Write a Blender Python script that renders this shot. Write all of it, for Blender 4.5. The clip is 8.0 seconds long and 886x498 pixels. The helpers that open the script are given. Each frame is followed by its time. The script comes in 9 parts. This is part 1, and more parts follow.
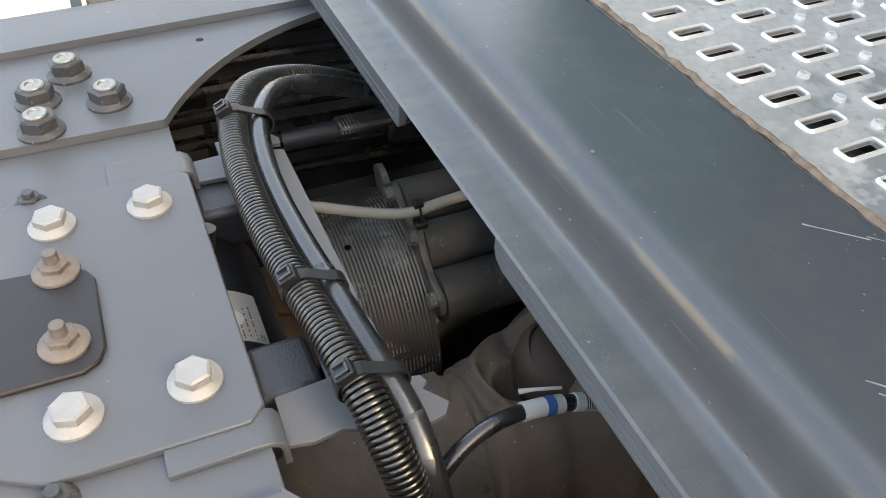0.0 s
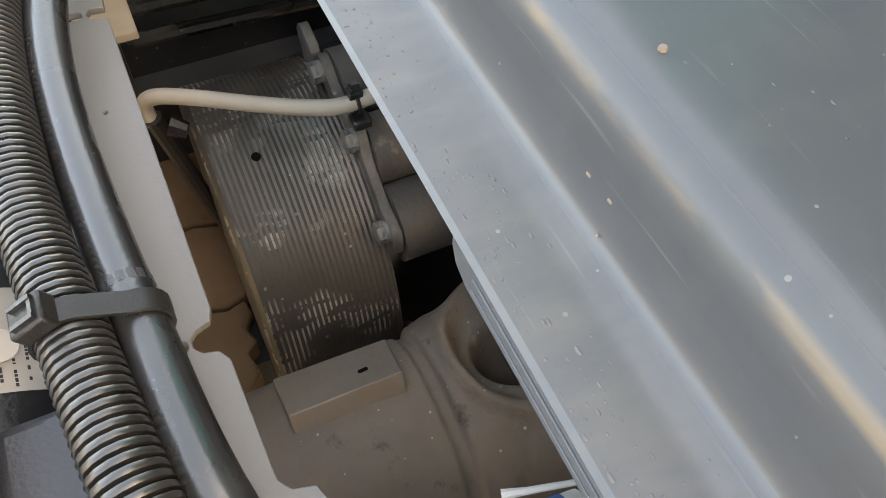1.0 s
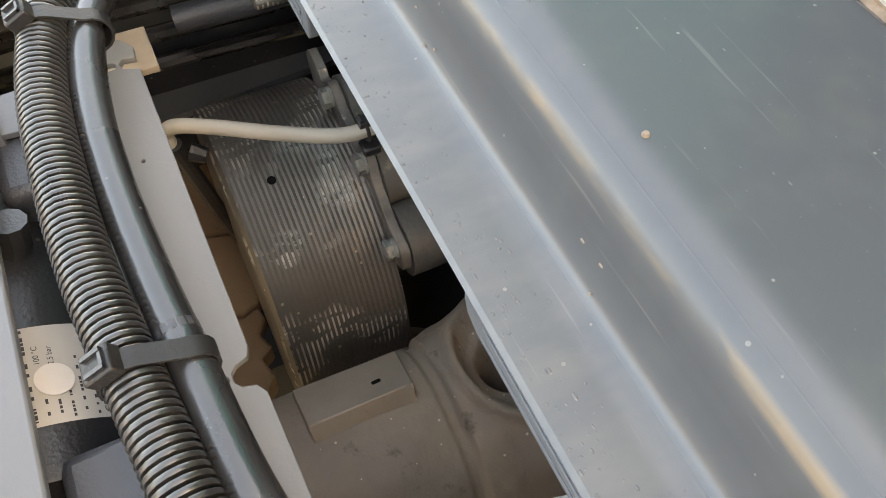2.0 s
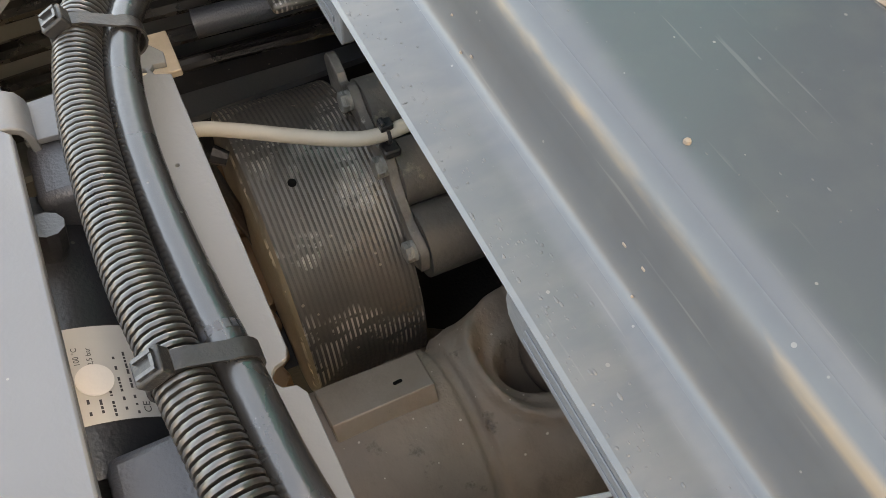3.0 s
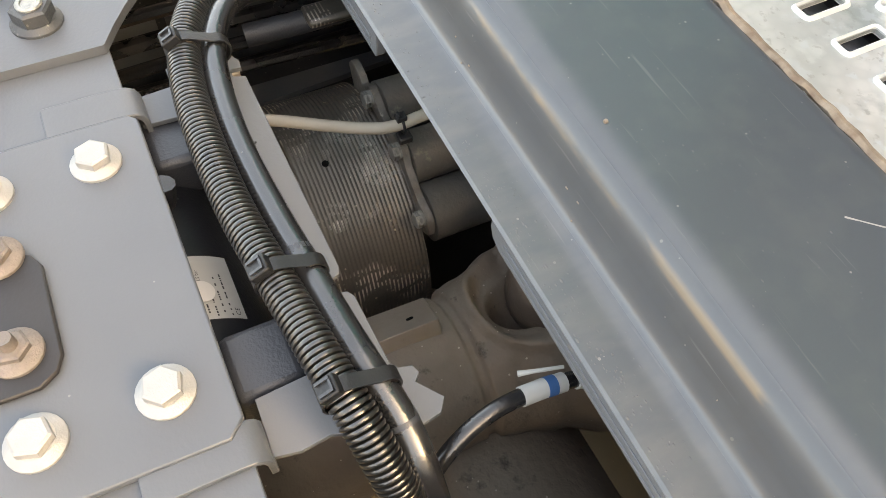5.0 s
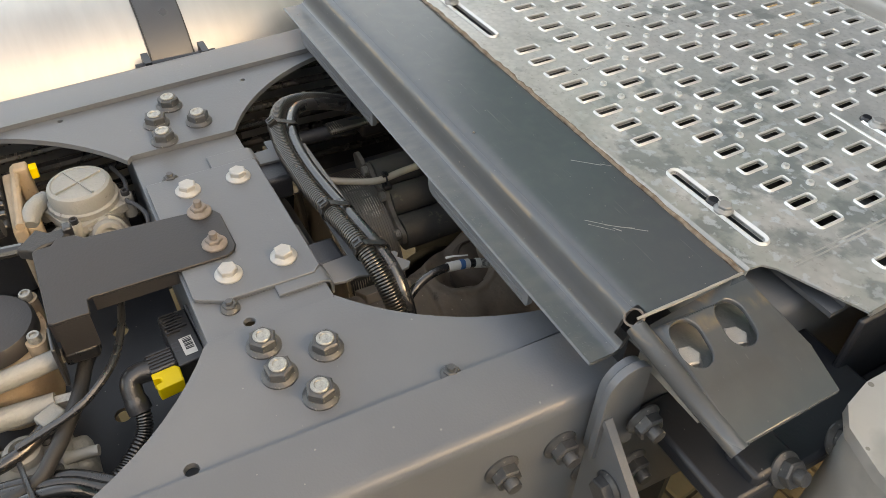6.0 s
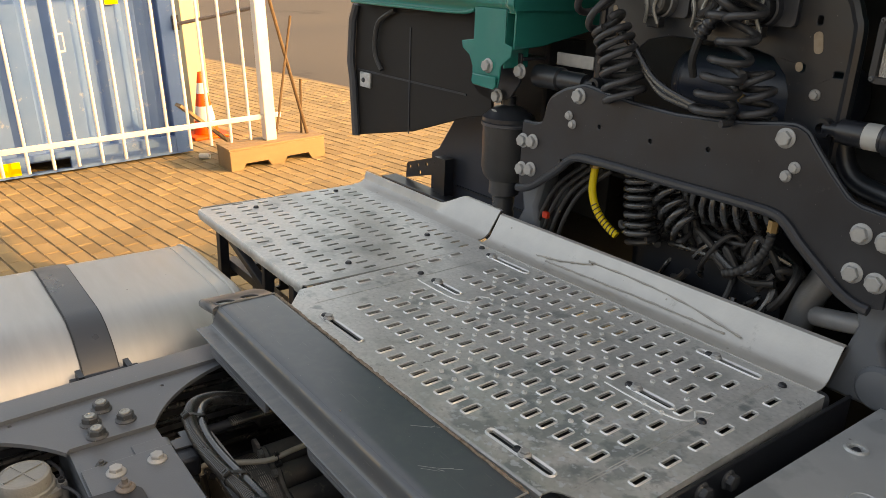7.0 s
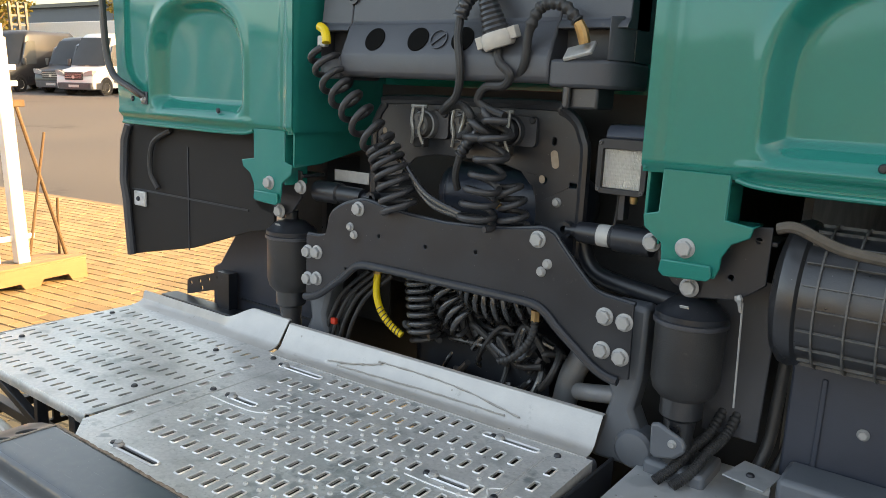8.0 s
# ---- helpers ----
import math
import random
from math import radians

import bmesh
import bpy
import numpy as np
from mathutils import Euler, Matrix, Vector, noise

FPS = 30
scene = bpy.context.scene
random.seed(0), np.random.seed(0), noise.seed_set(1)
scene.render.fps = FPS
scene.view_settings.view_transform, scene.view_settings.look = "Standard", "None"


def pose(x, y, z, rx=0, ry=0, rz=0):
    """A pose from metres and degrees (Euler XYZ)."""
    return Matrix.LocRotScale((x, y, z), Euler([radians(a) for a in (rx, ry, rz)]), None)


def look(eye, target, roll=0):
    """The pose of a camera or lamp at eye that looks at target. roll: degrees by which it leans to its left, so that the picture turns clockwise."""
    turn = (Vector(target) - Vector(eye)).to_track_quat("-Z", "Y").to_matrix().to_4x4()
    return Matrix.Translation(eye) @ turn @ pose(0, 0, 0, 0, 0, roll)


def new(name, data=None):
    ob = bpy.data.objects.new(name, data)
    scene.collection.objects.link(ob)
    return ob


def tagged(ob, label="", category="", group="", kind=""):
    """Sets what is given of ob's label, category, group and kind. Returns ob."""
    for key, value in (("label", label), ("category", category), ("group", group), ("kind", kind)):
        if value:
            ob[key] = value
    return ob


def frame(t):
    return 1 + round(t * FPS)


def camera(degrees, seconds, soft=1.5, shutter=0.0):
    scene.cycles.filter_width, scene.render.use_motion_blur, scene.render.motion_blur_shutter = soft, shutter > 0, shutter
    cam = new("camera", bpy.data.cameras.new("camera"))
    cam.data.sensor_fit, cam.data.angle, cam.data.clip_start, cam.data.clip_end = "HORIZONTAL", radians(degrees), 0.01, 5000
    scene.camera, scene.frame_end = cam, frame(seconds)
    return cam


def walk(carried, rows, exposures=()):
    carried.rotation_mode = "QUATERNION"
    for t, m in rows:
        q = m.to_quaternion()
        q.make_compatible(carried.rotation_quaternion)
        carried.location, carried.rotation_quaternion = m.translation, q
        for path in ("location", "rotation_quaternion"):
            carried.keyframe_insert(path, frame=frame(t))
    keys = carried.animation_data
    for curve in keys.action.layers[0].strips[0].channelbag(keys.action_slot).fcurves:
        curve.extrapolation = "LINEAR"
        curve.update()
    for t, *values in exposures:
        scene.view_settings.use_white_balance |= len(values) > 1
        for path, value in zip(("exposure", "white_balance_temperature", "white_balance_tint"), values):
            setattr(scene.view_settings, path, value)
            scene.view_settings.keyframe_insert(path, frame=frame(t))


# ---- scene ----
from mathutils import geometry

# the lorry stands nose-down by three degrees on the level yard: everything on it is laid out in its own frame
TRUCK = Matrix.Translation((0, 0, -0.025)) @ pose(0, 0, 0, -3, 0, 0)

cam = camera(59.9, 8.0, 0.6)
PATH = [
    (0, (0.405, 0.093, 1.352), (-0.385, 0.479, 0.536), 3.1),
    (0.2, (0.332, 0.137, 1.310), (-0.439, 0.525, 0.476), 3.4),
    (0.5, (0.263, 0.181, 1.250), (-0.463, 0.556, 0.371), 3.6),
    (0.7, (0.234, 0.201, 1.228), (-0.443, 0.550, 0.300), 3.2),
    (1, (0.214, 0.215, 1.218), (-0.390, 0.534, 0.232), 3.4),
    (1.5, (0.210, 0.213, 1.242), (-0.371, 0.523, 0.239), 3.1),
    (2.8, (0.211, 0.197, 1.268), (-0.372, 0.514, 0.269), 3.3),
    (3, (0.205, 0.192, 1.268), (-0.374, 0.510, 0.267), 3.5),
    (3.5, (0.195, 0.177, 1.275), (-0.378, 0.500, 0.271), 4.0),
    (4, (0.203, 0.183, 1.281), (-0.367, 0.505, 0.275), 4.2),
    (4.5, (0.215, 0.170, 1.304), (-0.353, 0.492, 0.297), 4.2),
    (4.7, (0.230, 0.164, 1.322), (-0.338, 0.485, 0.315), 4.2),
    (5.8, (0.675, -0.039, 1.575), (-0.044, 0.356, 0.700), 3.3),
    (6, (0.772, -0.087, 1.617), (0.008, 0.357, 0.805), 2.2),
    (6.2, (0.844, -0.110, 1.659), (0.052, 0.409, 0.922), 2.3),
    (6.5, (0.934, -0.137, 1.728), (0.107, 0.471, 1.107), 2.3),
    (6.7, (0.993, -0.162, 1.770), (0.139, 0.483, 1.227), 2.5),
    (7, (1.096, -0.208, 1.791), (0.198, 0.473, 1.379), 2.2),
    (7.5, (1.175, -0.256, 1.814), (0.324, 0.546, 1.544), 2.8),
    (8, (1.152, -0.306, 1.819), (0.459, 0.644, 1.582), 2.8),
]
EXPOSURES = [(0, 3.2, 9500, 11), (1, 3.88, 11000, 12.5), (1.5, 4.03, 11400, 12.5), (3, 3.85, 11500, 12.5), (4.7, 3.83, 11600, 12.5), (6, 2.92, 11500, 12), (6.5, 2.35, 11600, 14), (7, 2.02, 11300, 13.5), (7.5, 2.17, 10500, 12), (8, 2.55, 9500, 9)]
walk(cam, [(t, TRUCK @ look(eye, target, roll)) for t, eye, target, roll in PATH], EXPOSURES)

# ---- light: low evening sun from ahead on the right, kept off the lorry by an added unseen wall ----
SUN_EL, SUN_AZ = radians(20), radians(50)
sun_way = Vector((math.sin(SUN_AZ) * math.cos(SUN_EL), math.cos(SUN_AZ) * math.cos(SUN_EL), math.sin(SUN_EL)))
world = bpy.data.worlds.new("sky")
scene.world = world
world.use_nodes = True
wn = world.node_tree.nodes
sky = wn.new("ShaderNodeTexSky")
sky.sky_type, sky.sun_disc, sky.sun_elevation, sky.sun_rotation = "NISHITA", False, SUN_EL, SUN_AZ
sky.air_density, sky.dust_density, sky.ozone_density = 0.8, 4.0, 0.4
world.node_tree.links.new(sky.outputs[0], wn["Background"].inputs[0])
wn["Background"].inputs[1].default_value = 0.15
sun_data = bpy.data.lights.new("sun", "SUN")
sun_data.energy, sun_data.angle, sun_data.color = 2.1, radians(0.6), (1.0, 0.6, 0.27)
sun = new("sun", sun_data)
sun.matrix_world = look(sun_way * 50, (0, 0, 0))


# ---- materials ----
def mat(name, c1, c2, scale=8.0, rough=(0.4, 0.6), metal=0.0, bump=0.0, fine=180.0, coat=0.0, spots=None, vary=0.0, stretch=(1, 1, 1), spec=0.5, detail=6, specks=None):
    """A surface with cloudy variation between two colours, fine grain in gloss and relief, and optional spots (colour, scale, amount) and specks (colour, scale, share)."""
    m = bpy.data.materials.new(name)
    m.use_nodes = True
    nt = m.node_tree
    n, li = nt.nodes, nt.links.new
    b = n["Principled BSDF"]
    co = n.new("ShaderNodeTexCoord")
    mp = n.new("ShaderNodeMapping")
    mp.inputs["Scale"].default_value = stretch
    li(co.outputs["Object"], mp.inputs[0])
    big = n.new("ShaderNodeTexNoise")
    big.inputs["Scale"].default_value, big.inputs["Detail"].default_value, big.inputs["Roughness"].default_value = scale, detail, 0.55
    small = n.new("ShaderNodeTexNoise")
    small.inputs["Scale"].default_value, small.inputs["Detail"].default_value = fine, 3
    li(mp.outputs[0], big.inputs[0])
    li(mp.outputs[0], small.inputs[0])
    ramp = n.new("ShaderNodeMapRange")
    ramp.inputs[1].default_value, ramp.inputs[2].default_value = 0.25, 0.75
    li(big.outputs[0], ramp.inputs[0])
    mix = n.new("ShaderNodeMix")
    mix.data_type = "RGBA"
    mix.inputs[6].default_value, mix.inputs[7].default_value = (*c1, 1), (*c2, 1)
    li(ramp.outputs[0], mix.inputs[0])
    colour = mix.outputs[2]
    if spots:
        sc, ssc, amount = spots
        sp = n.new("ShaderNodeTexNoise")
        sp.inputs["Scale"].default_value, sp.inputs["Detail"].default_value, sp.inputs["Roughness"].default_value = ssc, 8, 0.7
        li(mp.outputs[0], sp.inputs[0])
        sr = n.new("ShaderNodeMapRange")
        sr.inputs[1].default_value, sr.inputs[2].default_value = 0.66 - 0.2 * amount, 0.72 - 0.1 * amount
        li(sp.outputs[0], sr.inputs[0])
        m2 = n.new("ShaderNodeMix")
        m2.data_type = "RGBA"
        m2.inputs[7].default_value = (*sc, 1)
        li(sr.outputs[0], m2.inputs[0])
        li(colour, m2.inputs[6])
        colour = m2.outputs[2]
    if specks:
        kc, ksc, share = specks
        vo = n.new("ShaderNodeTexVoronoi")
        vo.inputs["Scale"].default_value = ksc
        li(co.outputs["Object"], vo.inputs["Vector"])
        sx = n.new("ShaderNodeSeparateColor")
        li(vo.outputs["Color"], sx.inputs[0])
        size = n.new("ShaderNodeMapRange")
        size.inputs[1].default_value, size.inputs[2].default_value = 1 - share, 1
        size.inputs[3].default_value, size.inputs[4].default_value = 0.0, 0.24
        li(sx.outputs[0], size.inputs[0])
        near = n.new("ShaderNodeMath")
        near.operation = "LESS_THAN"
        li(vo.outputs["Distance"], near.inputs[0])
        li(size.outputs[0], near.inputs[1])
        m3 = n.new("ShaderNodeMix")
        m3.data_type = "RGBA"
        m3.inputs[7].default_value = (*kc, 1)
        li(near.outputs[0], m3.inputs[0])
        li(colour, m3.inputs[6])
        colour = m3.outputs[2]
    if vary:
        oi = n.new("ShaderNodeObjectInfo")
        geo = n.new("ShaderNodeNewGeometry")
        ad = n.new("ShaderNodeMath")
        ad.operation = "ADD"
        li(oi.outputs["Random"], ad.inputs[0])
        li(geo.outputs["Random Per Island"], ad.inputs[1])
        fr = n.new("ShaderNodeMath")
        fr.operation = "FRACT"
        li(ad.outputs[0], fr.inputs[0])
        vr = n.new("ShaderNodeMapRange")
        vr.inputs[3].default_value, vr.inputs[4].default_value = 1 - vary, 1 + vary
        li(fr.outputs[0], vr.inputs[0])
        hs = n.new("ShaderNodeHueSaturation")
        li(vr.outputs[0], hs.inputs["Value"])
        li(colour, hs.inputs["Color"])
        colour = hs.outputs[0]
    li(colour, b.inputs["Base Color"])
    rr = n.new("ShaderNodeMapRange")
    rr.inputs[1].default_value, rr.inputs[2].default_value = 0.3, 0.7
    rr.inputs[3].default_value, rr.inputs[4].default_value = rough
    li(big.outputs[0], rr.inputs[0])
    li(rr.outputs[0], b.inputs["Roughness"])
    b.inputs["Metallic"].default_value = metal
    b.inputs["Specular IOR Level"].default_value = spec
    b.inputs["Coat Weight"].default_value = coat
    b.inputs["Coat Roughness"].default_value = 0.06 if name == "green_cab_paint" or "van" in name else 0.2
    if bump:
        bp = n.new("ShaderNodeBump")
        bp.inputs["Strength"].default_value, bp.inputs["Distance"].default_value = bump, 0.002
        li(small.outputs[0], bp.inputs["Height"])
        li(bp.outputs[0], b.inputs["Normal"])
    return m


GREY = mat("grey_chassis_paint", (0.105, 0.118, 0.135), (0.135, 0.15, 0.168), 5, (0.3, 0.46), 0.0, 0.12, 350, detail=3, specks=((0.2, 0.21, 0.215), 170, 0.012))
BEAMGREY = mat("worn_beam_paint", (0.057, 0.069, 0.081), (0.066, 0.078, 0.091), 5, (0.27, 0.27), 0.0, 0.0, 300, detail=1, specks=((0.18, 0.18, 0.175), 240, 0.05), spec=0.9)
BLACKSTEEL = mat("satin_black_steel", (0.0125, 0.0148, 0.02), (0.0235, 0.027, 0.034), 7, (0.28, 0.45), 0.0, 0.08, 260, spots=((0.05, 0.052, 0.055), 26, 0.12), spec=0.6, specks=((0.14, 0.14, 0.14), 190, 0.05))
# Black that stands for the shade inside holes that aren't cut.
HOLEBLACK = mat("hole_shade_black", (0.003, 0.003, 0.003), (0.005, 0.005, 0.005), 9, (0.8, 0.9), spec=0.1)
STRAPGREY = mat("satin_strap_paint", (0.04, 0.044, 0.05), (0.055, 0.06, 0.067), 7, (0.25, 0.38), 0.0, 0.1, 300, spec=0.8)
SMOOTHHOSE = mat("wet_smooth_rubber", (0.014, 0.015, 0.017), (0.024, 0.025, 0.027), 24, (0.2, 0.32), 0.0, 0.1, 300, spec=1.0, coat=0.7, specks=((0.1, 0.1, 0.1), 260, 0.06))
COIL = mat("coil_rubber", (0.028, 0.029, 0.032), (0.05, 0.05, 0.053), 22, (0.3, 0.42), 0.0, 0.2, 300, specks=((0.12, 0.12, 0.12), 160, 0.1))
ARMBLACK = mat("dull_black_bracket", (0.022, 0.0215, 0.0235), (0.034, 0.033, 0.035), 7, (0.42, 0.58), 0.0, 0.15, 300)
BLACKPLASTIC = mat("black_plastic", (0.0125, 0.0135, 0.0165), (0.024, 0.0255, 0.03), 14, (0.26, 0.44), 0.0, 0.2, 400, spec=0.9, specks=((0.12, 0.12, 0.115), 170, 0.06))
GREYPLASTIC = mat("dark_grey_plastic", (0.035, 0.039, 0.048), (0.058, 0.063, 0.075), 9, (0.36, 0.52), 0.0, 0.25, 500, spec=0.7, spots=((0.085, 0.083, 0.082), 30, 0.08))
TIE = mat("black_nylon", (0.012, 0.0125, 0.0135), (0.021, 0.0215, 0.023), 60, (0.32, 0.45), 0.0, 0.15, 500, spec=0.5)
RUBBER = mat("dusty_rubber", (0.02, 0.0205, 0.022), (0.038, 0.0385, 0.04), 10, (0.38, 0.58), 0.0, 0.3, 300, spots=((0.07, 0.066, 0.06), 25, 0.06))
HOSE = mat("hose_rubber", (0.012, 0.0122, 0.0135), (0.024, 0.0242, 0.026), 30, (0.2, 0.34), 0.0, 0.1, 300, spec=1.0, specks=((0.12, 0.12, 0.12), 200, 0.06))
CONDUIT = mat("conduit_plastic", (0.008, 0.0078, 0.0078), (0.02, 0.0185, 0.0175), 26, (0.25, 0.4), 0.0, 0.1, 300, spec=1.0, coat=0.6)
# Worn zinc, whitened further to paint in the highlights of raised edges.
WORN = mat("worn_zinc_with_highlight", (0.82, 0.82, 0.8), (0.88, 0.88, 0.86), 30, (0.28, 0.4), 0.35, 0.1, 300)
GALV = mat("galvanised_steel", (0.6, 0.6, 0.585), (0.72, 0.715, 0.7), 9, (0.26, 0.46), 0.35, 0.12, 120)
ALU = mat("brushed_aluminium", (0.5, 0.485, 0.455), (0.6, 0.585, 0.555), 6, (0.4, 0.52), 0.75, 0.08, 260, stretch=(1, 6, 1), specks=((0.15, 0.14, 0.13), 40, 0.04))
ZINC = mat("zinc_bolt", (0.34, 0.345, 0.345), (0.46, 0.46, 0.45), 60, (0.4, 0.6), 0.3, 0.2, 600)
NUTGREY = mat("painted_nut", (0.055, 0.058, 0.063), (0.095, 0.1, 0.105), 70, (0.3, 0.5), 0.2, 0.2, 500, spots=((0.36, 0.35, 0.32), 150, 0.14))
PIPEGREY = mat("dull_pipe_steel", (0.17, 0.175, 0.185), (0.26, 0.265, 0.275), 9, (0.4, 0.55), 0.2, 0.2, 200)
STUD = mat("bare_stud_end", (0.25, 0.25, 0.24), (0.5, 0.49, 0.45), 260, (0.35, 0.5), 0.7, 0.2, 700)
RUSTY = mat("rusty_bolt", (0.15, 0.128, 0.115), (0.29, 0.25, 0.225), 90, (0.5, 0.7), 0.3, 0.3, 600)
AXLE = mat("dusty_cast_axle", (0.175, 0.138, 0.112), (0.3, 0.245, 0.2), 13, (0.45, 0.75), 0.0, 0.9, 110, spots=((0.085, 0.066, 0.053), 24, 0.3), specks=((0.5, 0.44, 0.38), 210, 0.12))
BALL = mat("rusty_brown_ball", (0.1, 0.073, 0.056), (0.2, 0.155, 0.125), 20, (0.5, 0.75), 0.0, 0.6, 140, spots=((0.045, 0.035, 0.028), 30, 0.3))
PAD = mat("bare_machined_pad", (0.27, 0.22, 0.18), (0.37, 0.31, 0.26), 30, (0.4, 0.6), 0.15, 0.3, 160, spots=((0.13, 0.1, 0.08), 40, 0.2))
MUD = mat("dried_brown_mud", (0.3, 0.2, 0.125), (0.42, 0.29, 0.185), 14, (0.8, 0.95), 0.0, 0.8, 120, spots=((0.2, 0.125, 0.07), 20, 0.3))
STUDGREY = mat("dusty_bush_steel", (0.075, 0.075, 0.075), (0.13, 0.127, 0.12), 12, (0.5, 0.7), 0.0, 0.3, 200, spots=((0.28, 0.26, 0.22), 18, 0.25))
DRUM = mat("scuffed_dark_steel", (0.12, 0.112, 0.104), (0.235, 0.218, 0.2), 10, (0.32, 0.48), 0.6, 0.3, 220, specks=((0.5, 0.44, 0.37), 160, 0.1))
CASTGREY = mat("cast_aluminium", (0.22, 0.23, 0.225), (0.33, 0.335, 0.325), 18, (0.45, 0.65), 0.2, 0.5, 240, spots=((0.1, 0.09, 0.08), 24, 0.14))
GREEN = mat("green_cab_paint", (0.0, 0.19, 0.158), (0.0, 0.204, 0.17), 2, (0.06, 0.1), 0.0, 0.015, 14, coat=0.35, spec=0.3)
YELLOW = mat("yellow_plastic", (0.75, 0.52, 0.01), (0.8, 0.58, 0.02), 12, (0.4, 0.5), 0.0, 0.1, 300)
RED = mat("red_plastic", (0.6, 0.03, 0.01), (0.65, 0.05, 0.02), 12, (0.4, 0.5))
CREAM = mat("cream_cable", (0.48, 0.44, 0.37), (0.6, 0.56, 0.48), 30, (0.4, 0.6), 0.0, 0.1, 300)
LABEL = mat("label_paper", (0.44, 0.445, 0.43), (0.52, 0.525, 0.51), 20, (0.4, 0.55))
INK = mat("label_ink", (0.03, 0.03, 0.035), (0.05, 0.05, 0.055), 40, (0.5, 0.6))
BRASS = mat("brass_fitting", (0.4, 0.24, 0.1), (0.5, 0.32, 0.15), 60, (0.35, 0.5), 0.8, 0.1, 500)
RUST = mat("flaking_rust", (0.11, 0.06, 0.035), (0.34, 0.28, 0.22), 90, (0.7, 0.9), 0.0, 0.6, 200)
SEAL = mat("pale_sealant", (0.24, 0.235, 0.22), (0.36, 0.35, 0.33), 40, (0.6, 0.8), 0.0, 0.4, 300)
PAVER = mat("ochre_paving_brick", (0.2, 0.15, 0.08), (0.305, 0.23, 0.125), 3, (0.75, 0.9), 0.0, 0.5, 160, vary=0.16, spots=((0.2, 0.15, 0.1), 5, 0.15))
JOINT = mat("sandy_joint", (0.13, 0.1, 0.065), (0.2, 0.155, 0.1), 6, (0.85, 0.95), 0.0, 0.6, 120)
ASPHALT = mat("worn_asphalt", (0.054, 0.051, 0.05), (0.084, 0.079, 0.076), 0.25, (0.75, 0.9), 0.0, 0.4, 60, spots=((0.035, 0.033, 0.032), 0.45, 0.35), specks=((0.13, 0.125, 0.12), 50, 0.3))
BLUE = mat("container_blue", (0.062, 0.145, 0.34), (0.095, 0.19, 0.4), 3, (0.36, 0.5), 0.0, 0.1, 120, spots=((0.28, 0.33, 0.42), 6, 0.25))
WHITE = mat("white_fence_paint", (0.62, 0.61, 0.59), (0.7, 0.69, 0.67), 8, (0.4, 0.55), 0.0, 0.1, 200)
WOOD = mat("pallet_wood", (0.2, 0.14, 0.08), (0.3, 0.21, 0.12), 6, (0.6, 0.8), 0.0, 0.5, 120, stretch=(1, 0.15, 1))
VANDARK = mat("dark_van_paint", (0.02, 0.022, 0.026), (0.027, 0.029, 0.034), 2, (0.3, 0.4), coat=0.3)
HANDLEWOOD = mat("weathered_handle_wood", (0.07, 0.042, 0.02), (0.13, 0.08, 0.04), 30, (0.6, 0.8), 0.0, 0.3, 150)
HEADLAMP = mat("headlamp_glass", (0.2, 0.21, 0.22), (0.34, 0.35, 0.36), 6, (0.08, 0.15), coat=0.6)
BLUEPLASTIC = mat("blue_black_plastic", (0.03, 0.038, 0.056), (0.046, 0.056, 0.078), 6, (0.35, 0.5), 0.0, 0.2, 300)
# Glass lightened in colour for the sky reflected in it.
VANGLASS = mat("van_glass_sky_tint", (0.07, 0.082, 0.09), (0.09, 0.1, 0.11), 1, (0.05, 0.08), coat=0.5)
VANWHITE = mat("white_van_paint", (0.5, 0.51, 0.53), (0.56, 0.57, 0.59), 2, (0.3, 0.4), coat=0.6)
GLASSDARK = mat("tinted_glass", (0.01, 0.012, 0.014), (0.015, 0.017, 0.02), 3, (0.06, 0.1))
TYRE = mat("tyre_rubber", (0.014, 0.014, 0.014), (0.022, 0.022, 0.021), 10, (0.7, 0.85), 0.0, 0.3, 100)
# Blue-grey chosen for what the unseen rear wall gives to reflections.
WALLDARK = mat("grey_wall_cladding", (0.1, 0.118, 0.14), (0.135, 0.155, 0.18), 0.6, (0.6, 0.8))
# Pale so the unseen shading wall bounces light onto the lorry's right side.
WALLMAT = mat("pale_bounce_cladding", (0.42, 0.415, 0.4), (0.5, 0.495, 0.48), 0.6, (0.5, 0.7))
LEAF = mat("autumn_leaves", (0.2, 0.15, 0.03), (0.1, 0.11, 0.03), 1.5, (0.6, 0.8), vary=0.3)


def node(m, kind, **at):
    n = m.node_tree.nodes.new(kind)
    for key, val in at.items():
        n.inputs[key.replace("_", " ")].default_value = val
    return n


def calc(m, op, a, b=None):
    n = m.node_tree.nodes.new("ShaderNodeMath")
    n.operation = op
    for k, v in ((0, a), (1, b)):
        if v is None:
            continue
        if isinstance(v, (int, float)):
            n.inputs[k].default_value = v
        else:
            m.node_tree.links.new(v, n.inputs[k])
    return n.outputs[0]


def band(m, v, a, b, lo=0.0, hi=1.0):
    n = m.node_tree.nodes.new("ShaderNodeMapRange")
    m.node_tree.links.new(v, n.inputs[0])
    for k, x in ((1, a), (2, b), (3, lo), (4, hi)):
        n.inputs[k].default_value = x
    return n.outputs[0]


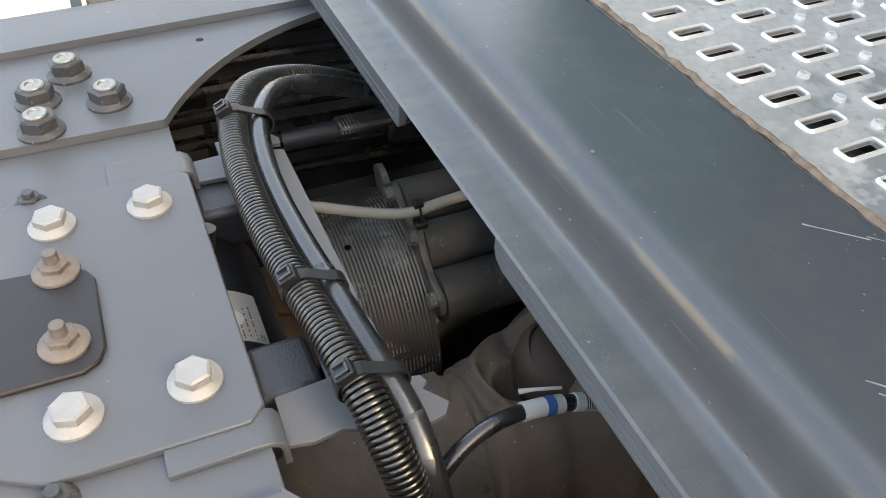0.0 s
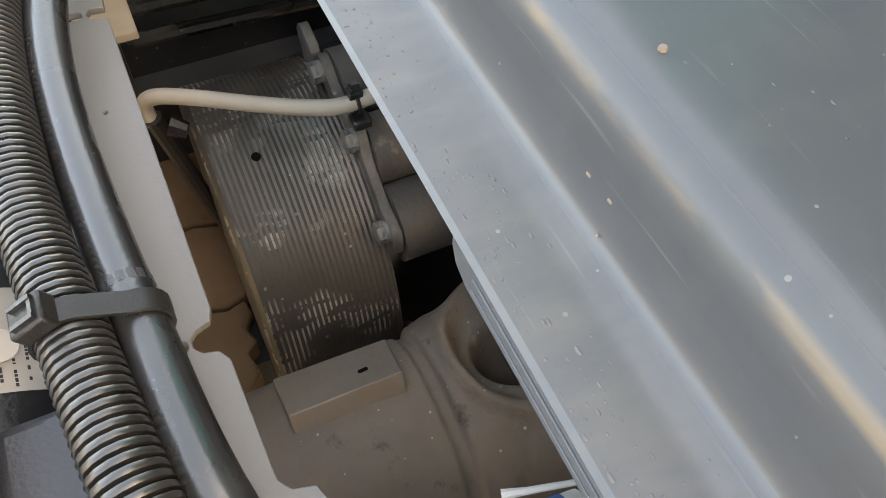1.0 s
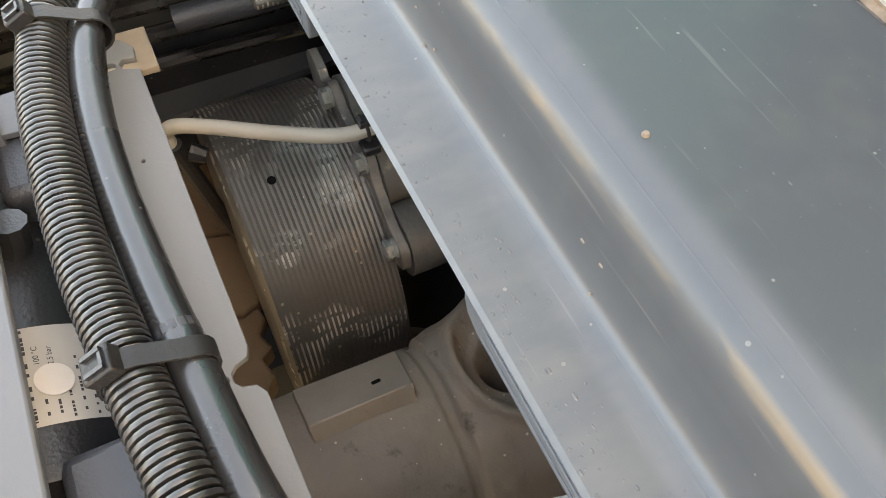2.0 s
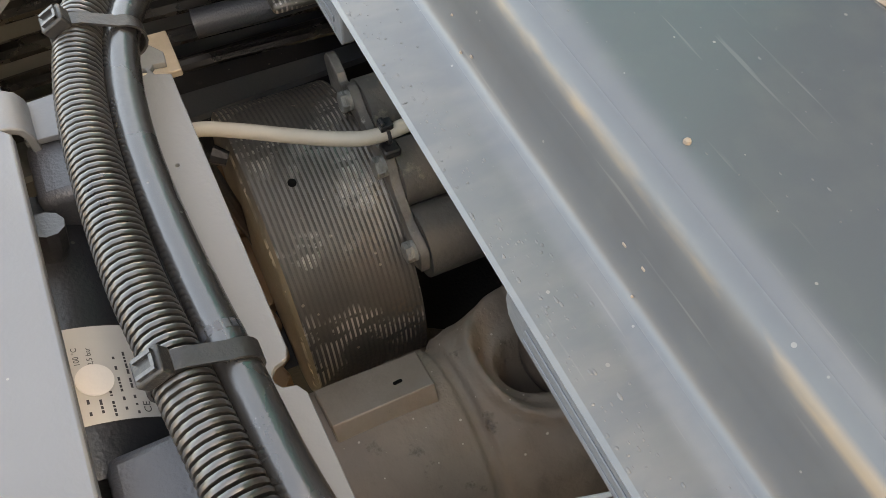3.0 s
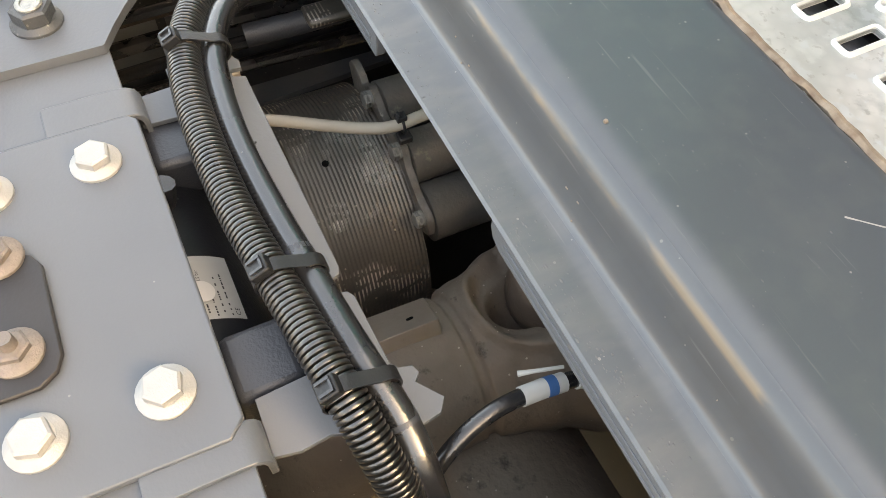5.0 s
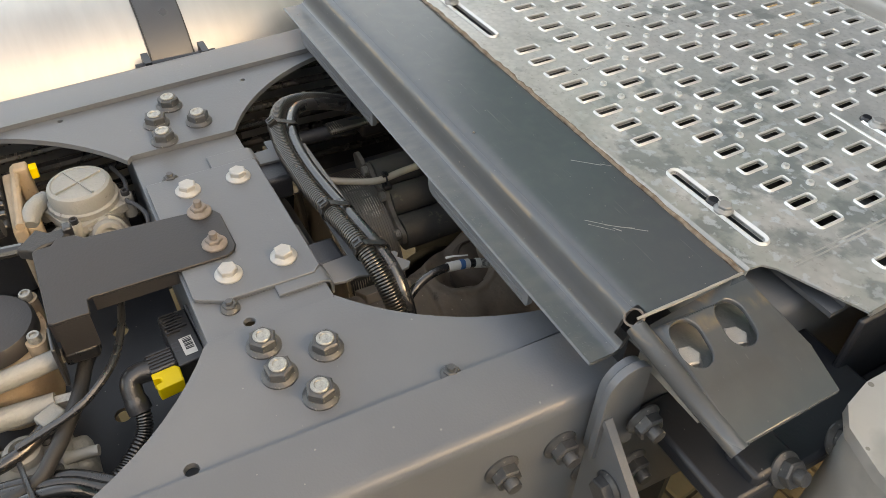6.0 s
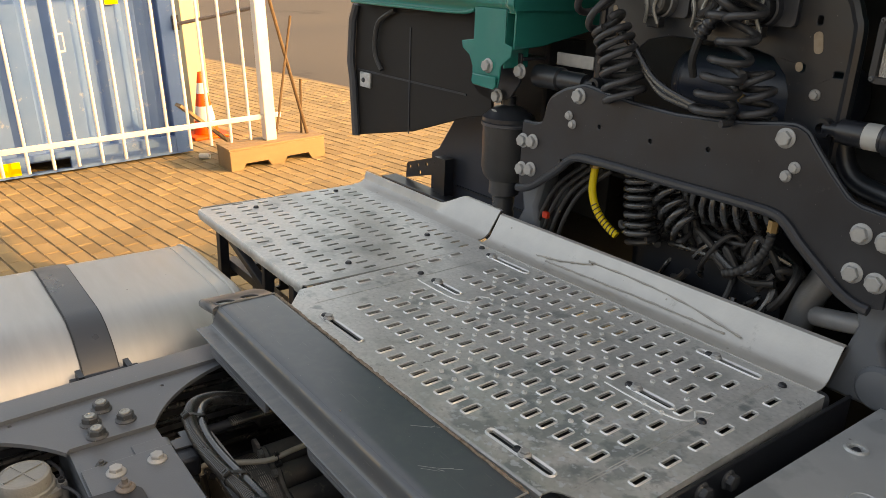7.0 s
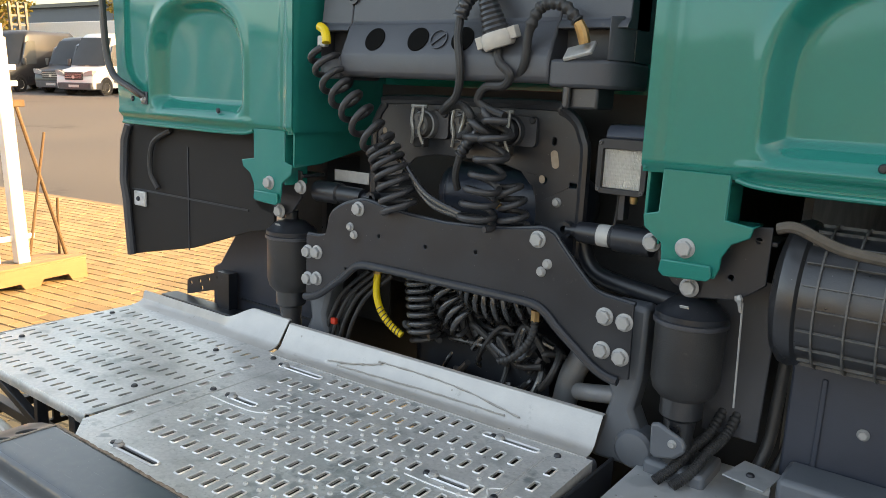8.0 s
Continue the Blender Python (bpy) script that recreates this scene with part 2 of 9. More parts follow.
def over(m, colour, fac, top):
    """Lays another colour over the one that feeds the surface, where fac is one."""
    n = m.node_tree.nodes.new("ShaderNodeMix")
    n.data_type = "RGBA"
    m.node_tree.links.new(fac, n.inputs[0])
    m.node_tree.links.new(colour, n.inputs[6])
    n.inputs[7].default_value = (*top, 1)
    m.node_tree.links.new(n.outputs[2], m.node_tree.nodes["Principled BSDF"].inputs["Base Color"])
    return n.outputs[2]


def noise(m, scale, detail=4, stretch=(1, 1, 1)):
    co = m.node_tree.nodes.new("ShaderNodeTexCoord")
    mp = m.node_tree.nodes.new("ShaderNodeMapping")
    mp.inputs["Scale"].default_value = stretch
    m.node_tree.links.new(co.outputs["Object"], mp.inputs[0])
    t = node(m, "ShaderNodeTexNoise", Scale=scale, Detail=detail)
    m.node_tree.links.new(mp.outputs[0], t.inputs[0])
    return t.outputs[0]


def base_of(m):
    return m.node_tree.nodes["Principled BSDF"].inputs["Base Color"].links[0].from_socket


# bare scuffs on the crests of the drum's grooves
co = DRUM.node_tree.nodes.new("ShaderNodeTexCoord")
xyz = DRUM.node_tree.nodes.new("ShaderNodeSeparateXYZ")
DRUM.node_tree.links.new(co.outputs["Object"], xyz.inputs[0])
wave = calc(DRUM, "SINE", calc(DRUM, "MULTIPLY", xyz.outputs[1], 2 * math.pi / 0.0042))
scuff = calc(DRUM, "MULTIPLY", band(DRUM, wave, 0.1, 0.6), band(DRUM, noise(DRUM, 15, 2), 0.51, 0.58))
scuff = calc(DRUM, "MULTIPLY", scuff, band(DRUM, noise(DRUM, 130, 3, (1, 0.3, 1)), 0.42, 0.5))
colour = over(DRUM, base_of(DRUM), scuff, (0.8, 0.76, 0.7))
warm = calc(DRUM, "MULTIPLY", band(DRUM, xyz.outputs[1], 0.015, 0.06), band(DRUM, noise(DRUM, 210, 4), 0.5, 0.56))
warm = calc(DRUM, "MULTIPLY", warm, band(DRUM, noise(DRUM, 24, 2), 0.42, 0.55))
over(DRUM, colour, warm, (0.22, 0.182, 0.15))

# brown dirt settled in the beam's valley, dried runs and painted-in pale sky sheen on its lip, faint rub marks
co = BEAMGREY.node_tree.nodes.new("ShaderNodeTexCoord")
xyz = BEAMGREY.node_tree.nodes.new("ShaderNodeSeparateXYZ")
BEAMGREY.node_tree.links.new(co.outputs["Object"], xyz.inputs[0])
height = xyz.outputs[2]
valley = calc(BEAMGREY, "MULTIPLY", band(BEAMGREY, height, 0.062, 0.078), band(BEAMGREY, height, 0.1, 0.084))
colour = over(BEAMGREY, base_of(BEAMGREY), calc(BEAMGREY, "MULTIPLY", valley, band(BEAMGREY, noise(BEAMGREY, 22, 5, (0.35, 1, 1)), 0.3, 0.6, 0.15, 0.5)), (0.07, 0.066, 0.062))
line = calc(BEAMGREY, "MULTIPLY", calc(BEAMGREY, "MULTIPLY", band(BEAMGREY, height, 0.0905, 0.0925), band(BEAMGREY, height, 0.0965, 0.0945)), band(BEAMGREY, noise(BEAMGREY, 60, 4, (0.3, 1, 1)), 0.42, 0.56, 0.0, 0.75))
colour = over(BEAMGREY, colour, line, (0.2, 0.15, 0.1))
# Lip colour lightened by height, with the sky's reflection put into it.
lip = band(BEAMGREY, height, 0.0645, 0.0625)
colour = over(BEAMGREY, colour, calc(BEAMGREY, "MULTIPLY", lip, band(BEAMGREY, noise(BEAMGREY, 75, 6, (1, 0.4, 1)), 0.42, 0.68, 0.1, 0.6)), (0.105, 0.11, 0.112))
colour = over(BEAMGREY, colour, band(BEAMGREY, noise(BEAMGREY, 45, 7), 0.45, 0.75, 0.0, 0.4), (0.084, 0.096, 0.1))
over(BEAMGREY, colour, band(BEAMGREY, noise(BEAMGREY, 260, 3, (0.05, 1, 1)), 0.68, 0.74, 0.0, 0.35), (0.15, 0.155, 0.155))
gloss = BEAMGREY.node_tree.nodes["Principled BSDF"].inputs["Roughness"]
dull = calc(BEAMGREY, "ADD", 0.27, calc(BEAMGREY, "MULTIPLY", valley, 0.26))
BEAMGREY.node_tree.links.new(dull, gloss)
# Specular lowered so the valley reads darker than its dirt colour alone.
sheen = calc(BEAMGREY, "SUBTRACT", 0.9, calc(BEAMGREY, "MULTIPLY", valley, 0.6))
BEAMGREY.node_tree.links.new(sheen, BEAMGREY.node_tree.nodes["Principled BSDF"].inputs["Specular IOR Level"])

# grey-green patina, dark water marks and zinc flowers on the galvanised sheet
colour = over(GALV, base_of(GALV), band(GALV, noise(GALV, 7, 5), 0.5, 0.62, 0.0, 0.45), (0.32, 0.35, 0.34))
colour = over(GALV, colour, band(GALV, noise(GALV, 15, 6), 0.6, 0.66, 0.0, 0.6), (0.22, 0.26, 0.26))
colour = over(GALV, colour, band(GALV, noise(GALV, 24, 6), 0.61, 0.65, 0.0, 0.7), (0.7, 0.71, 0.69))
flowers = node(GALV, "ShaderNodeTexVoronoi", Scale=90)
GALV.node_tree.links.new(GALV.node_tree.nodes["Texture Coordinate"].outputs["Object"], flowers.inputs["Vector"])
over(GALV, colour, band(GALV, flowers.outputs["Distance"], 0.3, 0.7, 0.0, 0.25), (0.36, 0.38, 0.38))

# the walked-on corner of the catwalk: dark wet stains, blue-white bloom, a greenish strip
DECKGALV = GALV.copy()
DECKGALV.name = "stained_catwalk_zinc"
co = DECKGALV.node_tree.nodes.new("ShaderNodeTexCoord")
gap = DECKGALV.node_tree.nodes.new("ShaderNodeVectorMath")
gap.operation = "DISTANCE"
DECKGALV.node_tree.links.new(co.outputs["Object"], gap.inputs[0])
gap.inputs[1].default_value = (0.28, -0.22, 0.016)
near = band(DECKGALV, gap.outputs["Value"], 0.34, 0.08)
spread = calc(DECKGALV, "ADD", noise(DECKGALV, 20, 7), calc(DECKGALV, "MULTIPLY", near, 0.17))
colour = over(DECKGALV, base_of(DECKGALV), calc(DECKGALV, "MULTIPLY", near, band(DECKGALV, noise(DECKGALV, 11, 4), 0.4, 0.6, 0.0, 0.6)), (0.36, 0.42, 0.39))
colour = over(DECKGALV, colour, band(DECKGALV, spread, 0.64, 0.72, 0.0, 0.6), (0.17, 0.21, 0.22))
colour = over(DECKGALV, colour, calc(DECKGALV, "MULTIPLY", near, band(DECKGALV, noise(DECKGALV, 55, 5), 0.56, 0.62, 0.0, 0.8)), (0.66, 0.72, 0.76))
over(DECKGALV, colour, band(DECKGALV, noise(DECKGALV, 160, 4), 0.6, 0.68, 0.0, 0.4), (0.3, 0.29, 0.27))

CLEANGALV = mat("satin_galvanised_lip", (0.5, 0.485, 0.46), (0.61, 0.595, 0.565), 12, (0.3, 0.44), 0.4, 0.15, 160, detail=7, spots=((0.42, 0.41, 0.385), 18, 0.2), specks=((0.36, 0.34, 0.3), 60, 0.05))

# standing water
WATER = mat("wet_drops", (0.08, 0.087, 0.095), (0.1, 0.108, 0.115), 60, (0.04, 0.08), spec=0.7)
SCRATCH = mat("bare_scratch", (0.2, 0.205, 0.205), (0.28, 0.285, 0.28), 60, (0.5, 0.7))


# ---- building tools ----
BASE = {}


def thing(name, base, label, category, group="", m=TRUCK, kind=""):
    e = new(name)
    e.empty_display_size = 0.05
    e.matrix_world = m @ Matrix.Translation(base)
    BASE[e.name] = Vector(base)
    return tagged(e, label, category, group, kind)


def finish(bm, name, material, smooth=35):
    bmesh.ops.recalc_face_normals(bm, faces=bm.faces)
    me = bpy.data.meshes.new(name)
    bm.to_mesh(me)
    bm.free()
    me.materials.append(material)
    if smooth:
        me.shade_smooth()
        me.set_sharp_from_angle(angle=radians(smooth))
    return me


def part(name, bm, material, parent, label="", bevel=0.0, smooth=35):
    base = BASE[parent.name]
    bm.transform(Matrix.Translation(-base))
    ob = new(name, finish(bm, name, material, smooth))
    ob.parent = parent
    BASE[ob.name] = base
    if bevel:
        md = ob.modifiers.new("edge", "BEVEL")
        md.width, md.segments, md.limit_method, md.angle_limit = bevel, 2, "ANGLE", radians(40)
    return tagged(ob, label)


def piece(name, me, m, parent, label=""):
    ob = new(name, me)
    ob.parent = parent
    ob.matrix_basis = Matrix.Translation(-BASE[parent.name]) @ m
    BASE[ob.name] = BASE[parent.name]
    return tagged(ob, label)


def box(bm, x0, x1, y0, y1, z0, z1, m=None):
    r = bmesh.ops.create_cube(bm, size=1)
    t = Matrix.Translation(((x0 + x1) / 2, (y0 + y1) / 2, (z0 + z1) / 2)) @ Matrix.Diagonal((abs(x1 - x0), abs(y1 - y0), abs(z1 - z0), 1))
    bmesh.ops.transform(bm, matrix=(m @ t) if m else t, verts=r["verts"])
    return bm


def boxes(*rows):
    bm = bmesh.new()
    for r in rows:
        box(bm, *r)
    return bm


def in_hole(p, frames):
    for x0, x1, y0, y1, h in frames:
        if x0 < p.x < x1 and y0 < p.y < y1:
            inside = False
            for (ax, ay), (bx, by) in zip(h, h[1:] + h[:1]):
                if (ay > p.y) != (by > p.y) and p.x < ax + (p.y - ay) * (bx - ax) / (by - ay):
                    inside = not inside
            if inside:
                return True
    return False


def slab(bm, outer, holes, a, b, to=lambda u, v, w: (u, v, w)):
    """A plate from an outline with holes, from a to b in the third direction; to() lays (u, v, w) into space."""
    loops = [list(outer)] + [list(h) for h in holes]
    pts, edges = [], []
    for lp in loops:
        k = len(pts)
        pts += [Vector(p) for p in lp]
        edges += [(k + i, k + (i + 1) % len(lp)) for i in range(len(lp))]
    vs, es, fs, *_ = geometry.delaunay_2d_cdt(pts, edges, [], 1, 1e-6)
    frames = [(min(p[0] for p in h), max(p[0] for p in h), min(p[1] for p in h), max(p[1] for p in h), h) for h in loops[1:]]
    fs = [f for f in fs if not in_hole(sum((vs[i] for i in f), Vector((0, 0))) / len(f), frames)]
    lo = [bm.verts.new(to(v.x, v.y, a)) for v in vs]
    hi = [bm.verts.new(to(v.x, v.y, b)) for v in vs]
    count = {}
    for f in fs:
        for i in range(len(f)):
            e = (f[i], f[(i + 1) % len(f)])
            count[e] = count.get(e, 0) + 1
        bm.faces.new([hi[i] for i in f])
        bm.faces.new([lo[i] for i in reversed(f)])
    for (i, j) in count:
        if (j, i) not in count:
            bm.faces.new((hi[j], hi[i], lo[i], lo[j]))
    return bm


XY = lambda u, v, w: (u, v, w)
XZ = lambda u, v, w: (u, w, v)
YZ = lambda u, v, w: (w, u, v)


def round_rect(cx, cy, w, h, r, n=4, turn=0.0):
    out = []
    for sx, sy, a0 in ((1, 1, 0), (-1, 1, 90), (-1, -1, 180), (1, -1, 270)):
        for i in range(n + 1):
            a = radians(a0 + 90 * i / n)
            out.append((sx * (w / 2 - r) + r * math.cos(a), sy * (h / 2 - r) + r * math.sin(a)))
    c, s = math.cos(turn), math.sin(turn)
    return [(cx + x * c - y * s, cy + x * s + y * c) for x, y in out]


def circle(cx, cy, r, n=20):
    return [(cx + r * math.cos(2 * math.pi * i / n), cy + r * math.sin(2 * math.pi * i / n)) for i in range(n)]


def spline(pts, n=8, closed=False):
    """A smooth line through the points."""
    p = [Vector(q) for q in pts]
    out = []
    for i in range(len(p) - 1):
        p0, p1, p2, p3 = p[max(i - 1, 0)], p[i], p[i + 1], p[min(i + 2, len(p) - 1)]
        for k in range(n):
            t = k / n
            out.append(0.5 * (2 * p1 + (p2 - p0) * t + (2 * p0 - 5 * p1 + 4 * p2 - p3) * t * t + (3 * p1 - p0 - 3 * p2 + p3) * t ** 3))
    return out + [p[-1]]


def tube(bm, line, r, seg=10, cap=True, flat=None):
    """Sweeps a ring along a line; r is a radius or a list of radii."""
    line = [Vector(p) for p in line]
    n = len(line)
    rs = r if isinstance(r, (list, tuple)) else [r] * n
    t0 = (line[1] - line[0]).normalized()
    up = t0.orthogonal().normalized()
    rings = []
    for i in range(n):
        t = (line[min(i + 1, n - 1)] - line[max(i - 1, 0)])
        t = t.normalized() if t.length > 1e-9 else t0
        up = (up - t * up.dot(t))
        up = up.normalized() if up.length > 1e-6 else t.orthogonal().normalized()
        side = t.cross(up)
        rings.append([bm.verts.new(line[i] + rs[i] * (math.cos(2 * math.pi * k / seg) * up + math.sin(2 * math.pi * k / seg) * side)) for k in range(seg)])
        t0 = t
    for a, b in zip(rings, rings[1:]):
        for k in range(seg):
            bm.faces.new((a[k], a[(k + 1) % seg], b[(k + 1) % seg], b[k]))
    if cap:
        bm.faces.new(list(reversed(rings[0])))
        bm.faces.new(rings[-1])
    return bm


def lathe(bm, profile, m=Matrix(), seg=32):
    """Turns a profile of (radius, height) round the z axis of m."""
    rings = []
    for r, z in profile:
        if r < 1e-6:
            rings.append([bm.verts.new(m @ Vector((0, 0, z)))])
        else:
            rings.append([bm.verts.new(m @ Vector((r * math.cos(2 * math.pi * k / seg), r * math.sin(2 * math.pi * k / seg), z))) for k in range(seg)])
    for a, b in zip(rings, rings[1:]):
        for k in range(seg):
            q = [a[k % len(a)], a[(k + 1) % len(a)], b[(k + 1) % len(b)], b[k % len(b)]]
            q = list(dict.fromkeys(q))
            if len(q) > 2:
                bm.faces.new(q)
    return bm


def sweep(bm, profile, x0, x1, th, steps=1):
    """A bent sheet: a profile of (y, z) given thickness th on its lower side, drawn along x."""
    n = len(profile)
    low = []
    for i in range(n):
        a, b = Vector(profile[max(i - 1, 0)]), Vector(profile[min(i + 1, n - 1)])
        d = (b - a).normalized()
        low.append((profile[i][0] + d.y * th, profile[i][1] - d.x * th))
    ring = list(profile) + low[::-1]
    rows = [[bm.verts.new((x0 + (x1 - x0) * s / steps, y, z)) for y, z in ring] for s in range(steps + 1)]
    for a, b in zip(rows, rows[1:]):
        for i in range(len(ring)):
            j = (i + 1) % len(ring)
            bm.faces.new((a[i], a[j], b[j], b[i]))
    for row, flip in ((rows[0], False), (rows[-1], True)):
        for i in range(n - 1):
            f = (row[i], row[i + 1], row[len(ring) - 2 - i], row[len(ring) - 1 - i])
            bm.faces.new(f[::-1] if flip else f)
    return bm


def hexagon(r, turn=0.0):
    return [(r * math.cos(turn + math.pi * i / 3), r * math.sin(turn + math.pi * i / 3)) for i in range(6)]


def bolt_mesh(name, material, r_flange, r_hex, h, stud=0.0, dish=False, r_stud=0.0):
    """A flange bolt or nut standing on z = 0."""
    bm = bmesh.new()
    lathe(bm, [(0, 0), (r_flange, 0), (r_flange, 0.0022), (r_flange * 0.93, 0.0032), (r_hex * 0.98, 0.0058), (r_hex * 0.6, 0.006)], seg=24)
    slab(bm, hexagon(r_hex, 0.3), [], 0.003, h * 0.9)
    lo = hexagon(r_hex, 0.3)
    top = [bm.verts.new((x * 0.86, y * 0.86, h)) for x, y in lo]
    mid = [bm.verts.new((x, y, h * 0.9)) for x, y in lo]
    for i in range(6):
        bm.faces.new((mid[i], mid[(i + 1) % 6], top[(i + 1) % 6], top[i]))
    bm.faces.new(top)
    if stud:
        rs = r_stud or r_hex * 0.58
        lathe(bm, [(rs, h - 0.002), (rs, h + stud - 0.0015), (rs * 0.9, h + stud), (0, h + stud)], seg=16)
    me = finish(bm, name, material, 30)
    return me


WHITE_BOLT = bolt_mesh("bolt", ZINC, 0.0165, 0.0118, 0.0125)
NUT = bolt_mesh("nut", NUTGREY, 0.0192, 0.0156, 0.0165)
RUST_NUT = bolt_mesh("nut_small", RUSTY, 0.0155, 0.0105, 0.0105, 0.008, r_stud=0.005)
SMALL_NUT = bolt_mesh("nut_dark", NUTGREY, 0.0115, 0.0085, 0.009, 0.004, r_stud=0.0045)
BIG_BOLT = bolt_mesh("bolt_big", ZINC, 0.021, 0.0165, 0.016)
MID_BOLT = bolt_mesh("bolt_mid", ZINC, 0.0125, 0.0095, 0.01)
BIG_NUT = bolt_mesh("nut_big", NUTGREY, 0.0205, 0.016, 0.017, 0.01, r_stud=0.0085)
BLACK_BOLT = bolt_mesh("bolt_black", BLACKSTEEL, 0.009, 0.0065, 0.006)
STUD_END = finish(lathe(bmesh.new(), [(0.0098, 0.0155), (0.0098, 0.0178), (0.0088, 0.0188), (0.0062, 0.0188), (0.0054, 0.0178), (0, 0.0178)], seg=18), "stud_end", STUD)
FACE_REAR = pose(0, 0, 0, 90, 0, 0)


# ---- the setting: yard ground, two unseen walls added to shade the lorry and to be reflected ----
def yard():
    g = bmesh.new()
    box(g, -260, 260, -260, 260, -0.4, -0.012)
    o = new("ground", finish(g, "ground", ASPHALT, 0))
    tagged(o, "worn grey asphalt of the yard", "ground", kind="structure")
    # Unseen wall, added to block the sun from the chassis.
    w = bmesh.new()
    box(w, 4.3, 4.6, -3.0, 16, -0.1, 3.65)
    o = new("shade_wall_east", finish(w, "shade_wall_east", WALLMAT, 0))
    tagged(o, "plain pale wall, unseen, added to shade the lorry", "wall", kind="structure")
    # Unseen wall, added so faces turned rearwards reflect something dark.
    w = bmesh.new()
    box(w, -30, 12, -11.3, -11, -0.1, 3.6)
    o = new("reflected_wall_south", finish(w, "reflected_wall_south", WALLDARK, 0))
    tagged(o, "plain grey wall, unseen, added to darken rear reflections", "wall", kind="structure")


yard()


# ---- chassis ----
def frame_rail(side):
    e = thing("frame_rail", (side * 0.39, 0, 0.7), "dark grey painted steel chassis rail with bolts", "chassis rail", "chassis rails")
    flare = 0.065 if side < 0 else 0.03
    prof = [(0.43, 0.70), (0.43, 0.968), (0.4275, 0.976), (0.422, 0.981), (0.414, 0.983), (0.346, 0.983), (0.346, 0.9755), (0.41, 0.9755), (0.421, 0.967), (0.421, 0.70), (0.35, 0.70), (0.35, 0.692), (0.43, 0.692)]
    bm = bmesh.new()
    slab(bm, prof, [], -2.6, 1.3, lambda u, v, w: (side * (u + flare * (w + (0.02 if side < 0 else -0.1))), w, v))
    part("channel", bm, GREY, e)
    for y, z in ((0.09, 0.9), (0.19, 0.915), (0.145, 0.84), (0.262, 0.912), (0.31, 0.83), (0.0, 0.9), (0.42, 0.9), (0.52, 0.83)):
        piece("nut", BIG_NUT, Matrix.Translation((side * (0.43 + flare * (y - 0.1)), y, z)) @ pose(0, 0, 0, 0, 90 * side, 0), e, "grey nut on a threaded stud")
    return e


for s in (-1, 1):
    frame_rail(s)


def gusset(side):
    e = thing("gusset_plate", (side * 0.26, 0.03, 0.968), "dark grey steel gusset plate bolted on the chassis rail", "gusset plate", "gusset plates")
    inner, cx, cy, r, a0 = (0.197, 0.0524, 0.389, 0.3097, -62) if side < 0 else (0.182, -0.03, 0.391, 0.347, -53)
    front = [(cx + r * math.cos(a), cy + r * math.sin(a)) for a in [radians(a0 + (10 - a0) * i / 18) for i in range(19)]]
    rear = [(0.355 * math.cos(a), -0.34 + 0.355 * math.sin(a)) for a in [radians(58 - 62 * i / 16) for i in range(17)]]
    outline = [(inner, -0.032), (inner, 0.114)] + front + [(0.375 if side < 0 else 0.345, 0.47), (0.345, -0.42)] + rear[::-1]
    if side > 0:
        holes = [circle(0.3285, -0.0905, 0.0075, 16)]
    else:
        holes = [circle(0.33, -0.105, 0.004, 12), circle(0.34 - 0.012, 0.17, 0.004, 12)]
    bm = bmesh.new()
    slab(bm, outline, holes, 0.967, 0.975, lambda u, v, w: (side * u, v, w))
    part("plate", bm, GREY, e, bevel=0.001)
    for x, y in ((0.3004, 0.047), (0.2138, 0.0184), (0.261, 0.0184), (0.2408, 0.0754)) if side < 0 else ((0.305, 0.048), (0.216, 0.018), (0.261, 0.02), (0.25, 0.076)):
        n = piece("nut", NUT, Matrix.Translation((side * x, y, 0.975)) @ pose(0, 0, 0, 0, 0, random.uniform(0, 60)), e, "grey flange nut with worn paint")
        piece("stud_end", STUD_END, pose(side * x, y, 0.975), e, "bright worn stud end")
    if side > 0:
        piece("nut", SMALL_NUT, pose(0.342, 0.178, 0.975), e, "small dark nut")
    return e


for s in (-1, 1):
    gusset(s)


def cross_plate():
    e = thing("cross_plate", (0, 0.04, 0.955), "dark grey cross plate joining both gussets", "cross plate")
    bm = bmesh.new()
    slab(bm, [(-0.205, -0.034), (0.19, -0.034), (0.19, 0.117), (-0.205, 0.117)], [circle(0.167, 0.017, 0.0065, 14)], 0.9585, 0.9662)
    part("plate", bm, GREY, e, bevel=0.001)
    part("web", boxes((-0.34, 0.34, -0.034, -0.026, 0.78, 0.9585)), GREY, e)
    for x, y in ((-0.128, 0.004), (0.138, 0.004)):
        piece("nut", SMALL_NUT, pose(x, y, 0.9662), e, "small dark nut")
    c = thing("cover_plate", (0, 0.05, 0.966), "grey steel cover plate with white zinc bolts", "cover plate")
    bm = bmesh.new()
    slab(bm, [(-0.1235, 0.0), (-0.1235, -0.03), (0.112, -0.03), (0.129, 0.0), (0.131, 0.11), (0.121, 0.12), (-0.117, 0.12), (-0.1235, 0.114)], [], 0.9668, 0.9728)
    part("plate", bm, GREY, c, bevel=0.0012)
    for x0, x1 in ((-0.154, -0.1245), (0.1215, 0.148)):
        bm = bmesh.new()
        sweep(bm, [(0.06, 0.9708), (0.112, 0.9708), (0.119, 0.9698), (0.1245, 0.966), (0.127, 0.96), (0.1275, 0.944)], x0, x1, 0.0045)
        part("folded_tab", bm, GREY, c, bevel=0.0008)
    for x in (-0.0875, 0.0905):
        for y in (0.0178, 0.086):
            piece("bolt", WHITE_BOLT, pose(x, y, 0.9728, 0, 0, random.uniform(0, 60)), c, "white zinc flange bolt")


cross_plate()


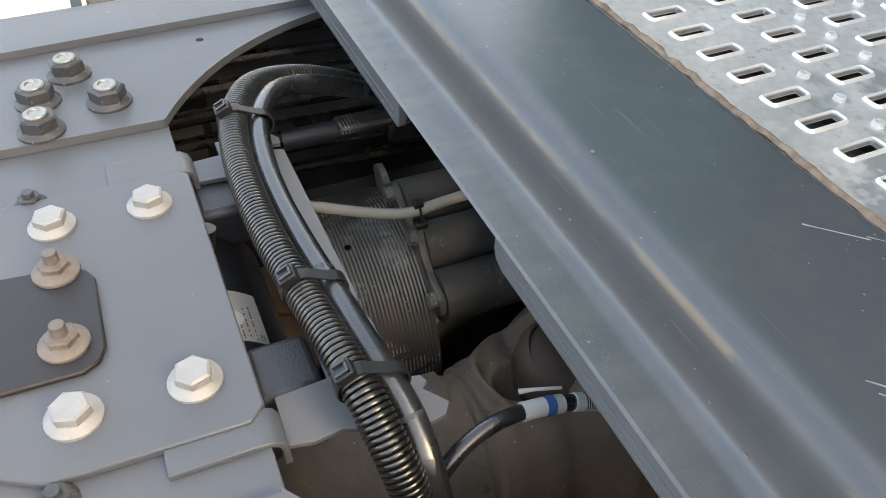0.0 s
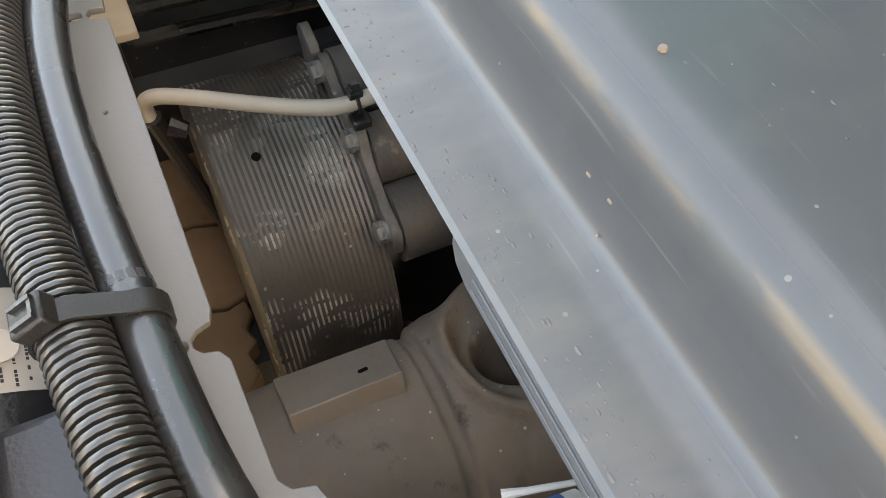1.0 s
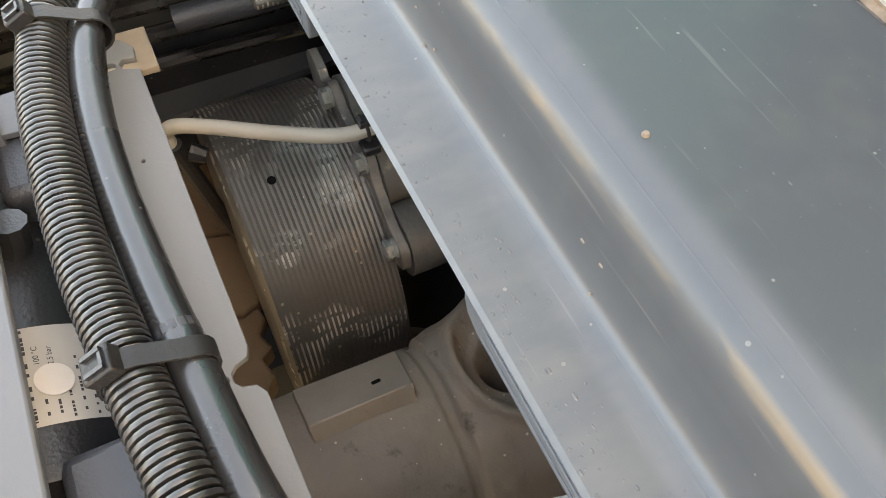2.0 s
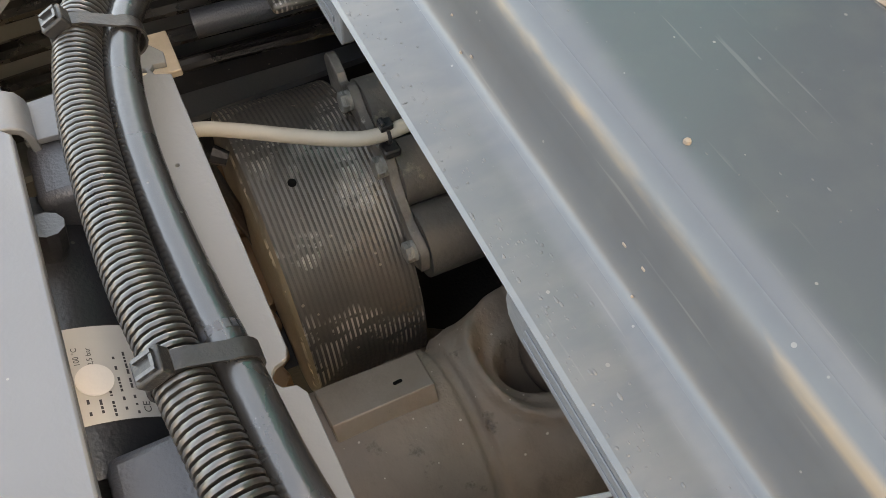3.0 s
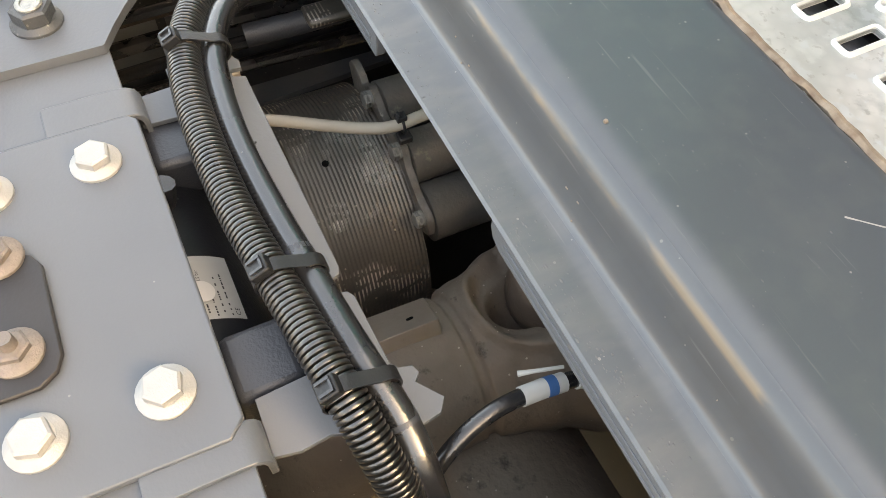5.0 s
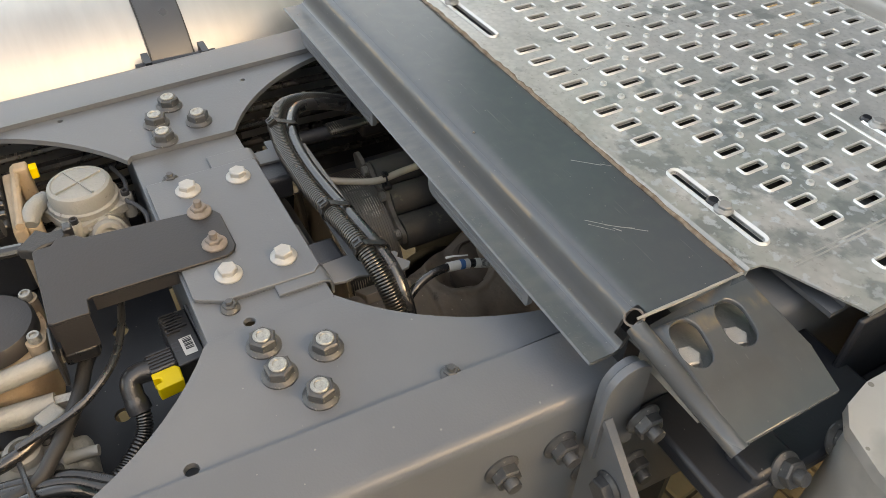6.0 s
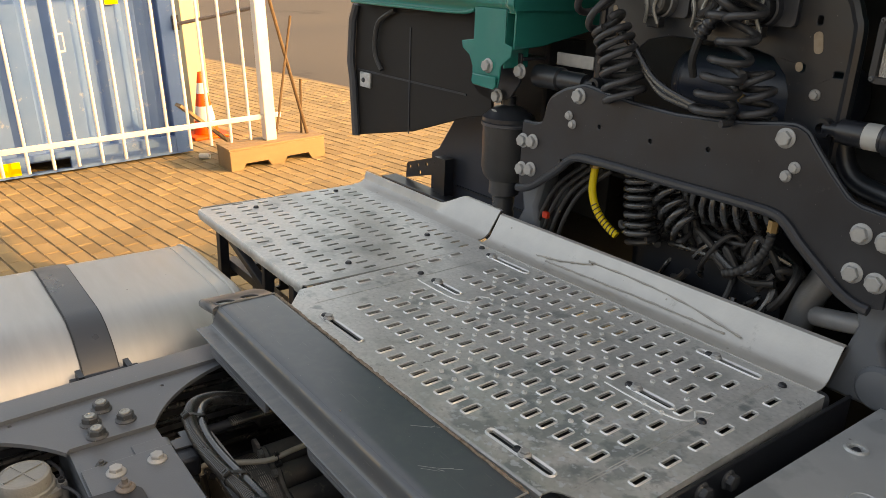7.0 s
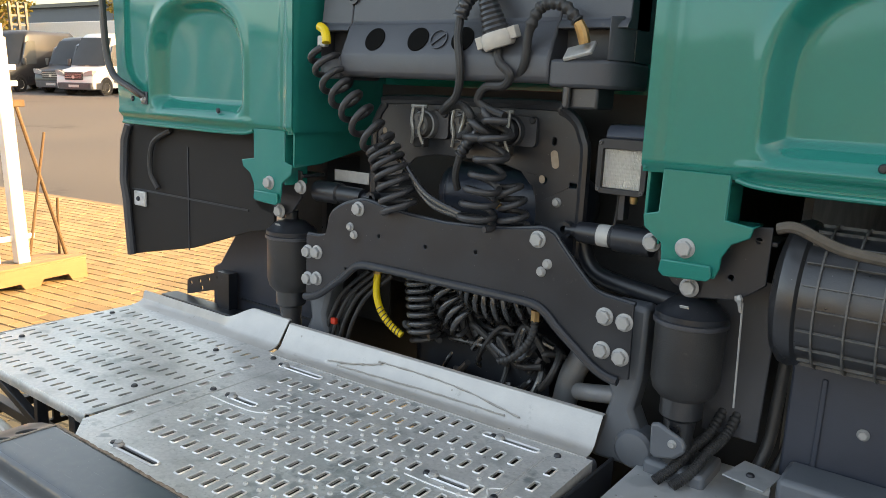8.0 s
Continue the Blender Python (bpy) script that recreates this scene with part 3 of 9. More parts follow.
def arm():
    e = thing("arm_bracket", (0, -0.07, 0.973), "black sheet metal bracket arm bolted on the cover plate", "bracket")
    bm = bmesh.new()
    out = [(-0.035, 0.026), (-0.028, 0.036), (-0.018, 0.041), (0.045, 0.041), (0.056, 0.036), (0.062, 0.026), (0.06, -0.131), (0.062, -0.1355), (0.084, -0.1365), (0.084, -0.176), (0.08, -0.18), (-0.046, -0.18), (-0.05, -0.176), (-0.05, -0.158), (-0.061, -0.15), (-0.058, -0.13), (-0.048, -0.12)]
    slab(bm, out, [], 0.9735, 0.9775)
    part("plate", bm, ARMBLACK, e, bevel=0.0012)
    part("skirt", boxes((-0.045, 0.08, -0.18, -0.176, 0.945, 0.9735), (0.08, 0.084, -0.176, -0.138, 0.925, 0.9735), (0.056, 0.06, -0.13, -0.034, 0.955, 0.9735)), ARMBLACK, e)
    for x in (-0.032, 0.036):
        piece("nut", RUST_NUT, pose(x + 0.0, 0.018, 0.9775), e, "rusty flange nut on a stud")


arm()


def cross_beam():
    e = thing("cross_beam", (0, 0.37, 0.97), "dark grey painted steel cross beam with a stepped edge", "cross beam")
    prof = [(0.281, 1.029), (0.283, 1.0305), (0.287, 1.0305), (0.303, 1.0305), (0.306, 1.0305), (0.312, 1.031), (0.316, 1.0328), (0.3185, 1.036), (0.32, 1.040), (0.3208, 1.042), (0.3267, 1.057), (0.3275, 1.059), (0.3295, 1.0635), (0.3325, 1.067), (0.337, 1.0698), (0.344, 1.0715), (0.352, 1.072), (0.356, 1.072), (0.458, 1.072), (0.462, 1.072), (0.467, 1.070), (0.469, 1.064), (0.469, 1.04)]
    bm = bmesh.new()
    sweep(bm, prof, -0.43, 0.416, 0.005, 12)
    sweep(bm, prof, 0.416, 0.43, 0.005)
    bmesh.ops.remove_doubles(bm, verts=bm.verts, dist=1e-5)
    gone = [f for f in bm.faces if f.calc_center_median().x > 0.4165 and 0.323 < f.calc_center_median().y < 0.343 and f.calc_center_median().x < 0.4295]
    gone += [f for f in bm.faces if abs(f.calc_center_median().x - 0.416) < 1e-4]
    bmesh.ops.delete(bm, geom=gone, context="FACES")
    part("pressed_sheet", bm, BEAMGREY, e)
    for side in (-1, 1):
        bm = bmesh.new()
        drop = lambda u, v, w: (side * u, v, w - max(0.0, u - 0.43) * 0.28 - 0.00012 / max(0.004, abs(v - 0.322)) * (1 if v < 0.34 else 0))
        hole = [round_rect(0.472, 0.366, 0.05, 0.034, 0.0165, 5, -0.12), round_rect(0.472, 0.424, 0.05, 0.034, 0.0165, 5, -0.12)]
        slab(bm, [(0.4305, 0.327), (0.57, 0.345), (0.568, 0.475), (0.52, 0.482), (0.4305, 0.469)], hole, 1.066, 1.072, drop)
        part("end_plate", bm, BEAMGREY, e, bevel=0.0015)
        bm = bmesh.new()
        tube(bm, [(side * 0.4305, 0.331, 1.0605), (side * 0.5, 0.3385, 1.0415), (side * 0.57, 0.3475, 1.0225)], [0.0105, 0.011, 0.011], 12)
        part("rolled_edge", bm, BEAMGREY, e)
        bm = bmesh.new()
        tube(bm, spline([(side * 0.4315, 0.33, 1.0728), (side * 0.4325, 0.4, 1.0735), (side * 0.4315, 0.468, 1.0728)], 6), [0.0014 + 0.0007 * random.random() for _ in range(13)], 6)
        part("weld_seam", bm, SEAL, e, "pale weld seam")
        for x, y in ((0.470, 0.374), (0.472, 0.434)):
            piece("bolt", BIG_BOLT, pose(side * (x + 0.004), y - 0.008, 1.032) @ Matrix.Scale(0.78, 4), e, "white zinc bolt")
        part("end_bracket", boxes((side * 0.43, side * 0.52, 0.35, 0.47, 1.0, 1.032)), CASTGREY, e)
    part("rust_edge", tube(bmesh.new(), [(x * 0.01, 0.4705 + random.uniform(-0.0012, 0.0012), 1.0695 + random.uniform(-0.001, 0.001)) for x in range(-43, 44)], [0.0026 + random.uniform(0, 0.0012) for _ in range(87)], 6), RUST, e, "flaking rusty edge")
    for x0, x1, z0 in ((-0.36, -0.08, 0.9985), (0.088, 0.319, 1.003)):
        bm = bmesh.new()
        c = 0.012
        slab(bm, [(x0, 1.0285), (x0, z0 + c), (x0 + 0.35 * c, z0 + 0.3 * c), (x0 + c, z0), (x1 - 0.003, z0), (x1, z0 + 0.004), (x1, 1.0285)], [], 0.2845, 0.2915, XZ)
        # Lighter paint than the beam's, with the strip's sky reflection put into it.
        st = part("hanging_strip", bm, GREY, e, bevel=0.001)
        bm = boxes((x0 + 0.016, x1 - 0.01, 0.2837, 0.2846, z0 + 0.0095, z0 + 0.013), (x0 + 0.016, x1 - 0.01, 0.2839, 0.2846, z0 + 0.003, z0 + 0.006))
        part("pressed_rib", bm, GREY, st, bevel=0.0006)
    bm = bmesh.new()
    tube(bm, [(0.424 + 0.0095 * math.cos(a), 0.3335 + 0.0085 * math.sin(a), 1.0655 + 0.0042 * math.sin(a)) for a in [radians(18 * i) for i in range(21)]], [random.uniform(0.0008, 0.0018) for _ in range(21)], 6)
    part("torn_collar", bm, RUSTY, e, "pale torn edge of the drain hole")
    part("dirt_crumb", lathe(bmesh.new(), [(0.0016, 0), (0.0012, 0.0012), (0, 0.0016)], Matrix.Translation((0.087, 0.349, 1.072)), 7), AXLE, e)
    for pts in (((0.288, 0.372), (0.312, 0.396), (0.325, 0.414)), ((0.296, 0.372), (0.318, 0.392)), ((0.305, 0.388), (0.33, 0.418), (0.335, 0.424)), ((0.313, 0.392), (0.322, 0.398)), ((0.19, 0.425), (0.215, 0.452)), ((0.212, 0.452), (0.222, 0.462))):
        part("scratch", tube(bmesh.new(), spline([(x, y, 1.0716) for x, y in pts], 4), [random.uniform(0.0005, 0.0009) for _ in range(4 * len(pts) - 3)], 5), SCRATCH, e)
    rnd = random.Random(5)
    drops = bmesh.new()
    for i in range(1100):
        x = rnd.uniform(-0.4, 0.42)
        y, z = (rnd.uniform(0.2835, 0.296) if rnd.random() < 0.6 else rnd.uniform(0.284, 0.311), 1.0305) if i < 800 else (rnd.uniform(0.345, 0.462), 1.072)
        r = 0.00025 + 0.0006 * rnd.random() ** 2 * (0.85 if i < 800 else 0.45)
        lathe(drops, [(r, 0), (r * 0.85, r * 0.3), (r * 0.45, r * 0.5), (0, r * 0.55)], Matrix.Translation((x, y, z)) @ Matrix.Diagonal((rnd.uniform(0.7, 2.2), 1, 1, 1)), 8)
    tagged(part("water_drop", drops, WATER, e, "scattered water drops"), kind="stuff")
    for i in range(16):
        x, y, z = rnd.uniform(-0.35, 0.42), rnd.uniform(0.316, 0.324), 0
        z = 1.0335 + (y - 0.316) * 1.9
        bm = bmesh.new()
        lathe(bm, [(0.0006, -0.0003), (0.0004, 0.0003), (0, 0.0004)], Matrix.Translation((x, y, z)) @ Matrix.Diagonal((rnd.uniform(0.6, 3), 1, 1, 1)), 6)
        part("dirt_crumb", bm, AXLE, e)
    part("support", boxes((-0.42, 0.42, 0.34, 0.40, 0.975, 1.03)), BLACKSTEEL, e)


cross_beam()


# ---- catwalk ----
def rim(bm, cx, cy, w, h, z, r):
    """A raised lip round a slot."""
    outer = round_rect(cx, cy, w + 0.009, h + 0.009, r + 0.0045, 3)
    mid = round_rect(cx, cy, w + 0.004, h + 0.004, r + 0.002, 3)
    inn = round_rect(cx, cy, w, h, r, 3)
    rings = [[bm.verts.new((x, y, zz)) for x, y in lp] for lp, zz in ((outer, z - 0.0004), (mid, z + 0.0028), (inn, z + 0.0016), (inn, z - 0.004))]
    for a, b in zip(rings, rings[1:]):
        for i in range(len(a)):
            j = (i + 1) % len(a)
            bm.faces.new((a[i], a[j], b[j], b[i]))


def back_lip(parts):
    bm = bmesh.new()
    if len(parts) > 1:
        ramp = lambda x: max(0.0, min(1.0, (x + 0.88) / 0.11)) ** 2 * (3 - 2 * max(0.0, min(1.0, (x + 0.88) / 0.11)))
        lo, hi = parts[0], parts[-1]
        xs = [lo[0] + (hi[1] - lo[0]) * k / 60 for k in range(61)]
        rows = []
        for x in xs:
            yt, zt = lo[2] + (hi[2] - lo[2]) * ramp(x), lo[3] + (hi[3] - lo[3]) * ramp(x)
            rows.append([bm.verts.new((x, y, z)) for y, z in ((1.21, 1.0155), (1.228, 1.016), (1.243, 1.020), (1.256, 1.03), (1.256 + (yt - 1.256) * 0.55, 1.03 + (zt - 1.03) * 0.55), (yt, zt), (yt + 0.006, zt + 0.002), (yt + 0.011, zt - 0.002), (yt + 0.008, zt - 0.004), (yt + 0.002, zt - 0.003), (1.258, 1.026), (1.244, 1.0165), (1.228, 1.0125), (1.21, 1.0125))])
        for a, b in zip(rows, rows[1:]):
            for i in range(len(a)):
                bm.faces.new((a[i], a[(i + 1) % len(a)], b[(i + 1) % len(a)], b[i]))
        bm.faces.new(rows[0])
        bm.faces.new(rows[-1][::-1])
        return bm
    for x0, x1, ytop, ztop in parts:
        prof = [(1.21, 1.0155), (1.228, 1.016), (1.243, 1.020), (1.256, 1.03), (1.256 + (ytop - 1.256) * 0.55, 1.03 + (ztop - 1.03) * 0.55), (ytop, ztop), (ytop + 0.006, ztop + 0.002), (ytop + 0.011, ztop - 0.002)]
        sweep(bm, prof[::-1], x1, x0, 0.003)
    return bm


def catwalk():
    # the plate is turned a little to fit the camera's view
    skew = TRUCK @ Matrix.Translation((0, 0.87, 0)) @ pose(0, 0, 0, 0, 0, 1.6) @ Matrix.Translation((0, -0.87, 0))
    e = thing("catwalk_plate", (0, 0.87, 1.0), "perforated galvanised steel catwalk plate with stains", "catwalk", "catwalk plates", m=skew)
    z = 1.016
    slots, holes, dots = [], [], []
    longs = [(0.2825, 0.576, 0.157), (-0.302, 0.573, 0.163), (0.3075, 1.166, 0.146), (-0.391, 1.166, 0.158), (0.296, 0.915, 0.103), (-0.349, 0.918, 0.097)]
    for k in range(8):
        y = 0.597 + 0.0822 * k
        first = {0: 0.129, 7: 0.1855}.get(k, 0.371 - 0.0016 * k)
        for i in range({0: 7, 7: 12}.get(k, 19) + (k in (0,))):
            x = first - 0.041 * i
            slots.append((x, y))
            if random.random() < 0.42:
                dots.append((x + 0.0205, y + 0.041))
    for k in range(6):
        slots.append((0.4525 - 0.001 * k, 0.686 + 0.0826 * k))
        slots.append((-0.5 - 0.006 * k, 0.684 + 0.0815 * k))
    slots = [s for s in slots if all(abs(s[0] - a) > c / 2 + 0.014 or abs(s[1] - b) > 0.034 for a, b, c in longs)]
    dots = [d for d in dots if all(abs(d[0] - a) > c / 2 + 0.015 or abs(d[1] - b) > 0.02 for a, b, c in longs) and 0.62 < d[1] < 1.12 and abs(d[0]) < 0.38]
    dots = [d for d in dots if all(abs(d[0] - a) > 0.012 or abs(d[1] - b) > 0.026 for a, b in slots)]
    W, H = 0.0122, 0.038
    for x, y in slots:
        holes.append(round_rect(x, y, W, H, 0.002, 1))
    for x, y, l in longs:
        holes.append(round_rect(x, y, l, 0.012, 0.0058, 4))
    for x, y in dots:
        holes.append(circle(x, y, 0.003, 8))
    outer = [(-0.548, 0.60), (-0.47, 0.533), (-0.435, 0.5285), (0.385, 0.5285), (0.387, 0.545), (0.40, 0.556), (0.497, 0.592), (0.497, 1.2105), (-0.548, 1.2105)]
    bm = bmesh.new()
    slab(bm, outer, holes, z - 0.003, z)
    part("deck", bm, DECKGALV, e)
    bm = bmesh.new()
    for x, y in slots:
        rim(bm, x, y, W, H, z, 0.002)
    tagged(part("slot_rims", bm, WORN, e, "raised pressed slot rims"), kind="stuff")
    for x, y, l in longs:
        bm = bmesh.new()
        rim(bm, x, y, l + 0.004, 0.016, z + 0.0012, 0.0078)
        rim(bm, x, y, l, 0.012, z, 0.0058)
        part("long_slot_rim", bm, WORN, e)
    bm = bmesh.new()
    for x, y in dots:
        lathe(bm, [(0.0058, -0.0003), (0.0052, 0.0034), (0.0034, 0.0038), (0.003, -0.002)], Matrix.Translation((x, y, z)), 10)
    tagged(part("dimple_field", bm, WORN, e), kind="stuff")
    bm = bmesh.new()
    sweep(bm, [(0.5285, 0.992), (0.5245, 0.998), (0.5225, 1.006), (0.5245, 1.013), (0.5285, 1.0162)], -0.435, 0.385, 0.0025)
    part("front_fold", bm, GALV, e)
    for x, y0, y1 in ((0.402, 0.575, 1.15), (0.408, 0.575, 1.15), (-0.452, 0.59, 1.14)):
        part("fold_line", tube(bmesh.new(), [(x, y0, z - 0.0002), (x, (y0 + y1) / 2, z), (x, y1, z - 0.0002)], 0.0013, 6), GALV, e)
    for x, y in ((0.296, 0.915), (-0.349, 0.918)):
        side = 1 if x > 0 else -1
        bm = bmesh.new()
        tube(bm, spline([(x - 0.09, y - 0.03, z), (x, y - 0.032, z), (x + 0.075, y - 0.026, z), (x + 0.1, y, z), (x + 0.085, y + 0.03, z), (x + 0.11, y + 0.05, z)], 6), 0.0022, 8)
        part("pressed_bead", bm, WORN, e)
    part("back_lip", back_lip([(-0.566, 0.48, 1.293, 1.092)]), CLEANGALV, e)
    for y in (0.6, 0.764, 1.01):
        bm = bmesh.new()
        slab(bm, [(y - 0.026, 0.99), (y + 0.026, 0.99), (y + 0.026, 0.997), (y + 0.004, 0.997), (y + 0.002, 1.004), (y - 0.004, 1.004), (y - 0.006, 0.997), (y - 0.026, 0.997)], [], -0.5, 0.47, YZ)
        part("support_rail", bm, GREY, e, "grey rail under the slots")
    part("side_fold", boxes((0.494, 0.497, 0.6, 1.21, 0.98, 1.0135)), GALV, e)
    part("side_fold", boxes((-0.548, -0.545, 0.6, 1.21, 0.985, 1.0135)), GALV, e)
    bm = bmesh.new()
    line = spline([(-0.367, 1.258, 1.032), (-0.270, 1.264, 1.043), (-0.179, 1.275, 1.061), (-0.173, 1.278, 1.066), (0.063, 1.276, 1.063), (0.278, 1.261, 1.039)], 10)
    tube(bm, [p + Vector((0, -0.0052 + random.uniform(-0.0015, 0.0015), 0.003)) for p in line], [0.0014 + random.uniform(0, 0.0022) for _ in line], 5)
    line = spline([(-0.327, 1.254, 1.027), (-0.172, 1.256, 1.031), (0.039, 1.258, 1.034), (0.237, 1.258, 1.033)], 10)
    tube(bm, [p + Vector((0, -0.0047 + random.uniform(-0.0015, 0.0015), 0.0028)) for p in line], [0.0012 + random.uniform(0, 0.002) for _ in line], 5)
    part("sealant_trail", bm, mat("dried_brown_trail", (0.33, 0.31, 0.28), (0.46, 0.44, 0.41), 60, (0.6, 0.8)), e, "grey dirty sealant trails")
    for x, y in ((0.295, 0.576), (-0.3575, 0.573), (0.277, 1.166), (-0.452, 1.166), (0.262, 0.915), (-0.387, 0.918)):
        piece("bolt", MID_BOLT, pose(x, y, z + 0.002), e, "zinc bolt in a slot")
        piece("bolt", BLACK_BOLT, pose(x - 0.018, y, z + 0.001), e)
    for x, y in ((0.409, 0.921), (-0.468, 0.92), (0.425, 1.176), (-0.529, 1.19)):
        piece("bolt", BLACK_BOLT, pose(x, y, z), e, "dark plug")

    e = thing("side_catwalk_plate", (-0.93, 0.9, 1.0), "perforated aluminium step plate with a raised back edge", "catwalk", "catwalk plates")
    slots = []
    for k in range(7):
        y = 0.653 + 0.082 * k
        for i in range(18):
            x = -0.585 - 0.0412 * i - (0.0205 if k % 2 else 0)
            if all(abs(x - a) > 0.02 or abs(y - b) > 0.03 for a, b in ((-1.24, 0.773), (-0.636, 0.78), (-0.719, 1.105), (-1.285, 1.1))):
                slots.append((x, y))
    bm = bmesh.new()
    slab(bm, [(-1.312, 0.606), (-1.30, 0.602), (-0.565, 0.602), (-0.555, 0.612), (-0.555, 1.2105), (-1.335, 1.2105)], [round_rect(x, y, 0.0112, 0.037, 0.002, 1) for x, y in slots], z - 0.004, z)
    part("deck", bm, GALV, e)
    bm = bmesh.new()
    sweep(bm, [(0.602, 0.985), (0.5975, 1.0), (0.5985, 1.011), (0.602, 1.0162)], -1.305, -0.56, 0.003)
    box(bm, -1.335, -1.332, 0.62, 1.21, 0.985, 1.0145)
    part("edge_fold", bm, GALV, e)
    part("back_lip", back_lip([(-1.345, -0.86, 1.262, 1.055), (-0.86, -0.84, 1.266, 1.06), (-0.84, -0.82, 1.275, 1.069), (-0.82, -0.8, 1.288, 1.081), (-0.8, -0.606, 1.3, 1.096)]), CLEANGALV, e)
    for x, y in ((-1.24, 0.773), (-0.636, 0.78), (-0.719, 1.105), (-1.285, 1.1)):
        piece("bolt", BLACK_BOLT, pose(x, y, z), e, "dark bolt")
    f = thing("step_support", (-0.95, 0.8, 0.4), "black steel frame carrying the side step plate", "bracket")
    for row in ((-1.24, -1.21, 0.63, 0.66, 0.55, 1.01), (-1.24, -1.21, 1.1, 1.13, 0.45, 1.01), (-1.24, -0.6, 0.66, 0.69, 0.83, 0.86), (-1.24, -1.21, 0.66, 1.1, 0.80, 0.828), (-0.86, -0.84, 0.62, 0.65, 0.75, 1.01), (-0.64, -0.61, 0.6, 0.64, 0.62, 1.01)):
        part("bar", boxes(row), BLACKSTEEL, f, bevel=0.002)
    bm = bmesh.new()
    box(bm, -0.32, 0.32, -0.012, 0.012, -0.012, 0.012, pose(-0.93, 0.64, 0.9, 0, 18, 0))
    part("brace", bm, BLACKSTEEL, f, bevel=0.002)
    # Added black sheet supplies the shade seen through the slots.
    part("dark_slot_sheet", boxes((-1.2, -0.57, 0.7, 1.2, 0.945, 0.952)), BLACKPLASTIC, f, "dark sheet added below the slots for shade")
    part("perforated_rail", slab(bmesh.new(), [(0.66, 0.80), (1.1, 0.80), (1.1, 0.86), (0.66, 0.86)], [round_rect(0.7 + 0.04 * i, 0.83, 0.02, 0.03, 0.004, 1) for i in range(10)], -1.03, -1.02, YZ), BLACKSTEEL, f)


catwalk()


# ---- fuel tank ----
def tank():
    e = thing("fuel_tank", (-0.92, -0.35, 0.33), "brushed aluminium fuel tank with a steel strap", "fuel tank")
    bm = bmesh.new()
    rings = []
    for y, s in ((-1.3, 0.9), (-1.29, 0.97), (-1.27, 1.0), (0.47, 1.0), (0.495, 0.985), (0.507, 0.955), (0.51, 0.93), (0.5, 0.9), (0.485, 0.88)):
        rings.append([bm.verts.new((-0.92 + (x) * s, y, 0.655 + zz * s)) for x, zz in round_rect(0, 0, 0.7, 0.65, 0.2, 8)])
    for a, b in zip(rings, rings[1:]):
        for i in range(len(a)):
            j = (i + 1) % len(a)
            bm.faces.new((a[i], a[j], b[j], b[i]))
    bm.faces.new(rings[0])
    bm.faces.new(rings[-1])
    part("shell", bm, ALU, e, smooth=50)
    for y in (0.478, 0.44):
        ring = [(-0.92 + x, y, 0.655 + z) for x, z in round_rect(0, 0, 0.7, 0.65, 0.2, 8)]
        part("end_bead", tube(bmesh.new(), ring + ring[:1], 0.0045 if y > 0.45 else 0.0025, 8), ALU, e)
    part("edge_seam", tube(bmesh.new(), [(-1.205, -1.25, 0.925), (-1.205, 0.44, 0.925)], 0.003, 8), ALU, e)
    for y0, lab in ((0.075, "dark grey steel strap"), (-0.75, "dark grey steel strap")):
        bm = bmesh.new()
        ring_o = round_rect(-0.92, 0.655, 0.712, 0.662, 0.206, 8)
        ring_i = round_rect(-0.92, 0.655, 0.702, 0.652, 0.201, 8)
        slab(bm, ring_o, [ring_i], y0, y0 + 0.075, XZ)
        st = part("strap", bm, STRAPGREY, e, lab)
        for yy in (y0 - 0.003, y0 + 0.075):
            bm = bmesh.new()
            slab(bm, round_rect(-0.92, 0.655, 0.708, 0.658, 0.204, 8), [ring_i], yy, yy + 0.003, XZ)
            part("rubber_edge", bm, RUBBER, st)
        bm = boxes((-0.60, -0.545, y0 - 0.012, y0 + 0.087, 0.86, 0.885), (-0.59, -0.55, y0 - 0.02, y0 - 0.008, 0.85, 0.92), (-0.59, -0.55, y0 + 0.083, y0 + 0.095, 0.85, 0.92))
        tube(bm, [(-0.57, y0 - 0.035, 0.9), (-0.57, y0 + 0.11, 0.9)], 0.011, 12)
        part("clamp", bm, BLACKSTEEL, st, "strap clamp with a cross pin")
        bm = boxes((-0.6, -0.43, y0 - 0.03, y0 + 0.1, 0.82, 0.85), (-0.56, -0.43, y0 - 0.03, y0 - 0.02, 0.5, 0.82), (-0.56, -0.43, y0 + 0.09, y0 + 0.1, 0.5, 0.82))
        part("cradle", bm, BLACKSTEEL, e)


tank()


# ---- cab back ----
def helix(bm, axis, radius, turns, r, start=0.0, seg=12, per=18):
    """A hose wound round a smooth axis line; radius is a number or (first, last)."""
    line = spline(axis, 12)
    ra, rb = radius if isinstance(radius, tuple) else (radius, radius)
    n = int(turns * per)
    pts = []
    for i in range(n + 1):
        f = i / n * (len(line) - 1)
        k = min(int(f), len(line) - 2)
        p = line[k].lerp(line[k + 1], f - k)
        t = (line[k + 1] - line[k]).normalized()
        u = t.cross(Vector((0.3, 1, 0.1))).normalized()
        v = t.cross(u)
        a = start + 2 * math.pi * turns * i / n
        rad = ra + (rb - ra) * i / n
        pts.append(p + rad * (math.cos(a) * u + math.sin(a) * v))
    return tube(bm, pts, r, seg)


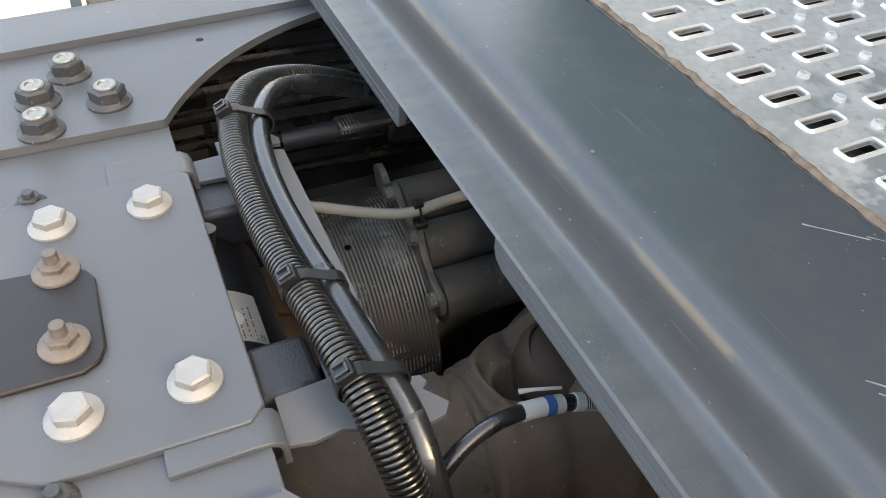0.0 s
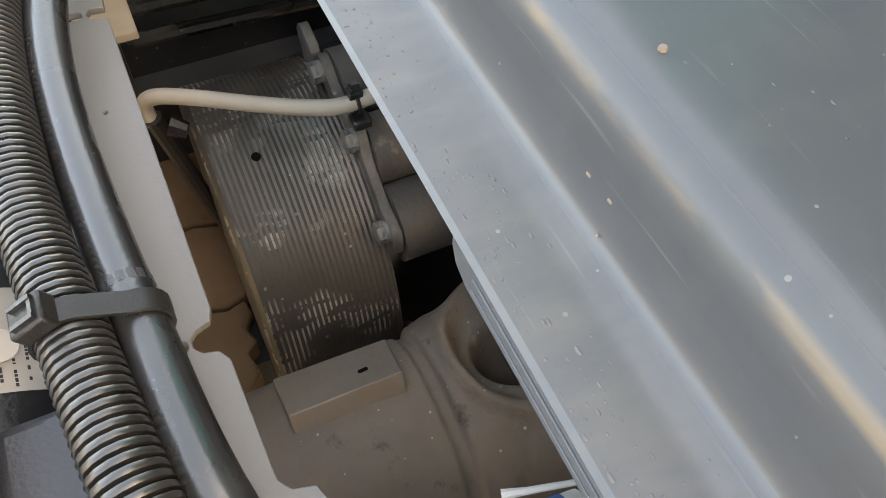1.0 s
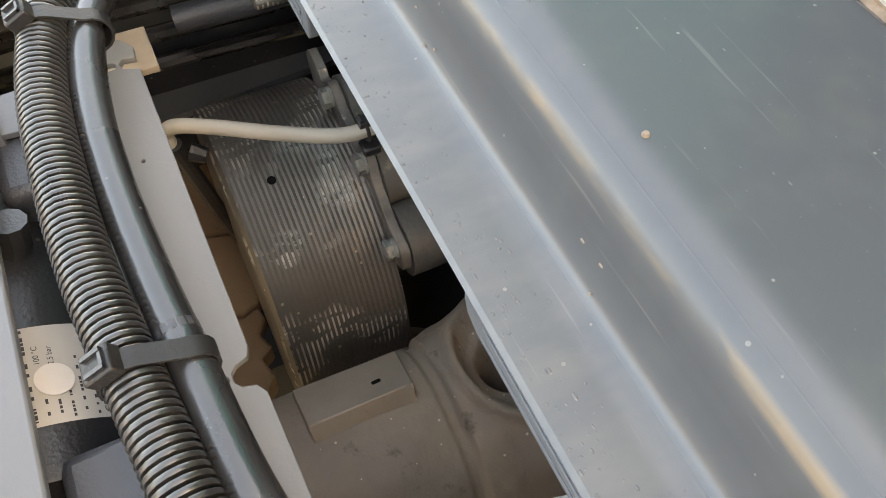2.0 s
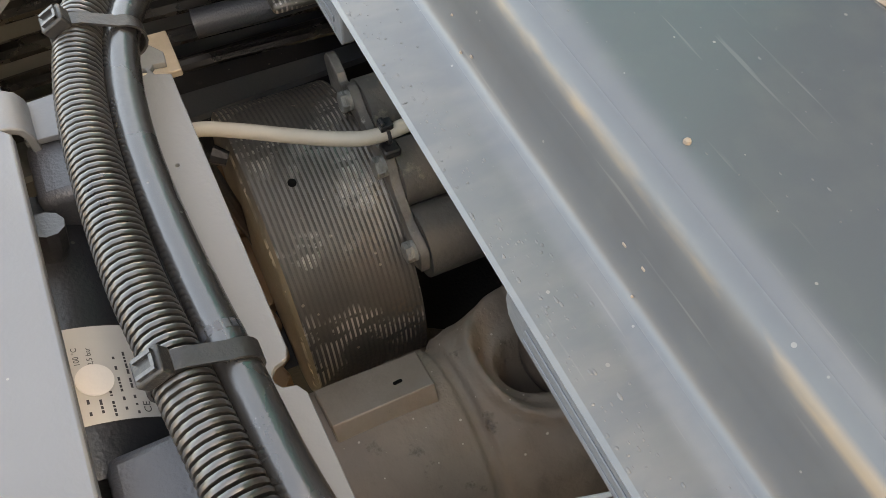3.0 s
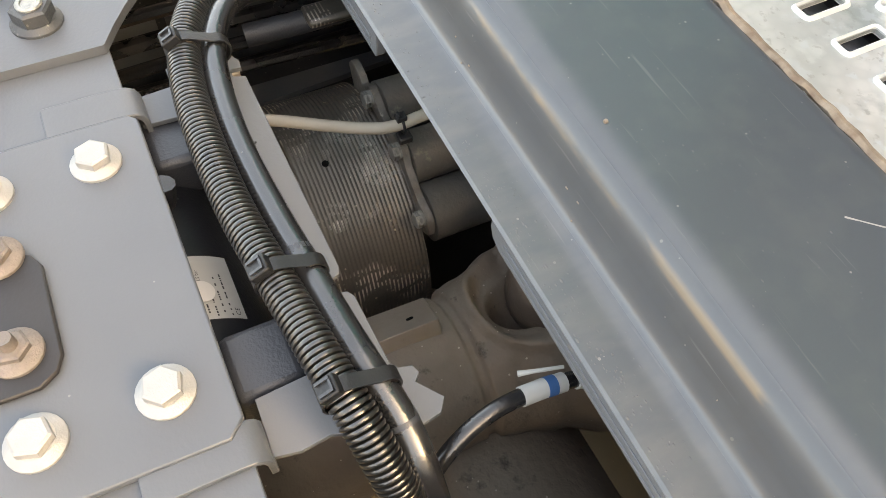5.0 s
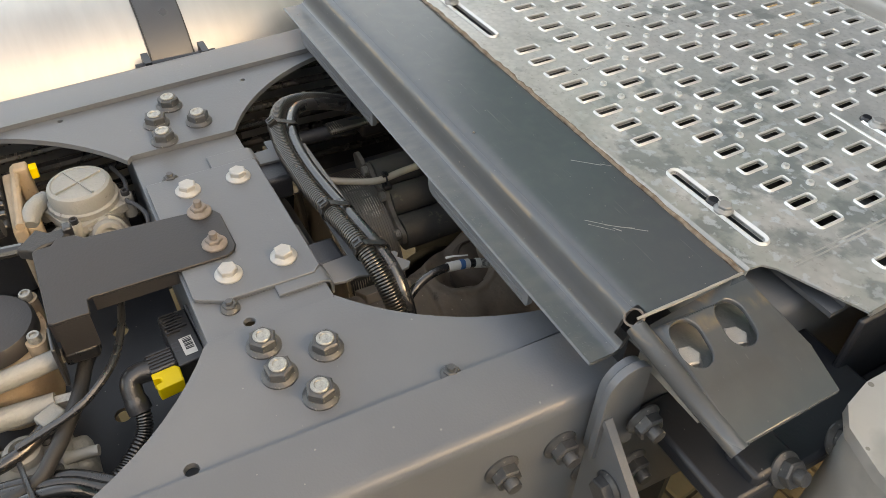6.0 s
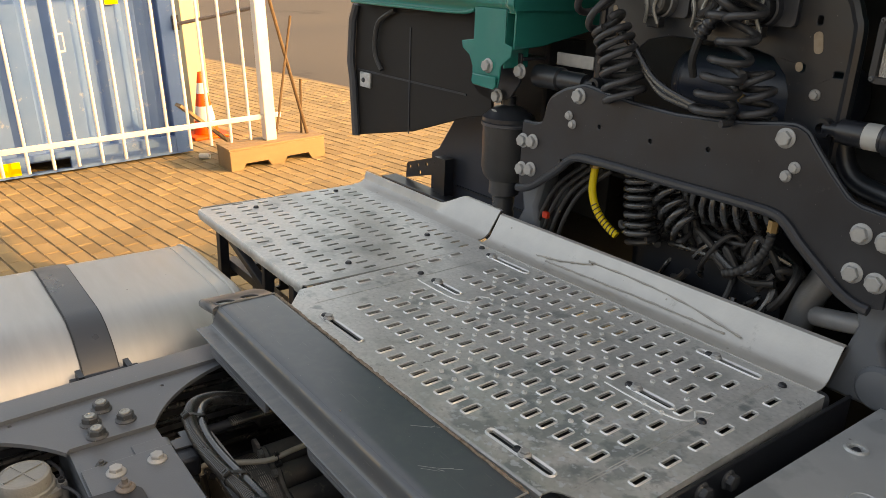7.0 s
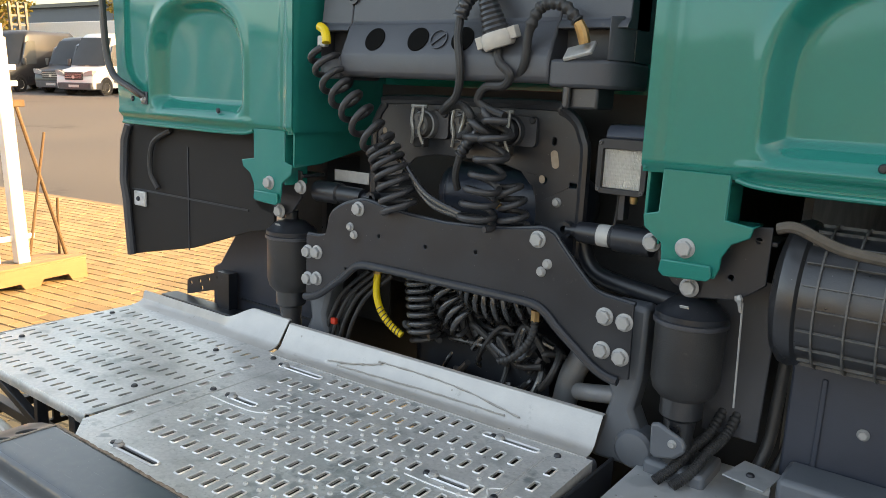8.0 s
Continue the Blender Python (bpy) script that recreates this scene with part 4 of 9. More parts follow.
def press_depth(x, z):
    """How far the cab's back is pressed inwards at x, z: a stepped inner edge, an arched recess with a soft rim, a swage above the hem."""
    soft = lambda v: 0.0 if v <= 0 else 1.0 if v >= 1 else v * v * (3 - 2 * v)
    u = abs(x - 0.993) / 0.236
    if z > 1.86:
        s = (1 - (u ** 2.6 + ((z - 1.86) / 0.215) ** 2.6) ** (1 / 2.6)) * 0.22
    else:
        a, b = (1 - u) * 0.236, z - 1.722
        s = min(a, b) if max(a, b) > 0.05 or min(a, b) < 0 else 0.05 - math.hypot(0.05 - a, 0.05 - b) if a < 0.05 and b < 0.05 else min(a, b)
    d = 0.04 * soft((s + 0.006) / 0.05) - 0.0035 * math.exp(-((s + 0.012) / 0.01) ** 2)
    d -= 0.009 * soft((0.578 - x) / 0.026) + 0.0025 * math.exp(-((x - 0.585) / 0.006) ** 2)
    d += 0.012 * soft((1.70 - z) / 0.014) - 0.004 * math.exp(-((z - 1.706) / 0.007) ** 2) * (x > 0.72)
    return d + 0.0004 * math.sin(11 * x + 3 * z) * math.sin(7 * z - 2 * x) + 0.00025 * math.sin(29 * x) * math.sin(17 * z + 1)


def cab():
    e = thing("lorry_cab", (0, 2.2, 1.66), "glossy green lorry cab seen from behind", "lorry cab")
    for side in (-1, 1):
        bm = bmesh.new()
        hem = lambda x: 1.681 if x < 0.715 else 1.668 if x > 0.8 else 1.681 - 0.013 * (x - 0.715) / 0.085
        zs = [1.668 + 0.0085 * k for k in range(56)] + [2.17, 2.25, 2.4, 2.8, 3.3]
        grid = []
        for z in zs:
            edge = 1.428 + 0.045 * (z - 1.67) if z < 2.15 else 1.45
            xs = [0.53 + 0.006 * k for k in range(12)] + [0.602 + (edge - 0.602) * k / 84 for k in range(85)]
            grid.append([bm.verts.new((side * x, 1.24 + press_depth(x, hem(x) + (z - 1.668) * (3.3 - hem(x)) / 1.632), hem(x) + (z - 1.668) * (3.3 - hem(x)) / 1.632)) for x in xs])
        for a, b in zip(grid, grid[1:]):
            for i in range(len(a) - 1):
                f = (a[i], a[i + 1], b[i + 1], b[i])
                bm.faces.new(f if side > 0 else f[::-1])
        back = [[bm.verts.new(v.co + Vector((0, 0.006, 0))) for v in row] for row in (grid[0], grid[-1], [r[0] for r in grid], [r[-1] for r in grid])]
        for front, rear in zip((grid[0], grid[-1], [r[0] for r in grid], [r[-1] for r in grid]), back):
            for i in range(len(front) - 1):
                bm.faces.new((front[i], front[i + 1], rear[i + 1], rear[i]))
        p = part("back_panel", bm, GREEN, e, "glossy green pressed back panel with an arched recess", smooth=60)
        # hem along the lower edge and the rounded inner post
        bm = bmesh.new()
        tube(bm, spline([(side * 0.72, 1.252, 1.681), (side * 0.8, 1.251, 1.669), (side * 1.1, 1.251, 1.667), (side * 1.425, 1.252, 1.667)], 6), 0.006, 10)
        part("lower_hem", bm, GREEN, p)
        bm = bmesh.new()
        prof = [(0.5365, 1.2345), (0.532, 1.2365), (0.5285, 1.245), (0.528, 1.26), (0.528, 1.635), (0.537, 1.635), (0.5372, 1.27), (0.5395, 1.2375)]
        slab(bm, prof, [], 1.688, 3.3, lambda u, v, w: (side * u, v, w))
        part("inner_side", bm, GREEN, e)
        bm = bmesh.new()
        slab(bm, [(1.252, 1.7), (1.62, 1.7), (1.62, 1.645), (1.36, 1.592), (1.252, 1.584)], [], side * 0.5385, side * 0.5455, YZ)
        part("sill_plate", bm, GREEN, e, bevel=0.002)
        # mounting bracket
        bm = bmesh.new()
        w0, w1 = 0.574, 0.712
        face = [(w0, 1.69), (w1, 1.69), (w1 - 0.002, 1.6), (w1 + 0.055, 1.592), (w1 + 0.05, 1.57), (w1 + 0.015, 1.552), (w1, 1.525), (w1 - 0.002, 1.50), (w1 - 0.01, 1.478), (w0 + 0.02, 1.473), (w0 + 0.014, 1.498), (w0 + 0.01, 1.535), (w0 - 0.03, 1.565), (w0 - 0.034, 1.592), (w0 - 0.002, 1.6)]
        slab(bm, [(side * x, z) for x, z in face], [], 1.244, 1.25, XZ)
        for x in (w0, w1 - 0.005):
            box(bm, side * x, side * (x + 0.005), 1.249, 1.34, 1.53, 1.69)
        box(bm, side * (w1 + 0.0), side * (w1 + 0.055), 1.2495, 1.32, 1.588, 1.593)
        br = part("mounting_bracket", bm, GREEN, e, bevel=0.003)
        bm = bmesh.new()
        slab(bm, [(side * x, z) for x, z in ((0.592, 1.505), (0.695, 1.505), (0.7, 1.482), (0.69, 1.472), (0.6, 1.468), (0.588, 1.478))], [], 1.232, 1.2395, XZ)
        part("folded_lip", bm, GREEN, br, bevel=0.003)
        piece("bolt", BIG_BOLT, Matrix.Translation((side * 0.637, 1.244, 1.532)) @ FACE_REAR, br, "zinc bolt")
    bm = boxes((-0.545, 0.545, 1.64, 1.66, 1.62, 3.3), (-1.42, 1.42, 1.6, 2.9, 1.9, 1.93))
    part("bulkhead", bm, GREEN, e)
    bm = boxes((-1.4, -1.39, 1.26, 2.9, 1.66, 3.3), (1.39, 1.4, 1.26, 2.9, 1.66, 3.3), (-1.4, 1.4, 2.85, 2.9, 1.66, 3.3), (-1.42, 1.42, 1.26, 2.9, 3.3, 3.34))
    part("shell", bm, GREEN, e)
    bm = bmesh.new()
    slab(bm, [(-0.38, 2.055), (0.38, 2.055), (0.42, 2.4), (-0.42, 2.4)], [round_rect(0, 2.2, 0.5, 0.22, 0.04)], 1.6, 1.63, XZ)
    part("upper_stiffener", bm, GREEN, e)
    bm = bmesh.new()
    tube(bm, spline([(-1.44, 1.19, 2.25), (-1.435, 1.195, 2.0), (-1.425, 1.2, 1.88), (-1.39, 1.205, 1.822), (-1.31, 1.215, 1.787), (-1.275, 1.225, 1.768), (-1.268, 1.236, 1.758)], 6), 0.012, 10)
    part("grab_rail", bm, BLACKPLASTIC, e, "black grab rail")
    part("rail_foot", boxes((-1.284, -1.25, 1.233, 1.24, 1.735, 1.778)), GREYPLASTIC, e, bevel=0.002)
    piece("bolt", MID_BOLT, Matrix.Translation((-1.267, 1.233, 1.753)) @ FACE_REAR, e, "zinc bolt")
    for x, z in ((-1.342, 1.752), (-0.872, 1.734), (0.971, 1.727)):
        piece("bolt", BLACK_BOLT, Matrix.Translation((x, 1.24, z)) @ FACE_REAR, e, "black plug")

    # mudguard flap under the far corner of the cab
    f = thing("mudguard_flap", (-1.12, 1.3, 1.17), "black plastic mudguard flap under the cab corner", "mudguard")
    bm = bmesh.new()
    slab(bm, [(-1.455, 1.72), (-1.472, 1.63), (-1.49, 1.45), (-1.475, 1.38), (-1.458, 1.172), (-1.42, 1.182), (-1.1, 1.25), (-0.8, 1.35), (-0.68, 1.375), (-0.68, 1.72)], [], 1.3, 1.312, XZ)
    part("sheet", bm, mat("dusty_black_flap", (0.016, 0.015, 0.015), (0.03, 0.028, 0.027), 5, (0.6, 0.8), 0.0, 0.2, 200, spec=0.25), f, bevel=0.003)
    bm = bmesh.new()
    tube(bm, [(-1.458, 1.29, 1.655), (-1.478, 1.285, 1.6), (-1.493, 1.285, 1.45), (-1.477, 1.285, 1.38), (-1.46, 1.288, 1.172)], 0.016, 8)
    part("rolled_edge", bm, GREYPLASTIC, f, "dusty grey rolled edge")
    bm = boxes((-1.46, -0.8, 1.297, 1.3, 1.418, 1.424), (-1.12, -1.114, 1.297, 1.3, 1.24, 1.6))
    part("ribs", bm, BLACKSTEEL, f)
    bm = bmesh.new()
    tube(bm, spline([(-1.2, 1.29, 1.65), (-1.3, 1.285, 1.6), (-1.32, 1.285, 1.5), (-1.28, 1.288, 1.44)], 6), 0.009, 8)
    part("cable", bm, RUBBER, f)
    part("latch_plate", boxes((-1.435, -1.365, 1.288, 1.3, 1.362, 1.417)), GALV, f, "small zinc latch plate", bevel=0.004)
    piece("bolt", BLACK_BOLT, Matrix.Translation((-1.405, 1.288, 1.389)) @ FACE_REAR, f)


cab()


# ---- cab suspension cross member ----
def suspension():
    e = thing("cab_cross_member", (0, 1.28, 1.2), "black pressed steel cross member with white bolts", "cross member")
    right_top = [(0.0, 1.492), (0.12, 1.498), (0.2, 1.507), (0.27, 1.518), (0.295, 1.518), (0.318, 1.508), (0.335, 1.488), (0.38, 1.44), (0.42, 1.402), (0.45, 1.39), (0.528, 1.382)]
    right_low = [(0.532, 1.208), (0.508, 1.203), (0.48, 1.207), (0.44, 1.225), (0.385, 1.265), (0.345, 1.295), (0.315, 1.322), (0.28, 1.338), (0.2, 1.341), (0.0, 1.341)]
    left_top = [(0.0, 1.492), (-0.12, 1.498), (-0.2, 1.507), (-0.27, 1.518), (-0.295, 1.518), (-0.33, 1.508), (-0.36, 1.498), (-0.4, 1.475), (-0.418, 1.45), (-0.424, 1.42), (-0.432, 1.4), (-0.455, 1.392), (-0.508, 1.39)]
    left = [(max(-x, -0.508), z) for x, z in right_low[::-1][1:]] + left_top[:0:-1]
    outline = right_top + right_low + left
    bm = bmesh.new()
    slab(bm, outline, [circle(x, z, 0.0055, 10) for x, z in ((-0.223, 1.425), (-0.06, 1.42), (0.1, 1.432), (-0.345, 1.31))], 1.275, 1.283, XZ)
    part("web", bm, BLACKSTEEL, e, bevel=0.002)
    for sgn in (-1, 1):
        bm = bmesh.new()
        line = [(sgn * x, 1.272, z - 0.004) for x, z in right_low[1:]]
        tube(bm, spline(line, 4), 0.0115, 10)
        part("rolled_lower_edge", bm, BLACKSTEEL, e)
        bm = bmesh.new()
        line = [(x, 1.285, z) for x, z in (right_top if sgn > 0 else left_top)]
        tube(bm, spline(line, 4), 0.006, 8)
        part("rolled_upper_edge", bm, BLACKSTEEL, e)
        cx = 0.488
        for dx, dz in ((-0.026, 0.042), (0.022, 0.038), (-0.026, -0.038), (0.02, -0.044)):
            piece("bolt", BIG_BOLT, Matrix.Translation((sgn * (cx + dx * (1 if sgn > 0 else 0.8)) + (0.006 if sgn < 0 else 0), 1.275, 1.3 + dz)) @ FACE_REAR @ pose(0, 0, 0, 0, 0, random.uniform(0, 60)), e, "white zinc flange bolt")
        piece("bolt", BIG_BOLT, Matrix.Translation((sgn * 0.288 - 0.012, 1.275, 1.492)) @ FACE_REAR, e, "white zinc flange bolt")
        piece("bolt", MID_BOLT, Matrix.Translation((sgn * 0.318 - 0.012, 1.275, 1.437)) @ FACE_REAR, e, "small zinc bolt")
        piece("bolt", MID_BOLT, Matrix.Translation((sgn * 0.303 - 0.012, 1.275, 1.416)) @ FACE_REAR, e, "small zinc bolt")
        # upright carrying the member
        b = thing("cab_bracket", (sgn * 0.5, 1.35, 0.97), "dark grey cast bracket on the chassis rail", "bracket", "cab brackets")
        bm = bmesh.new()
        slab(bm, [(sgn * x, z) for x, z in ((0.435, 0.98), (0.575, 0.98), (0.56, 1.06), (0.53, 1.12), (0.545, 1.2), (0.545, 1.37), (0.45, 1.37), (0.45, 1.22), (0.475, 1.14), (0.455, 1.06))], [], 1.318, 1.385, XZ)
        part("casting", bm, GREY, b, bevel=0.012)
        bm = bmesh.new()
        lathe(bm, [(0, 0), (0.045, 0), (0.048, 0.01), (0.048, 0.06), (0.04, 0.07), (0.02, 0.075), (0, 0.075)], Matrix.Translation((sgn * 0.545, 1.375, 1.03)) @ FACE_REAR, 20)
        part("boss", bm, GREY, b)
        # air spring
        a = thing("air_spring", (sgn * 0.645, 1.33, 1.02), "black rubber cab air spring with a steel cap", "air spring", "cab air springs")
        bm = bmesh.new()
        c = Matrix.Translation((sgn * 0.638, 1.335, 0)) @ Matrix.Diagonal((0.94, 0.94, 1, 1))
        lathe(bm, [(0, 1.18), (0.058, 1.185), (0.072, 1.2), (0.079, 1.225), (0.08, 1.3), (0.081, 1.352), (0.079, 1.366), (0, 1.366)], c)
        part("bellows", bm, RUBBER, a)
        bm = bmesh.new()
        lathe(bm, [(0.078, 1.364), (0.0835, 1.366), (0.0835, 1.378), (0.074, 1.383), (0.06, 1.397), (0.042, 1.408), (0.03, 1.41), (0.022, 1.414), (0.022, 1.44), (0, 1.44)], c)
        part("cap", bm, BLACKSTEEL, a)
        bm = bmesh.new()
        lathe(bm, [(0.081, 1.352), (0.0865, 1.354), (0.0865, 1.363), (0.081, 1.365)], c)
        part("clamp_ring", bm, GREYPLASTIC, a)
        bm = bmesh.new()
        box(bm, -0.01, 0.01, -0.0012, 0.0012, -0.006, 0.006, c @ pose(0, -0.06, 1.398, 40, 0, 0))
        part("tag", bm, LABEL, a, "small white tag")
        bm = bmesh.new()
        lathe(bm, [(0.05, 1.2), (0.05, 1.14), (0.038, 1.13), (0.034, 1.09), (0.038, 1.08), (0.038, 1.0), (0, 1.0)], c)
        part("piston", bm, BLACKPLASTIC, a)
        # hinge plates between air spring and green bracket
        h = thing("hinge_assembly", (sgn * 0.66, 1.33, 1.42), "black steel hinge plates under the cab bracket", "hinge", "cab hinges")
        bm = bmesh.new()
        slab(bm, [(sgn * x, z) for x, z in ((0.56, 1.57), (0.79, 1.59), (0.79, 1.47), (0.74, 1.43), (0.66, 1.42), (0.6, 1.44), (0.56, 1.49))], [circle(sgn * 0.765, 1.56, 0.006, 10), circle(sgn * 0.72, 1.475, 0.006, 8)], 1.3, 1.308, XZ)
        box(bm, sgn * 0.56, sgn * 0.8, 1.308, 1.4, 1.55, 1.56)
        part("plate", bm, BLACKSTEEL, h, bevel=0.003)
        piece("bolt", BIG_BOLT, Matrix.Translation((sgn * 0.64, 1.29, 1.441)) @ FACE_REAR, h, "zinc bolt")
        piece("bolt", BIG_BOLT, Matrix.Translation((sgn * 0.548, 1.29, 1.525)) @ FACE_REAR, h, "zinc bolt")
        # damper
        d = thing("cab_damper", (sgn * 0.44, 1.33, 1.5), "black lateral cab damper with a white sticker", "damper", "cab dampers")
        bm = bmesh.new()
        mx = Matrix.Translation((sgn * 0.315, 1.345, 1.513)) @ pose(0, 0, 0, 0, 90 * sgn, 0)
        lathe(bm, [(0, 0.0), (0.014, 0.0), (0.014, 0.03), (0.024, 0.032), (0.026, 0.05), (0.026, 0.12), (0.032, 0.125), (0.033, 0.215), (0.02, 0.222), (0, 0.222)], mx, 24)
        part("barrel", bm, BLACKSTEEL, d)
        bm = bmesh.new()
        lathe(bm, [(0.02, -0.012), (0.02, 0.012), (0.011, 0.012), (0.011, -0.012), (0.02, -0.012)], Matrix.Translation((sgn * 0.312, 1.345, 1.513)) @ FACE_REAR, 20)
        part("eye", bm, BLACKSTEEL, d)
        if sgn > 0:
            bm = bmesh.new()
            lathe(bm, [(0.0265, 0.085), (0.0265, 0.115)], mx, 24)
            part("sticker", bm, LABEL, d, "white sticker")


suspension()


def stabiliser():
    e = thing("bent_pipe", (0.44, 1.42, 1.35), "black bent steel tube beside the cross member", "tube")
    bm = bmesh.new()
    tube(bm, spline([(0.33, 1.4, 1.5), (0.345, 1.4, 1.44), (0.38, 1.4, 1.405), (0.45, 1.4, 1.39), (0.62, 1.4, 1.37)], 8), 0.022, 12)
    part("pipe", bm, BLACKSTEEL, e)
    e = thing("exhaust_pipe", (0.3, 1.42, 1.0), "dull grey exhaust pipe behind the catwalk", "pipe")
    bm = bmesh.new()
    tube(bm, spline([(0.36, 1.48, 1.26), (0.335, 1.46, 1.18), (0.31, 1.44, 1.1), (0.29, 1.43, 0.95)], 8), 0.033, 16)
    part("pipe", bm, PIPEGREY, e)
    bm = bmesh.new()
    tube(bm, spline([(0.36, 1.39, 1.10), (0.42, 1.36, 1.12), (0.5, 1.36, 1.135)], 8), 0.022, 12)
    part("branch", bm, PIPEGREY, e)


stabiliser()


# ---- socket arch, air tank, work lamp ----
def arch():
    e = thing("socket_bracket", (0, 1.39, 1.45), "dusty black arched bracket carrying trailer sockets", "bracket")
    outer = [(-0.345, 1.44), (-0.345, 1.70), (-0.335, 1.745), (-0.31, 1.78), (-0.27, 1.797), (0.2, 1.803), (0.255, 1.793), (0.295, 1.768), (0.315, 1.73), (0.325, 1.68), (0.325, 1.44)]
    inner = [(0.2, 1.445), (0.2, 1.56), (0.185, 1.6), (0.15, 1.635), (0.09, 1.65), (-0.12, 1.655), (-0.19, 1.64), (-0.235, 1.6), (-0.25, 1.55), (-0.25, 1.445)]
    holes = [round_rect(0.24, 1.718, 0.01, 0.016, 0.004), round_rect(-0.315, 1.69, 0.012, 0.02, 0.005), round_rect(0.22, 1.62, 0.012, 0.015, 0.004), round_rect(0.3, 1.615, 0.02, 0.01, 0.003)]
    bm = bmesh.new()
    slab(bm, outer + inner, holes, 1.385, 1.391, XZ)
    part("plate", bm, BLACKSTEEL, e, bevel=0.004)
    for x, z, w, h in ((0.246, 1.674, 0.02, 0.045), (0.214, 1.622, 0.016, 0.02), (-0.305, 1.7, 0.014, 0.035), (-0.275, 1.665, 0.018, 0.03)):
        bm = bmesh.new()
        slab(bm, round_rect(x, z, w, h, w * 0.45, 3, 0.2), [], 1.3838, 1.3848, XZ)
        part("bare_patch", bm, mat("rusty_bare_patch", (0.3, 0.22, 0.15), (0.42, 0.34, 0.26), 60, (0.6, 0.8)), e, "bare rusty patch")
    bm = bmesh.new()
    tube(bm, spline([(0.325, 1.39, 1.44), (0.325, 1.39, 1.68), (0.315, 1.39, 1.73), (0.295, 1.39, 1.768), (0.255, 1.39, 1.793), (0.2, 1.39, 1.803), (-0.27, 1.39, 1.797), (-0.31, 1.39, 1.78), (-0.335, 1.39, 1.745), (-0.345, 1.39, 1.70), (-0.345, 1.39, 1.44)], 5), 0.014, 8)
    part("rolled_edge", bm, BLACKSTEEL, e)
    piece("bolt", MID_BOLT, Matrix.Translation((0.26, 1.385, 1.569)) @ FACE_REAR, e, "zinc bolt")
    for x0, lid in ((-0.145, True), (-0.01, True), (0.125, False)):
        s = thing("trailer_socket", (x0, 1.37, 1.74), "dusty black trailer socket with a sprung lid", "socket", "trailer sockets")
        bm = bmesh.new()
        slab(bm, round_rect(x0 + 0.02, 1.737, 0.1, 0.075, 0.012), [], 1.372, 1.385, XZ)
        part("flange", bm, GREYPLASTIC, s, bevel=0.002)
        bm = bmesh.new()
        lathe(bm, [(0, 0.045), (0.027, 0.045), (0.031, 0.04), (0.032, 0.0)], Matrix.Translation((x0, 1.373, 1.735)) @ FACE_REAR, 24)
        part("lid", bm, STUDGREY if lid else BLACKPLASTIC, s)
        bm = bmesh.new()
        for dx in (-0.016, 0.016):
            tube(bm, spline([(x0 + dx, 1.33, 1.785), (x0 + dx * 1.1, 1.324, 1.75), (x0 + dx * 0.6, 1.322, 1.72), (x0 + dx * 1.2, 1.33, 1.685)], 5), 0.0042, 6)
        tube(bm, [(x0 - 0.026, 1.335, 1.784), (x0 + 0.026, 1.335, 1.784)], 0.005, 8)
        bm2 = bmesh.new()
        lathe(bm2, [(0.034, 0.0), (0.0385, 0.0), (0.0385, 0.02), (0.034, 0.022)], Matrix.Translation((x0, 1.373, 1.735)) @ FACE_REAR, 24)
        part("collar", bm2, PIPEGREY if lid else GREYPLASTIC, s)
        for k in range(6):
            a = radians(60 * k + 20)
            bm2 = bmesh.new()
            tube(bm2, [(x0 + 0.012 * math.cos(a), 1.327, 1.735 + 0.012 * math.sin(a)), (x0 + 0.025 * math.cos(a), 1.327, 1.735 + 0.025 * math.sin(a))], 0.0022, 6)
            part("lid_rib", bm2, GREYPLASTIC, s)
        part("spring_clip", bm, STUD, s, "worn metal spring clip")
        part("lug", boxes((x0 - 0.018, x0 + 0.018, 1.335, 1.36, 1.675, 1.7)), BLACKPLASTIC, s, bevel=0.003)
        for dx in (0.058, -0.03):
            piece("screw", BLACK_BOLT, Matrix.Translation((x0 + dx, 1.372, 1.765)) @ FACE_REAR, s)

    e = thing("air_tank", (0.04, 1.52, 1.48), "dark blue-black steel air tank", "air tank")
    TANKBLUE = mat("blue_black_tank_paint", (0.018, 0.026, 0.044), (0.03, 0.042, 0.066), 8, (0.3, 0.45), 0.0, 0.2, 200, specks=((0.12, 0.12, 0.12), 120, 0.04))
    at = Matrix.Translation((0.055, 1.53, 1.545)) @ pose(0, 0, 0, 0, 90, 0)
    part("shell", lathe(bmesh.new(), [(0.0835, -0.185), (0.084, -0.18), (0.084, 0.18), (0.0835, 0.185)], at, 40), TANKBLUE, e)
    for k in (-1, 1):
        part("end_cap", lathe(bmesh.new(), [(0.0825, k * 0.184), (0.08, k * 0.2), (0.07, k * 0.217), (0.05, k * 0.23), (0, k * 0.236)], at, 40), TANKBLUE, e)
        part("weld_bead", lathe(bmesh.new(), [(0.0825, k * 0.19), (0.0855, k * 0.187), (0.0855, k * 0.183), (0.0838, k * 0.18)], at, 40), TANKBLUE, e)
    part("drain_plug", tube(bmesh.new(), [(0.055, 1.452, 1.53), (0.055, 1.44, 1.528)], 0.011, 6), BRASS, e)

    e = thing("work_lamp", (0.46, 1.3, 1.62), "square work lamp with a ribbed clear lens", "work lamp")
    bm = bmesh.new()
    slab(bm, round_rect(0.461, 1.679, 0.118, 0.122, 0.016), [round_rect(0.461, 1.674, 0.092, 0.088, 0.004)], 1.29, 1.36, XZ)
    slab(bm, round_rect(0.461, 1.679, 0.116, 0.12, 0.016), [], 1.33, 1.38, XZ)
